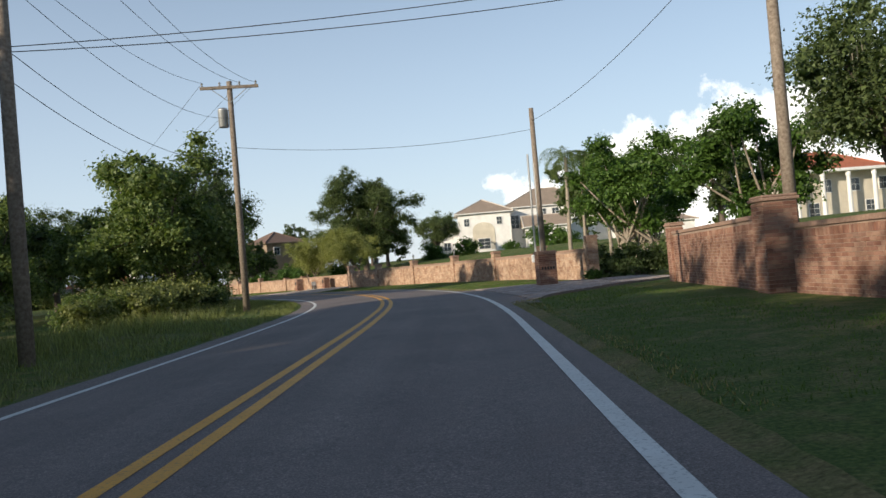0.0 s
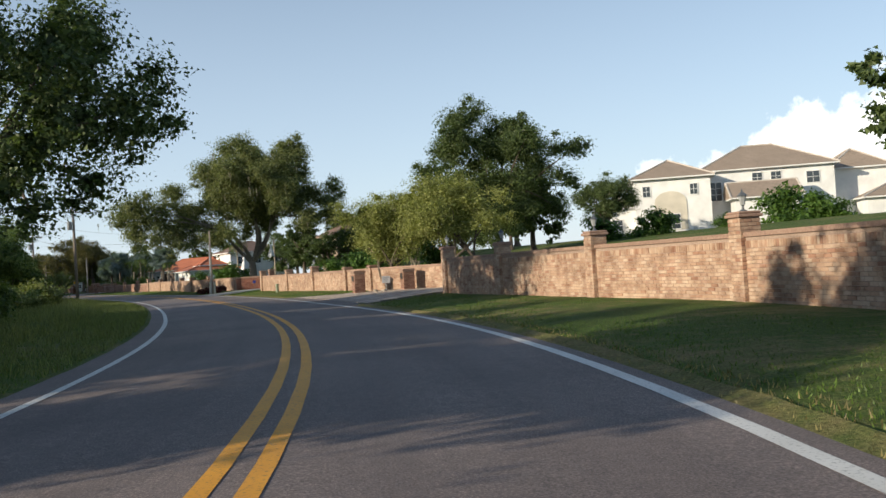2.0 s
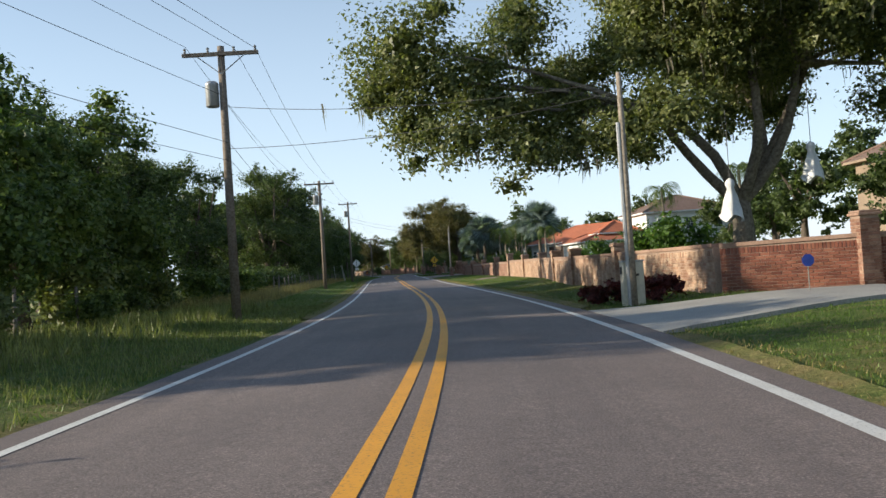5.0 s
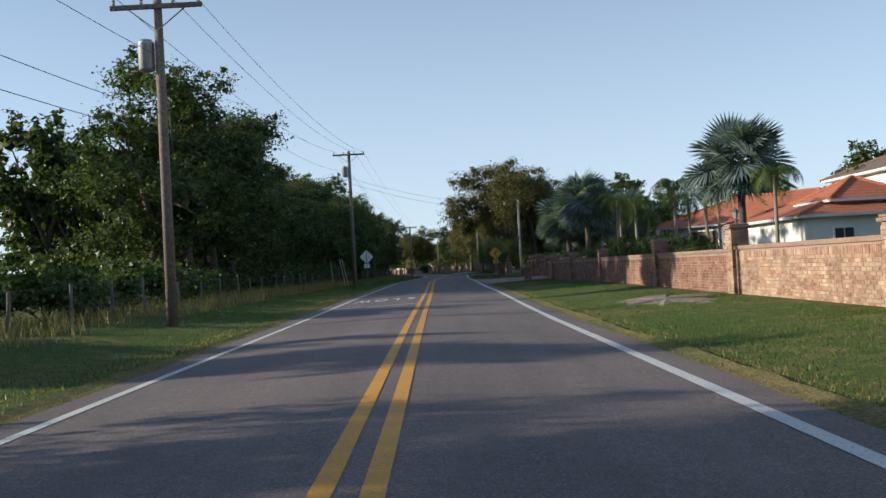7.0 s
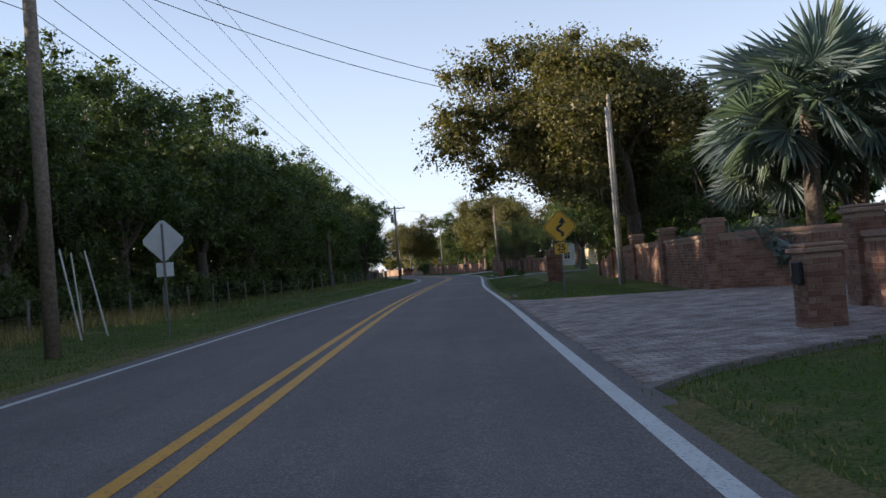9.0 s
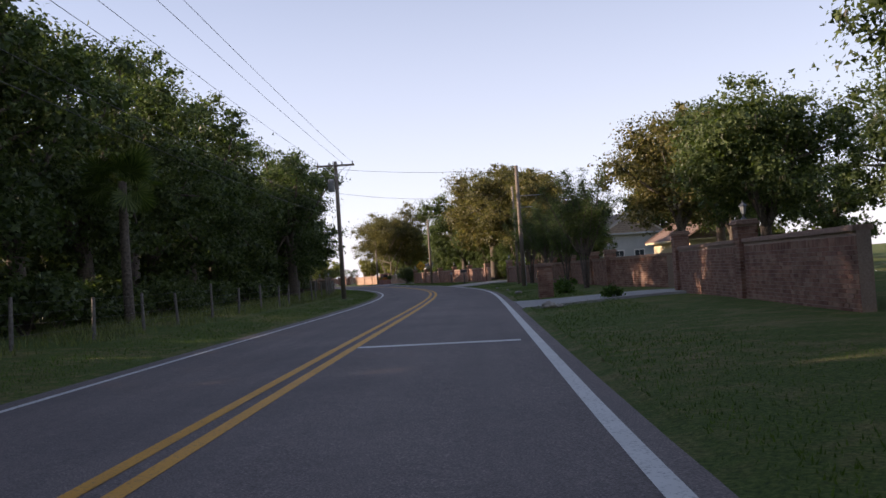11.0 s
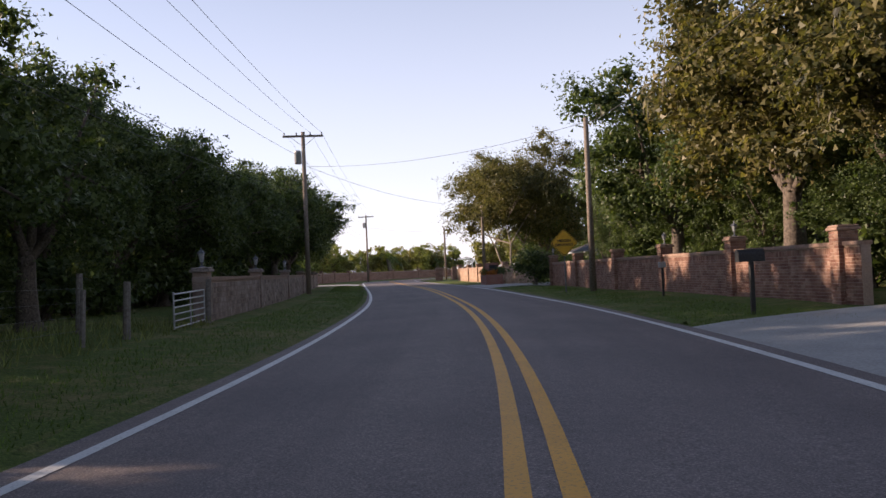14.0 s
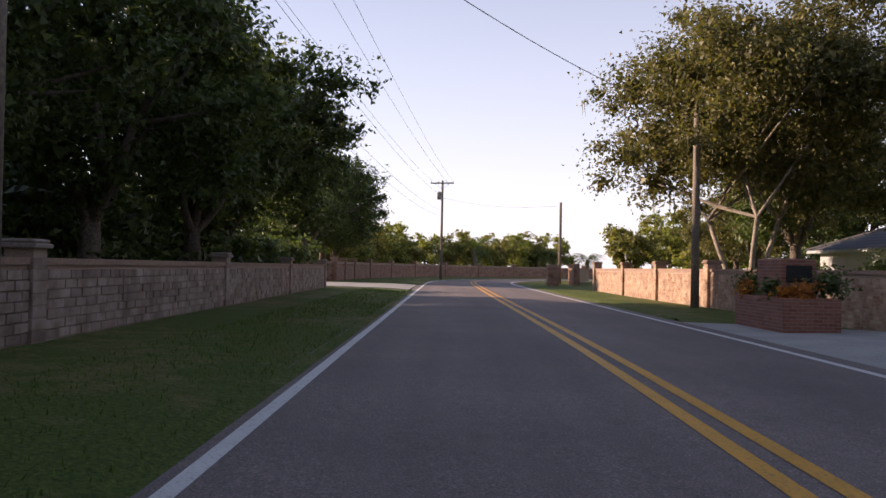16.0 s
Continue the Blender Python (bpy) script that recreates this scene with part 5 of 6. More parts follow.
    for s, d, k in ((95.5, 12.0, 1.0), (94.8, 13.6, 1.0), (94.0, 15.2, 1.0), (87.0, 13.2, 0.9), (86.6, 15, 0.9), (93.6, 11.6, 0.55)):
        tree_at(hedge, s, d, k, turn())
    ball = shrub(121, 3.0, 1.25, 6500, 0.16, OAK_LEAF, "round_shrub", "large dense dark shrub clipped round")
    tree_at(ball, 436.0, 7.2, 0.9, 0)
    bush = shrub(122, 1.0, 0.7, 1300, 0.13, BRIGHT_LEAF, "garden_shrub", "low green garden shrub")
    for s, d, k in ((349.5, 6.3, 0.8), (340.5, 7.0, 0.5), (97, 11.6, 0.8), (99.5, 11.4, 0.7), (92.2, 9.6, 0.6)):
        tree_at(bush, s, d, k, turn())
    red = shrub(123, 0.75, 0.7, 1000, 0.12, RED_LEAF, "red_shrub", "low dark red-leaved shrub beside the utility box")
    for s, d, k in ((186.0, 6.1, 1.0), (187.2, 5.6, 1.0), (187.4, 4.7, 0.8)):
        tree_at(red, s, d, k, turn())
    garden = shrub(124, 3.4, 2.4, 3800, 0.26, BRIGHT_LEAF, "garden_bush", "rounded green bush in front of the white house")
    for (x, y), k in (((14.5, 128), 1.35), ((18.5, 127), 1.0), ((4, 134), 1.0), ((-1, 136), 0.9), ((10, 132), 0.7)):
        put(garden, (x, y, 2.2), turn(), k)
    for s, d, k in ((146, 13, 0.8), (156, 12, 0.7), (162, 13, 0.8), (170, 12, 0.7), (205, 13, 0.9), (212, 14, 0.8), (221, 13, 0.7), (289, 12.5, 0.6), (292, 12.4, 0.6), (296, 12.6, 0.6)):
        tree_at(garden, s, d, k, turn(), "rounded green bush behind the wall")


RED_LEAF = leaf_material("red_leaf", (0.05, 0.012, 0.015), (0.16, 0.04, 0.04))
build_trees()


# ================= grass and weeds =================
def blades(name, spans, density, height, width, mat, label, seed, tall=0.0):
    """Grass blades over stretches (s0, s1, d0, d1) as one mass."""
    rng = np.random.default_rng(seed)
    V, F = [], []
    for s0, s1, d0, d1 in spans:
        n = int((s1 - s0) * abs(d1 - d0) * density)
        for _ in range(n):
            s, d = rng.uniform(s0, s1), rng.uniform(d0, d1)
            if noise.noise(Vector((s * 0.45, d * 0.45, seed))) < -0.5 + tall * rng.uniform(0.15, 0.55):
                continue
            if any(abs(s - (c[0][0] + c[1][0]) / 2) < abs(c[1][0] - c[0][0]) / 2 * max(0.45, 1 - 0.09 * (d - 3.7)) for c in DRIVES.values()) and d > 0:
                continue
            o = on_ground(s, d, -0.01)
            h = height * rng.uniform(0.4, 1.3)
            a = rng.uniform(0, 6.28)
            dx, dy = math.cos(a) * width, math.sin(a) * width
            i = len(V)
            V += [(o.x - dx, o.y - dy, o.z), (o.x + dx, o.y + dy, o.z), (o.x + rng.normal() * h * 0.35, o.y + rng.normal() * h * 0.35, o.z + h)]
            F.append((i, i + 1, i + 2))
    return tagged(mesh_object(name, V, F, mat), label, "grass", kind="stuff")


LAWN_LEAF = leaf_material("lawn_leaf", (0.05, 0.10, 0.018), (0.125, 0.195, 0.04))
blades("lawn_grass", [(60, 300, 4.2, 8.2), (300, 445, 4.0, 7.0)], 120, 0.05, 0.009, LAWN_LEAF, "short green lawn grass beside the road", 1)
blades("verge_grass", [(96, 300, -7.5, -4.0), (300, 470, -6.5, -4.0)], 80, 0.07, 0.010, LAWN_LEAF, "short green grass on the narrow verge", 6)
blades("dry_grass", [(60, 300, 3.86, 4.6), (200, 300, -4.8, -3.86)], 110, 0.06, 0.010, STRAW_LEAF, "dry straw-coloured grass at the road edge", 2)
blades("tall_grass", [(64, 200, -10.5, -6.4)], 60, 0.42, 0.014, WEED_LEAF, "tall rank grass and weeds on the verge", 3, 1.0)
blades("rough_grass", [(64, 200, -6.6, -4.0)], 110, 0.15, 0.010, WEED_LEAF, "rough mixed grass beside the asphalt", 7, 0.4)
blades("fence_weeds", [(200, 300, -12, -7.5)], 45, 0.5, 0.012, STRAW_LEAF, "dry weeds along the wire fence", 4, 1.0)
blades("woodland_weeds", [(300, 402, -11, -6.8)], 30, 0.3, 0.014, WEED_LEAF, "green weeds along the wire fence", 5, 1.0)


# ================= houses =================
WHITE_STUCCO = two_scale("white_stucco", (0.78, 0.77, 0.75), (0.86, 0.85, 0.83), 30, 0.5, 0.9, 0.2, 0.004)
CREAM_STUCCO = two_scale("cream_stucco", (0.60, 0.54, 0.44), (0.72, 0.66, 0.55), 30, 0.5, 0.9, 0.2, 0.004)
GREY_STUCCO = two_scale("grey_stucco", (0.42, 0.43, 0.44), (0.54, 0.55, 0.56), 30, 0.5, 0.9, 0.2, 0.004)
DOOR_BROWN = two_scale("brown_door_wood", (0.055, 0.03, 0.02), (0.10, 0.055, 0.035), 20, 1, 0.6, 0.2, 0.003)
# stucco darkened to brown to stand in for the shade of trees
SHADED_STUCCO = two_scale("shaded_stucco", (0.24, 0.18, 0.13), (0.34, 0.26, 0.19), 30, 0.5, 0.9, 0.2, 0.004)
YELLOW_STUCCO = two_scale("yellow_stucco", (0.58, 0.48, 0.30), (0.70, 0.60, 0.40), 30, 0.5, 0.9, 0.2, 0.004)
DARK_GLASS, dg_nt, dg_b = material("window_glass")
dg_b.inputs["Base Color"].default_value = (0.05, 0.06, 0.07, 1)
dg_b.inputs["Roughness"].default_value = 0.08


def tiled_roof(name, dark, light):
    m, nt, b = material(name)
    geo = nt.nodes.new("ShaderNodeTexCoord").outputs["Object"]
    wave = node(nt, "ShaderNodeTexWave", Scale=1.6, Distortion=0.4)
    wave.bands_direction = "Z"
    nt.links.new(geo, wave.inputs["Vector"])
    f, c = noise_tex(nt, 8, 4, coord=geo), noise_tex(nt, 0.6, 3, coord=geo)
    base = ramp(nt, f, [(0.3, dark), (0.7, light)])
    base = mixed(nt, 0.5, base, ramp(nt, wave.outputs["Fac"], [(0.0, (0.6, 0.6, 0.6)), (0.4, (1, 1, 1))]), "MULTIPLY")
    base = mixed(nt, 0.5, base, ramp(nt, c, [(0.3, (0.7, 0.7, 0.7)), (0.7, (1, 1, 1))]), "MULTIPLY")
    nt.links.new(base, b.inputs["Base Color"])
    b.inputs["Roughness"].default_value = 0.85
    bump(nt, b, wave.outputs["Fac"], 0.6, 0.04)
    return m


TAN_TILE = tiled_roof("tan_roof_tile", (0.26, 0.20, 0.15), (0.42, 0.33, 0.26))
CLAY_TILE = tiled_roof("clay_roof_tile", (0.36, 0.10, 0.05), (0.56, 0.20, 0.10))
BROWN_TILE = tiled_roof("brown_roof_tile", (0.14, 0.09, 0.07), (0.26, 0.17, 0.13))
DARK_TILE = tiled_roof("dark_shingle", (0.05, 0.05, 0.055), (0.10, 0.10, 0.11))


def house_block(parent, x0, x1, y0, y1, eave, rise, wall_mat, roof_mat, gable=False, over=0.6, base=-1.2):
    part("wall", box(bmesh.new(), x0, x1, y0, y1, base, eave), wall_mat, parent)
    bm = bmesh.new()
    a, b, c, d = x0 - over, x1 + over, y0 - over, y1 + over
    inset = 0.0 if gable else min((b - a), (d - c)) / 2
    if (b - a) >= (d - c):
        ridge = [(a + inset, (c + d) / 2, eave + rise), (b - inset, (c + d) / 2, eave + rise)]
        faces = [(0, 1, 5, 4), (1, 2, 5), (2, 3, 4, 5), (3, 0, 4)]
    else:
        ridge = [((a + b) / 2, c + inset, eave + rise), ((a + b) / 2, d - inset, eave + rise)]
        faces = [(0, 1, 4), (1, 2, 5, 4), (2, 3, 5), (3, 0, 4, 5)]
    if abs(ridge[0][0] - ridge[1][0]) + abs(ridge[0][1] - ridge[1][1]) < 0.05:
        ridge[1] = (ridge[0][0] + 0.06, ridge[0][1], ridge[0][2])
    vs = [bm.verts.new(p) for p in [(a, c, eave), (b, c, eave), (b, d, eave), (a, d, eave)] + ridge]
    for f in faces:
        bm.faces.new([vs[k] for k in f])
    bm.faces.new([vs[k] for k in (3, 2, 1, 0)])
    roof = part("roof", bm, roof_mat, parent)
    part("fascia", box(bmesh.new(), a, b, c, d, eave - 0.16, eave - 0.004), wall_mat, roof)
    bm = bmesh.new()
    for k, r in ((0, 4), (1, 5), (2, 5), (3, 4)) if (b - a) >= (d - c) else ((0, 4), (1, 4), (2, 5), (3, 5)):
        tube(bm, vs_at(a, b, c, d, eave, k), ridge[r - 4], 0.13, 0.13, 6)
    tube(bm, ridge[0], ridge[1], 0.13, 0.13, 6)
    part("ridge_tiles", bm, PALE_TILE if roof_mat is TAN_TILE else roof_mat, roof)
    return roof


PALE_TILE = two_scale("pale_ridge_tile", (0.50, 0.44, 0.38), (0.62, 0.56, 0.50), 12, 1, 0.9)


def vs_at(a, b, c, d, z, k):
    return ((a, c, z), (b, c, z), (b, d, z), (a, d, z))[k]


def window_at(parent, x, y, z, w, h, face="y", arch=False):
    bm = box(bmesh.new(), -w / 2 - 0.08, w / 2 + 0.08, -0.06, 0.02, -h / 2 - 0.08, h / 2 + 0.08, 0.01)
    fr = part("window_frame", bm, WHITE_STUCCO, parent)
    fr.matrix_basis = Matrix.Translation((x, y, z)) @ Matrix.Rotation(0 if face == "y" else math.pi / 2, 4, "Z")
    for i in range(2):
        for j in range(2 if h < 1.8 else 3):
            rows = 2 if h < 1.8 else 3
            pw, ph = w / 2 - 0.05, h / rows - 0.05
            cx, cz = (i - 0.5) * w / 2, -h / 2 + (j + 0.5) * h / rows
            part("pane", box(bmesh.new(), cx - pw / 2, cx + pw / 2, -0.075, -0.062, cz - ph / 2, cz + ph / 2), DARK_GLASS, fr)


def mansion():
    h = thing("white_house", (3.2, 165.5, 3.8), 0.0, "large white stucco house with tan hipped roofs and arched entry", "house")
    h.scale = (1.1, 1.1, 1.1)
    house_block(h, 0, 9, 0, 10, 6.6, 2.5, WHITE_STUCCO, TAN_TILE)
    house_block(h, 8.4, 24, 3.2, 15, 7.2, 3.4, WHITE_STUCCO, TAN_TILE)
    house_block(h, 24.3, 31, 6, 15, 6.6, 2.6, WHITE_STUCCO, TAN_TILE)
    house_block(h, 11.5, 18.5, -2.0, 4.0, 3.4, 2.0, WHITE_STUCCO, TAN_TILE, True)
    house_block(h, 27, 41, 1.5, 12, 2.6, 2.4, WHITE_STUCCO, TAN_TILE)
    house_block(h, -4.5, 0.3, 2, 9, 3.4, 1.5, WHITE_STUCCO, TAN_TILE)
    bm = bmesh.new()
    pts = [(-1.9, 0), (1.9, 0)] + [(1.9 * math.cos(k * math.pi / 10), 3.4 + 1.3 * math.sin(k * math.pi / 10)) for k in range(11)]
    f = bm.faces.new([bm.verts.new((4.2 + x, -0.03, 0.2 + z)) for x, z in pts])
    r = bmesh.ops.extrude_face_region(bm, geom=[f])
    for v in r["geom"]:
        if isinstance(v, bmesh.types.BMVert):
            v.co.y -= 0.05
    part("entry_arch", bm, CREAM_STUCCO, h, "deep arched entry")
    for x, y, z, w, hh in ((7.0, 0, 5.0, 0.9, 1.3), (1.4, 0, 5.0, 0.9, 1.3), (10.0, 3.2, 4.6, 1.4, 2.3), (15.0, 3.2, 6.0, 1.2, 1.2), (17.2, 3.2, 6.0, 1.2, 1.2), (21.5, 3.2, 5.6, 1.5, 1.4), (4.2, -0.07, 1.2, 2.0, 1.8), (32, 1.5, 1.0, 1.2, 1.4), (36, 1.5, 1.0, 1.2, 1.4), (-2.2, 2, 1.2, 1.2, 1.4)):
        window_at(h, x, y - 0.02, z, w, hh)


def simple_house(name, place, turn, label, w, d, eave, rise, wall_mat, roof_mat, windows, gable=False, tower=None):
    h = thing(name, place, turn, label, "house")
    house_block(h, 0, w, 0, d, eave, rise, wall_mat, roof_mat, gable)
    if tower:
        house_block(h, *tower, wall_mat, roof_mat)
    for x, z, ww, hh in windows:
        window_at(h, x, -0.02, z, ww, hh)
    return h


def build_houses():
    mansion()
    c = simple_house("cream_house", (44, 112, 3.0), 0.15, "tall cream stucco house with white columns and a clay tile roof", 16, 12, 6.4, 3.2, CREAM_STUCCO, CLAY_TILE, [(2, 4.6, 1.2, 1.6), (6, 4.6, 1.2, 1.6), (10, 4.6, 1.2, 1.6), (14, 4.6, 1.2, 1.6), (4, 1.5, 1.4, 2.0), (12, 1.5, 1.4, 2.0)])
    for x in (1, 4.6, 8.2, 11.8, 15):
        part("column", lathe(bmesh.new(), [(0.34, -1.2), (0.3, 0.2), (0.26, 5.6), (0.34, 5.8), (0.34, 6.3)], 14, (x, -1.5, 0)), WHITE_STUCCO, c)
    part("porch_roof", box(bmesh.new(), -0.2, 16.2, -2.0, -0.01, 6.3, 6.7, 0.05), WHITE_STUCCO, c)
    a = heading(262)
    simple_house("clay_roof_house", on_ground(261, 21.5), a, "low white house with a red clay tile roof", 9, 12, 3.0, 1.6, WHITE_STUCCO, CLAY_TILE, [(2.2, 1.5, 1.1, 1.4), (6.2, 1.5, 1.1, 1.4)], False, (2.5, 6.5, 1.5, 5.5, 3.9, 1.4))
    simple_house("white_two_storey_house", on_ground(268, 31), a, "two-storey white house with a brown tile roof", 11, 10, 6.2, 2.2, WHITE_STUCCO, BROWN_TILE, [(2, 4.6, 1.1, 1.4), (5.5, 4.6, 1.1, 1.4), (9, 4.6, 1.1, 1.4)])
    h = simple_house("clay_roof_house", on_ground(287.9, 19.9), -0.23, "grey-white house with red clay roof and brown garage door", 17, 9.5, 3.5, 2.3, GREY_STUCCO, CLAY_TILE, [(0.75, 2.0, 0.6, 0.9), (1.95, 2.05, 0.7, 1.0), (10.5, 2.0, 1.2, 1.2)])
    part("garage_frame", box(bmesh.new(), 3.3, 6.3, -0.06, -0.004, 0.2, 3.12, 0.02), WHITE_STUCCO, h)
    g = part("garage_door", box(bmesh.new(), 3.45, 6.15, -0.09, -0.062, 0.2, 2.98, 0.01), DOOR_BROWN, h, "dark brown panelled garage door")
    for k in range(4):
        for m in range(4):
            part("panel", box(bmesh.new(), 3.53 + 0.66 * m, 4.07 + 0.66 * m, -0.108, -0.092, 0.3 + 0.68 * k, 0.84 + 0.68 * k, 0.008), DOOR_BROWN, g)
    part("wall_lamp", lathe(bmesh.new(), [(0.03, 0), (0.1, 0.04), (0.12, 0.34), (0.05, 0.44), (0.0, 0.46)], 8, (2.85, -0.14, 2.2)), WIRE_BLACK, h, "black wall lantern")
    # the shade on these walls is put into their dark stucco colour
    simple_house("brown_roof_house", on_ground(211, 34.5), heading(196), "two-storey house with tree shade in its wall colour and stepped clay tile roofs beyond the wall", 7.5, 8, 6.6, 2.2, SHADED_STUCCO, BROWN_TILE, [(2, 5.0, 1.2, 1.4), (5.4, 5.0, 1.2, 1.4)], False, (-5, 0.2, 1, 7, 4.4, 1.6))
    simple_house("yellow_gable_house", on_ground(381, 22.2), heading(381), "small yellow gabled house lit by the sun", 4.2, 9, 2.6, 1.6, YELLOW_STUCCO, BROWN_TILE, [(2.1, 1.5, 1.1, 1.1)], True)
    simple_house("grey_gable_house", on_ground(397, 20.6), heading(397), "pale grey house with a gabled roof", 5.6, 8, 4.0, 2.0, GREY_STUCCO, TAN_TILE, [(1.4, 1.6, 1.0, 1.2), (3.6, 1.6, 1.0, 1.2)], True)
    simple_house("bungalow", on_ground(505, 44), heading(460), "low cream bungalow beyond the wall", 16, 9, 2.8, 1.4, CREAM_STUCCO, TAN_TILE, [(4, 1.5, 1.4, 1.2), (11, 1.5, 1.4, 1.2)])
    simple_house("dark_roof_house", on_ground(466, 20), heading(460), "low house with a dark shingle roof under the oaks", 12, 10, 2.7, 2.2, GREY_STUCCO, DARK_TILE, [(3, 1.5, 1.2, 1.2), (8, 1.5, 1.2, 1.2)])


build_houses()


# ================= road signs and markings =================
SIGN_YELLOW = two_scale("yellow_sign_face", (0.74, 0.40, 0.02), (0.84, 0.48, 0.03), 20, 2, 0.45, 0.05, 0.002)
SIGN_BLACK = two_scale("black_sign_print", (0.012, 0.012, 0.012), (0.02, 0.02, 0.02), 20, 2, 0.5, 0.05, 0.002)
SIGN_BACK = two_scale("bare_aluminium", (0.80, 0.81, 0.82), (0.90, 0.91, 0.92), 20, 2, 0.4, 0.05, 0.002, 0.35)
SIGN_BLUE = two_scale("blue_sign_face", (0.03, 0.07, 0.40), (0.05, 0.10, 0.50), 20, 2, 0.5, 0.05, 0.002)
SIGN_WHITE = two_scale("white_sign_face", (0.70, 0.70, 0.70), (0.80, 0.80, 0.80), 20, 2, 0.5, 0.05, 0.002)
POST_METAL = two_scale("sign_post_metal", (0.16, 0.17, 0.16), (0.26, 0.27, 0.26), 20, 2, 0.6, 0.1, 0.002, 0.4)


def plate(name, bm_outline, mat, parent, y=0.0, thick=0.006, label=""):
    bm = bmesh.new()
    f = bm.faces.new([bm.verts.new((x, y, z)) for x, z in bm_outline])
    r = bmesh.ops.extrude_face_region(bm, geom=[f])
    for v in r["geom"]:
        if isinstance(v, bmesh.types.BMVert):
            v.co.y += thick
    bmesh.ops.recalc_face_normals(bm, faces=bm.faces)
    return part(name, bm, mat, parent, label)


def words(text, size, mat, parent, x, y, z, name="lettering"):
    c = bpy.data.curves.new(name, "FONT")
    c.body, c.size, c.align_x, c.align_y, c.extrude = text, size, "CENTER", "CENTER", 0.002
    c.offset = 0.006
    c.materials.append(mat)
    ob = new(name, c)
    ob.parent = parent
    ob.matrix_basis = Matrix.Translation((x, y, z)) @ Matrix.Rotation(math.pi / 2, 4, "X")
    return ob


def diamond(r, cz):
    k = 0.06
    return [(-r, cz - k), (-k, cz - r), (k, cz - r), (r, cz - k), (r, cz + k), (k, cz + r), (-k, cz + r), (-r, cz + k)]


def ring(outer, inner, name, mat, parent, y):
    bm = bmesh.new()
    a = [bm.verts.new((x, y, z)) for x, z in outer]
    b = [bm.verts.new((x, y, z)) for x, z in inner]
    n = len(a)
    for i in range(n):
        bm.faces.new((a[i], a[(i + 1) % n], b[(i + 1) % n], b[i]))
    return part(name, bm, mat, parent)


def sign_post(s, d, label, facing=0.0, h=2.9):
    t = thing("road_sign", on_ground(s, d), heading(s) + facing, label, "road sign", "road signs")
    part("post", box(bmesh.new(), -0.03, 0.03, 0.012, 0.05, -0.3, h, 0.008), POST_METAL, t)
    return t


def build_signs():
    t = sign_post(293, 6.0, "yellow diamond winding-road sign with a 25 advisory plate", h=2.75)
    plate("sign_face", diamond(0.56, 2.3), SIGN_YELLOW, t)
    ring(diamond(0.53, 2.3), diamond(0.50, 2.3), "border", SIGN_BLACK, t, -0.004)
    bm = bmesh.new()
    pts = []
    for i in range(25):
        u = i / 24
        pts.append((0.10 * math.sin(u * 2.0 * math.pi * 1.25 + 0.4), 1.98 + 0.46 * u))
    for (x0, z0), (x1, z1) in zip(pts, pts[1:]):
        dx, dz = x1 - x0, z1 - z0
        L = math.hypot(dx, dz)
        nx, nz = -dz / L * 0.045, dx / L * 0.045
        bm.faces.new([bm.verts.new((x, -0.005, z)) for x, z in ((x0 - nx, z0 - nz), (x0 + nx, z0 + nz), (x1 + nx, z1 + nz), (x1 - nx, z1 - nz))])
    x, z = pts[-1]
    bm.faces.new([bm.verts.new((x + a, -0.005, z + b)) for a, b in ((-0.13, -0.02), (0.13, -0.02), (0.0, 0.2))])
    part("winding_arrow", bm, SIGN_BLACK, t, "black winding arrow")
    plate("speed_plate", [(-0.23, 1.36), (0.23, 1.36), (0.23, 1.72), (-0.23, 1.72)], SIGN_YELLOW, t)
    words("25", 0.3, SIGN_BLACK, t, 0, -0.006, 1.57)
    part("unit_bar", box(bmesh.new(), -0.1, 0.1, -0.006, -0.002, 1.395, 1.43), SIGN_BLACK, t)

    t = sign_post(419.3, 5.4, "yellow diamond sign reading HIDDEN DRIVEWAY", h=2.6)
    plate("sign_face", diamond(0.6, 2.3), SIGN_YELLOW, t)
    ring(diamond(0.57, 2.3), diamond(0.54, 2.3), "border", SIGN_BLACK, t, -0.004)
    words("HIDDEN", 0.17, SIGN_BLACK, t, 0, -0.006, 2.39)
    words("DRIVEWAY", 0.17, SIGN_BLACK, t, 0, -0.006, 2.2)

    t = sign_post(285.5, -5.3, "diamond road sign and small plate seen from the bare back", h=2.95)
    plate("sign_back", diamond(0.53, 2.5), SIGN_BACK, t, 0.055)
    plate("plate_back", [(-0.23, 1.55), (0.23, 1.55), (0.23, 1.92), (-0.23, 1.92)], SIGN_BACK, t, 0.055)
    t.matrix_basis = Matrix.Translation(on_ground(285.5, -5.3)) @ Matrix.Rotation(heading(285.5), 4, "Z")

    for s, d in ((182.4, 8.6), (397.5, 11.6)):
        t = thing("yard_sign", on_ground(s, d), heading(s), "small blue octagonal yard sign on a thin stake", "yard sign", "yard signs")
        part("stake", tube(bmesh.new(), (0, 0, -0.1), (0, 0, 0.62), 0.012, 0.012, 6), POST_METAL, t)
        plate("board", [(0.15 * math.cos(k * math.pi / 4 + 0.39), 0.72 + 0.15 * math.sin(k * math.pi / 4 + 0.39)) for k in range(8)], SIGN_BLUE, t, -0.02)
    t = thing("yard_sign", on_ground(144.2, 8.4), heading(144), "small white paper sign on a thin stake under the tree", "yard sign", "yard signs")
    part("stake", tube(bmesh.new(), (0, 0, -0.1), (0, 0, 0.5), 0.012, 0.012, 6), SIGN_WHITE, t)
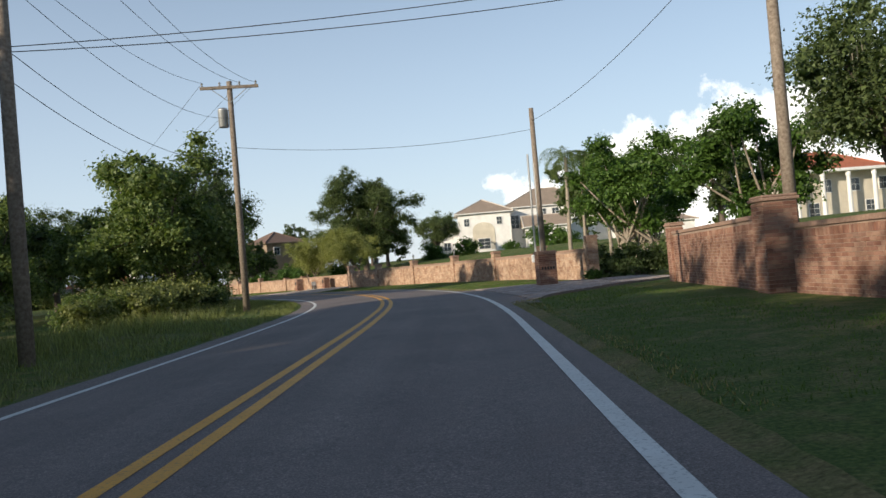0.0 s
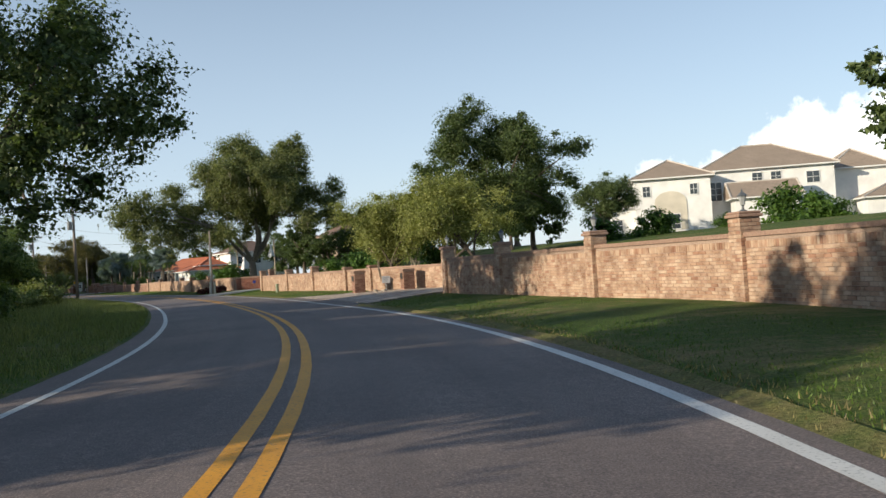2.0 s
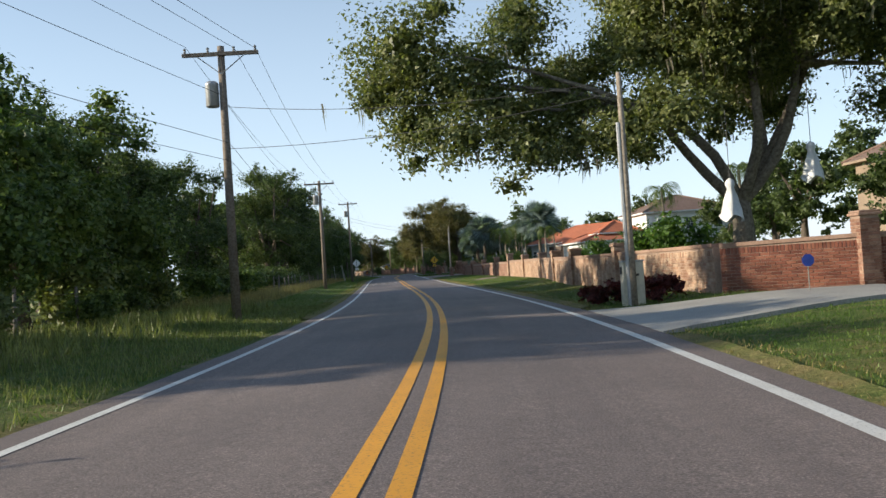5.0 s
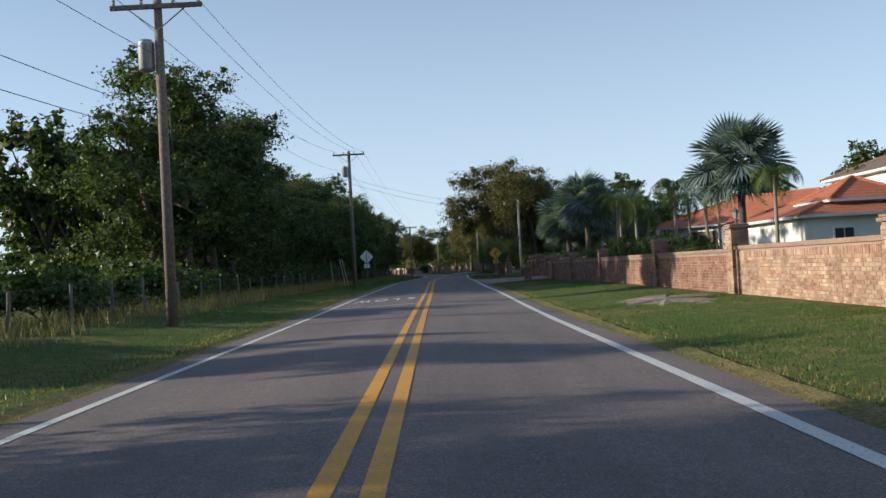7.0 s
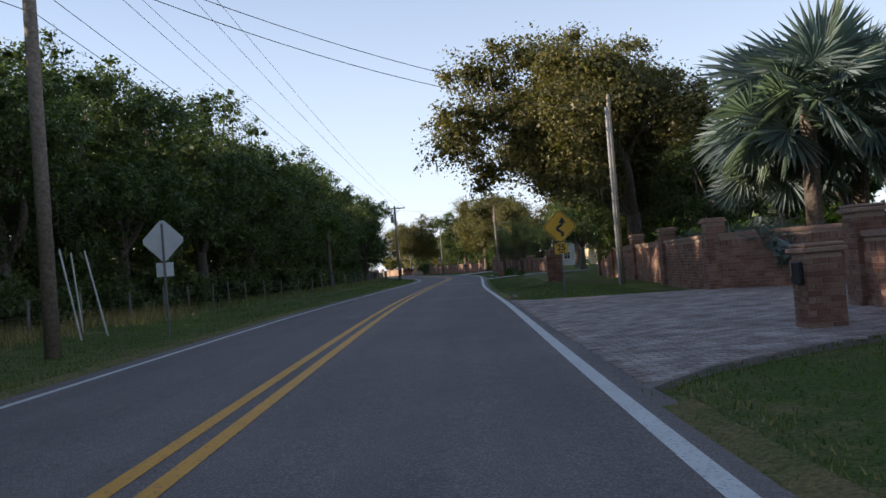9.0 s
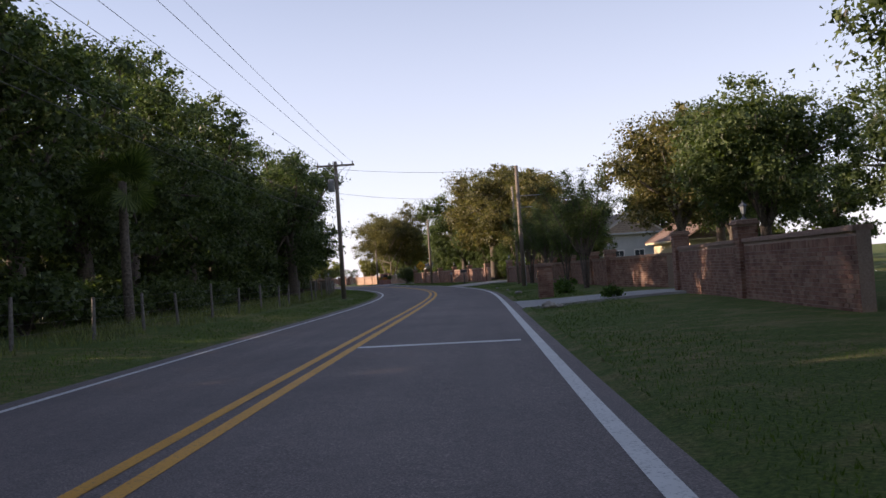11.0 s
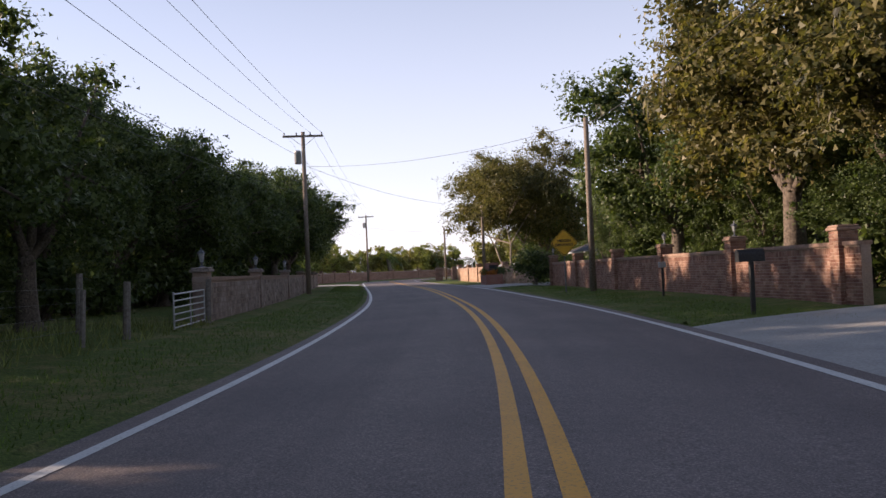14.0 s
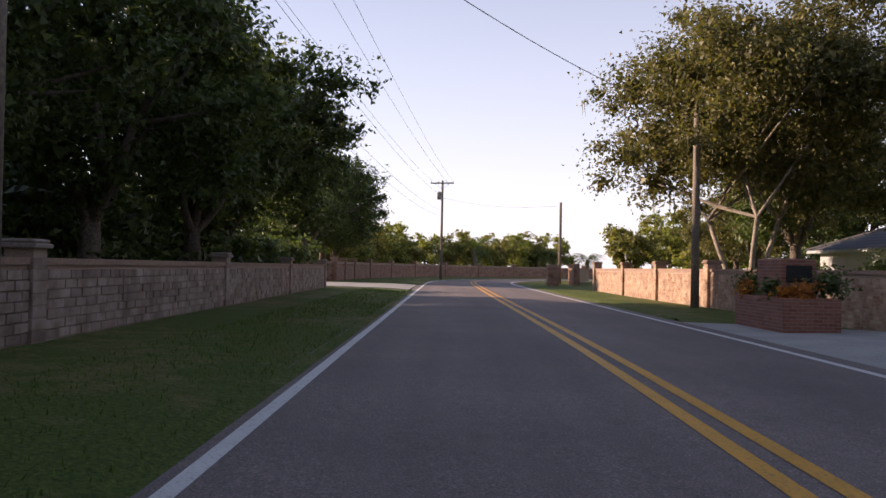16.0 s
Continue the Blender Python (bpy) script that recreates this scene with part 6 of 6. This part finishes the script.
    plate("board", [(-0.23, 0.42), (0.23, 0.42), (0.23, 0.8), (-0.23, 0.8)], SIGN_WHITE, t, -0.02)
    for k in range(3):
        part("line_of_print", box(bmesh.new(), -0.16, 0.16 - 0.05 * k, -0.024, -0.021, 0.7 - 0.09 * k, 0.73 - 0.09 * k), GREY_METAL, t)
    # paint on the road
    for s, d0, d1 in ((244.1, -3.2, -0.1), (257.0, -3.3, -0.1), (326.6, 0.3, 3.25)):
        tagged(strip("cross_bar", s - 0.17, s + 0.17, d0, d1, 0.011, WHITE_PAINT, 0.34), "white bar painted across one lane", "road marking", kind="structure")
    for letter, d, wide in (("S", -0.56, 0.72), ("L", -1.22, 0.80), ("O", -1.85, 0.70), ("W", -2.62, 0.60)):
        c = bpy.data.curves.new("road_letter", "FONT")
        c.body, c.size, c.align_x, c.align_y, c.offset = letter, 1.0, "CENTER", "CENTER", 0.02
        c.materials.append(WHITE_PAINT)
        w = new("road_letter", c)
        o = on_ground(250.0, d, 0.013)
        w.matrix_world = Matrix.Translation(o) @ Matrix.Rotation(heading(249.6) + math.pi, 4, "Z") @ Matrix.Rotation(math.atan(0.012), 4, "Y") @ Matrix.Diagonal((wide, 3.7, 1, 1))
        tagged(w, "long white letter of the word SLOW painted on one lane", "road marking", kind="structure")


build_signs()


# ================= fence, gate and roadside things =================
FENCE_WOOD = two_scale("grey_fence_wood", (0.13, 0.11, 0.095), (0.28, 0.25, 0.22), 16, 1, 0.9, 0.5, 0.008)
WHITE_PLASTIC = two_scale("white_marker", (0.55, 0.54, 0.50), (0.68, 0.67, 0.62), 16, 1, 0.6, 0.1, 0.003)
CREAM_PAINT = two_scale("cream_cabinet_paint", (0.58, 0.53, 0.40), (0.68, 0.63, 0.49), 12, 1, 0.5, 0.1, 0.003)
GREEN_PAINT = two_scale("green_pedestal_paint", (0.20, 0.25, 0.16), (0.30, 0.34, 0.24), 12, 1, 0.6, 0.1, 0.003)
CLOTH = two_scale("white_cloth", (0.66, 0.66, 0.67), (0.80, 0.80, 0.80), 8, 1.5, 0.9, 0.3, 0.02)
ROCK_MAT = two_scale("pale_rock", (0.26, 0.22, 0.18), (0.48, 0.43, 0.36), 7, 1.5, 0.9, 0.9, 0.04)
FLOWER = leaf_material("orange_flower", (0.35, 0.10, 0.02), (0.60, 0.25, 0.05))


def build_fence():
    f = thing("wire_fence", (0, 0, 0), 0, "old wire fence on grey wooden posts along the woods", "fence")
    rng = random.Random(3)
    spots = []
    s = 160.0
    while s < 396:
        if not 190 < s < 222:
            spots.append((s, -9.6 - rng.uniform(-0.15, 0.15) - (0.6 if s < 195 else 0) + 2.1 * smooth(305, 340, s), rng.uniform(1.0, 1.3), rng.uniform(-0.08, 0.08)))
        s += rng.uniform(3.0, 3.8)
    for s, d, h, lean in spots:
        p = on_ground(s, d)
        ob = part("post", tube(bmesh.new(), (0, 0, -0.3), (lean, lean * 0.5, h), 0.055, 0.045, 8), FENCE_WOOD, f)
        ob.matrix_basis = Matrix.Translation(p)
    for z in (0.3, 0.55, 0.8, 1.05):
        c = bpy.data.curves.new("fence_wire", "CURVE")
        c.dimensions, c.bevel_depth = "3D", 0.0025
        runs, last = [], None
        for q in spots:
            if last is None or q[0] - last > 6:
                runs.append([])
            runs[-1].append(q)
            last = q[0]
        for run in runs:
            sp = c.splines.new("POLY")
            sp.points.add(len(run) - 1)
            for k, (s, d, h, lean) in enumerate(run):
                o = on_ground(s, d, z)
                sp.points[k].co = (o.x, o.y, o.z, 1)
        c.materials.append(POST_METAL)
        new("fence_wire", c).parent = f


def farm_gate():
    o = on_ground(402.2, -7.2)
    t = thing("farm_gate", o, heading(401) - radians(90), "grey tubular steel farm gate standing ajar beside the block wall", "gate")
    for k in range(6):
        part("gate_bar", tube(bmesh.new(), (0.05, 0, 0.1 + 0.155 * k), (3.4, 0.2, 0.08 + 0.15 * k), 0.02, 0.02, 8), GREY_METAL, t)
    for x, y in ((0.05, 0), (1.7, 0.1), (3.4, 0.2)):
        part("gate_upright", tube(bmesh.new(), (x, y, 0.04), (x, y, 0.88), 0.022, 0.022, 8), GREY_METAL, t)
    for s, d, h in ((402.45, -7.2, 1.15), (398.2, -8.9, 1.3), (396.6, -7.3, 1.15)):
        p = thing("gate_post", on_ground(s, d), 0, "old leaning wooden gate post", "post", "gate posts")
        part("post", tube(bmesh.new(), (0, 0, -0.3), (0.06, 0.03, h), 0.08, 0.07, 8), FENCE_WOOD, p)


def pillar(name, s, d, w, h, label, kind="brick", box_on=True, bars=False, turn=0.0):
    t = thing(name, on_ground(s, d), heading(s) + turn, label, "pillar", "brick pillars")
    core, skin, cap = pier_meshes(h, w, kind)
    body = new("body", core)
    body.parent = t
    tagged(new("brick_skin", skin), kind="stuff").parent = body
    new("cap", cap).parent = t
    if box_on:
        part("mail_slot", box(bmesh.new(), -w / 2 - 0.05, -w / 2 + 0.001, -0.16, 0.16, h * 0.6, h * 0.6 + 0.3, 0.02), DARK_METAL, t, "black mailbox door")
        part("mail_flag", box(bmesh.new(), -w / 2 - 0.065, -w / 2 - 0.051, 0.11, 0.14, h * 0.6 + 0.1, h * 0.6 + 0.32), CAP, t)
    if bars:
        for k in range(5):
            part("number_bar", box(bmesh.new(), -w * 0.36 + k * w * 0.16, -w * 0.36 + k * w * 0.16 + 0.07, -w / 2 - 0.02, -w / 2 - 0.001, h * 0.5, h * 0.5 + 0.13, 0.004), DARK_METAL, t)
    return t


def hanging_cloth(s, d, z, h, label):
    t = thing("cloth_figure", R(s, d, z), heading(s), label, "hanging decoration", "hanging cloths")
    bm = bmesh.new()
    rings = []
    n = 18
    for i, (r, zz) in enumerate(((0.03, h), (0.13, h - 0.08), (0.16, h - 0.2), (0.10, h - 0.32), (0.2, h * 0.5), (0.28, h * 0.2), (0.34, 0.0))):
        row = []
        for k in range(n):
            a = 2 * math.pi * k / n
            wv = 1 + (0.22 * math.sin(5 * a + i) if i > 2 else 0)
            row.append(bm.verts.new((r * wv * math.cos(a), r * wv * math.sin(a), zz + (0.12 * math.sin(3 * a) if i == 6 else 0))))
        rings.append(row)
    for a, b in zip(rings, rings[1:]):
        for k in range(n):
            bm.faces.new((a[k], b[k], b[(k + 1) % n], a[(k + 1) % n]))
    bm.faces.new(rings[0])
    part("cloth", bm, CLOTH, t, smooth_faces=True)
    part("cord", tube(bmesh.new(), (0, 0, h), (0, 0, h + 2.2), 0.012, 0.012, 5), WIRE_BLACK, t)


def rock(s, d, r, seed):
    bm = bmesh.new()
    bmesh.ops.create_icosphere(bm, subdivisions=3, radius=r)
    for v in bm.verts:
        v.co *= 1 + 0.3 * noise.noise(v.co * (2.2 / r) * 0.6 + Vector((seed, 0, 0)))
        v.co.z *= 0.55
    t = part("rock", bm, ROCK_MAT)
    t.matrix_world = Matrix.Translation(on_ground(s, d, r * 0.25)) @ Matrix.Rotation(seed, 4, "Z")
    tagged(t, "pale weathered rock lying on the grass", "rock", "rocks")


def build_roadside():
    build_fence()
    farm_gate()
    pillar("number_pillar", 91.4, 7.2, 0.8, 1.4, "broad brick pillar with house number plates beside a driveway", box_on=False, bars=True)
    pillar("mailbox_pillar", 145.1, 7.1, 0.6, 1.1, "brick mailbox pillar beside the paved driveway")
    pillar("mailbox_pillar", 142.8, 9.2, 0.62, 1.0, "brick pillar beside the paved driveway")
    pillar("mailbox_pillar", 274.4, 7.1, 0.5, 1.02, "brick mailbox pillar beside the wide driveway")
    pillar("mailbox_pillar", 347.4, 5.3, 0.6, 1.3, "brick mailbox pillar beside the narrow driveway")
    pillar("end_pillar", 493, 6.2, 0.9, 1.55, "square brick pillar standing alone by the road", box_on=False)
    pillar("end_pillar", 309, 7.3, 0.8, 1.3, "square brick pillar by a driveway", box_on=False)
    # utility cabinet
    t = thing("utility_cabinet", on_ground(185.8, 5.35), heading(184), "cream metal utility cabinet with a dark latch", "utility cabinet")
    part("body", box(bmesh.new(), -0.28, 0.28, -0.2, 0.2, -0.1, 1.12, 0.02), CREAM_PAINT, t)
    part("lid", box(bmesh.new(), -0.3, 0.3, -0.22, 0.22, 1.12, 1.16, 0.01), GREY_METAL, t)
    part("latch", box(bmesh.new(), -0.08, 0.14, -0.225, -0.201, 0.74, 0.8, 0.005), DARK_METAL, t)
    part("side_vent", box(bmesh.new(), -0.3, -0.281, -0.1, 0.1, 0.8, 1.0, 0.005), DARK_METAL, t)
    t = thing("cable_pedestal", on_ground(165.7, 6.5), heading(165), "small green cable pedestal on the grass", "pedestal")
    part("shell", lathe(bmesh.new(), [(0.12, -0.1), (0.12, 0.55), (0.135, 0.56), (0.135, 0.6), (0.1, 0.66)], 12), GREEN_PAINT, t)
    for s, d, x in ((284.2, -7.0, -0.3), (285.6, -6.9, -0.35), (287.5, -8.4, -0.15)):
        t = thing("marker_pole", on_ground(s, d), 0, "tall thin white marker pole", "marker pole", "marker poles")
        part("pole", tube(bmesh.new(), (0, 0, -0.2), (x, x, 2.3), 0.028, 0.024, 8), WHITE_PLASTIC, t)
    # mailbox on a post
    t = thing("mailbox", on_ground(399.2, 6.1), heading(399), "black mailbox on a dark post", "mailbox")
    part("post", box(bmesh.new(), -0.05, 0.05, -0.05, 0.05, -0.3, 1.15, 0.01), DARK_METAL, t)
    bm = bmesh.new()
    prof = [(-0.13, 0), (0.13, 0)] + [(0.13 * math.cos(k * math.pi / 8), 0.16 + 0.13 * math.sin(k * math.pi / 8)) for k in range(9)]
    f = bm.faces.new([bm.verts.new((-0.32, y, 1.15 + z)) for y, z in prof])
    r = bmesh.ops.extrude_face_region(bm, geom=[f])
    for v in r["geom"]:
        if isinstance(v, bmesh.types.BMVert):
            v.co.x += 0.6
    bmesh.ops.recalc_face_normals(bm, faces=bm.faces)
    part("mailbox_body", bm, DARK_METAL, t)
    t = thing("mailbox", on_ground(409.5, 6.9), heading(409), "small dark box on a slim post by the wall", "mailbox")
    part("post", box(bmesh.new(), -0.035, 0.035, -0.035, 0.035, -0.3, 1.0, 0.01), DARK_METAL, t)
    part("mailbox_body", box(bmesh.new(), -0.12, 0.12, -0.09, 0.09, 1.0, 1.2, 0.02), GREY_METAL, t)
    # brick planter with flowers
    t = thing("brick_planter", on_ground(444.4, 5.55), heading(443), "stepped red brick planter with a plaque and flowers", "planter")
    part("lower_tier", box(bmesh.new(), -0.62, 0.62, -1.55, 1.55, -0.2, 0.74, 0.02), RED_BRICK_SKIN, t)
    part("upper_tier", box(bmesh.new(), -0.36, 0.42, -0.75, 0.75, 0.735, 1.6, 0.02), RED_BRICK_SKIN, t)
    part("plaque", box(bmesh.new(), -0.26, 0.32, -0.78, -0.751, 1.08, 1.45, 0.01), DARK_METAL, t)
    rng = np.random.default_rng(2)
    bloom = leaf_object("flowering", rng, [((0.0, -1.2, 0.86), 0.28), ((-0.4, -1.1, 0.84), 0.2), ((-0.45, 1.1, 0.88), 0.22)], 700, 0.09, FLOWER, t, "orange flowers")
    tagged(bloom, kind="stuff")
    leaf_object("planter_foliage", rng, [((-0.48, -0.5, 0.95), 0.26), ((0.5, -1.2, 0.98), 0.33), ((-0.2, 1.25, 1.0), 0.34)], 1200, 0.1, OAK_LEAF, t)
    hanging_cloth(190.2, 9.8, 2.2, 1.3, "white cloth hung from the oak as a ghost decoration")
    hanging_cloth(191.6, 13.2, 3.4, 1.3, "white cloth hung from an oak limb as a ghost decoration")
    for s, d, r, k in ((338.7, 4.7, 0.24, 1.0), (338.2, 5.0, 0.13, 2.0), (356.1, 4.65, 0.19, 3.0), (364.5, 4.65, 0.1, 4.0), (371.8, 4.65, 0.12, 5.0), (143.2, 8.0, 0.14, 6.0), (143.7, 7.7, 0.12, 7.0), (144.6, 7.9, 0.15, 8.0), (294, 4.3, 0.1, 9.0)):
        rock(s, d, r, k)
    # pipes and a meter on the pole by the first driveway
    t = thing("cable_riser", on_ground(93.8, 7.5), heading(93), "grey conduits and a white meter box on the pole", "conduit")
    for x, h in ((-0.12, 6.2), (0.14, 5.8)):
        part("conduit", tube(bmesh.new(), (x, -0.02, -0.2), (x, -0.02, h), 0.05, 0.05, 8), GREY_METAL, t)
    part("meter_box", box(bmesh.new(), -0.34, -0.18, -0.12, 0.02, 1.05, 1.4, 0.02), SIGN_WHITE, t)
    for s, d, h in ((185.2, 5.02, 4.8), (296.8, 8.5, 6.9)):
        t = thing("cable_riser", on_ground(s, d), heading(s), "grey conduit strapped to a utility pole", "conduit", "conduits")
        part("conduit", tube(bmesh.new(), (0.1, -0.0, -0.2), (0.1, -0.0, h), 0.06, 0.06, 8), GREY_METAL, t)
    t = thing("pole_brackets", on_ground(370.5, 6.4), heading(370), "two thin steel bracket arms on the pole", "bracket")
    for z in (6.2, 5.4):
        part("bracket_arm", tube(bmesh.new(), (0.12, 0, z), (1.7 if z > 6 else 1.0, 0, z), 0.03, 0.03, 6), GREY_METAL, t)
    t = thing("guy_wire", on_ground(370.5, 6.4), heading(370), "pale guy wire guard beside a utility pole", "guy wire")
    part("guard", tube(bmesh.new(), (0.05, -0.75, -0.1), (0.1, -0.45, 2.0), 0.018, 0.018, 6), GREY_METAL, t)
    part("wire", tube(bmesh.new(), (0.1, -0.45, 2.0), (0.0, 0.0, 6.0), 0.01, 0.01, 5), WIRE_BLACK, t)


def brick_skin_material():
    m, nt, b = material("red_brick_skin")
    geo = nt.nodes.new("ShaderNodeTexCoord").outputs["Object"]
    sep = nt.nodes.new("ShaderNodeSeparateXYZ")
    nt.links.new(geo, sep.inputs[0])
    add = nt.nodes.new("ShaderNodeMath")
    nt.links.new(sep.outputs[0], add.inputs[0])
    nt.links.new(sep.outputs[1], add.inputs[1])
    com = nt.nodes.new("ShaderNodeCombineXYZ")
    nt.links.new(add.outputs[0], com.inputs[0])
    nt.links.new(sep.outputs[2], com.inputs[1])
    br = nt.nodes.new("ShaderNodeTexBrick")
    br.inputs["Scale"].default_value = 1.0
    br.inputs["Brick Width"].default_value, br.inputs["Row Height"].default_value, br.inputs["Mortar Size"].default_value = 0.22, 0.075, 0.006
    br.inputs["Color1"].default_value, br.inputs["Color2"].default_value, br.inputs["Mortar"].default_value = (0.26, 0.09, 0.06, 1), (0.36, 0.15, 0.10, 1), (0.32, 0.26, 0.22, 1)
    nt.links.new(com.outputs[0], br.inputs["Vector"])
    f = noise_tex(nt, 30, coord=geo)
    nt.links.new(mixed(nt, 0.5, br.outputs["Color"], ramp(nt, f, [(0.3, (0.6, 0.6, 0.6)), (0.7, (1, 1, 1))]), "MULTIPLY"), b.inputs["Base Color"])
    b.inputs["Roughness"].default_value = 0.9
    bump(nt, b, br.outputs["Fac"], 0.5, -0.01)
    return m


RED_BRICK_SKIN = brick_skin_material()
build_roadside()


# ================= wires across the road =================
def build_cross_wires():
    def top(s, d, z):
        return on_ground(s, d, z)
    for a, b, sag in (
        ((70, -6.2, 6.2), (73, 9.85, 7.7), 0.25), ((70, -6.2, 6.1), (73, 9.85, 7.4), 0.3),
        ((92, -6.05, 7.2), (93.8, 7.75, 7.4), 0.45), ((73, 9.85, 9.0), (93.8, 7.75, 7.8), 0.6),
        ((191.5, -6.4, 7.0), (185.2, 5.22, 5.9), 0.35), ((191.5, -6.4, 5.6), (185.2, 5.22, 5.6), 0.3),
        ((280, -5.8, 8.6), (296.8, 8.7, 7.2), 0.7), ((280, -5.8, 8.2), (296.8, 8.7, 6.9), 0.8),
        ((368.5, -5.8, 8.6), (370.5, 6.4, 8.1), 0.25), ((368.5, -5.8, 7.0), (378.5, 7.2, 7.3), 0.5), ((370.5, 6.4, 7.9), (378.5, 7.2, 7.4), 0.2),
        ((434.6, -7.3, 8.0), (419, 6.6, 7.8), 0.6), ((434.6, -7.3, 8.0), (455.5, 6.7, 6.8), 0.7), ((515, -4.9, 8.6), (507, 7.8, 7.3), 0.5), ((378.5, 7.2, 7.4), (419, 6.6, 7.7), 0.8),
    ):
        wire_between("overhead_wire", top(*a), top(*b), sag, 0.010, 18)


build_cross_wires()


# ================= single bricks, blocks and pavers =================
def build_pieces():
    shared = {}
    for parent, name, mat, o, turn, side, ln, ht, proud in PIECES:
        key = (name, mat.name, side, round(ln, 2), round(ht, 2))
        if key not in shared:
            V, F = [], []
            if side:
                add_piece(V, F, Vector((0, 0, 0)), Vector((1, 0, 0)), Vector((0, -side, 0)), ln, ht, 0.016 if name == "brick" else 0.03)
                if side < 0:
                    F = [f[::-1] for f in F]
            else:
                hw, hl = ln / 2, ht / 2
                for q, c in ((0.0, 0.006), (-0.03, 0.0)):
                    V += [Vector((y * (hl - c), x * (hw - c), q)) for x, y in ((-1, -1), (1, -1), (1, 1), (-1, 1))]
                F += [(3, 2, 1, 0)] + [(q, (q + 1) % 4, 4 + (q + 1) % 4, 4 + q) for q in range(4)]
            me = bpy.data.meshes.new(name)
            me.from_pydata([tuple(v) for v in V], [], F)
            me.materials.append(mat)
            shared[key] = me
        ob = new(name, shared[key])
        ob.parent = parent
        ob.matrix_basis = Matrix.Translation(o) @ Matrix.Rotation(turn, 4, "Z")


build_pieces()
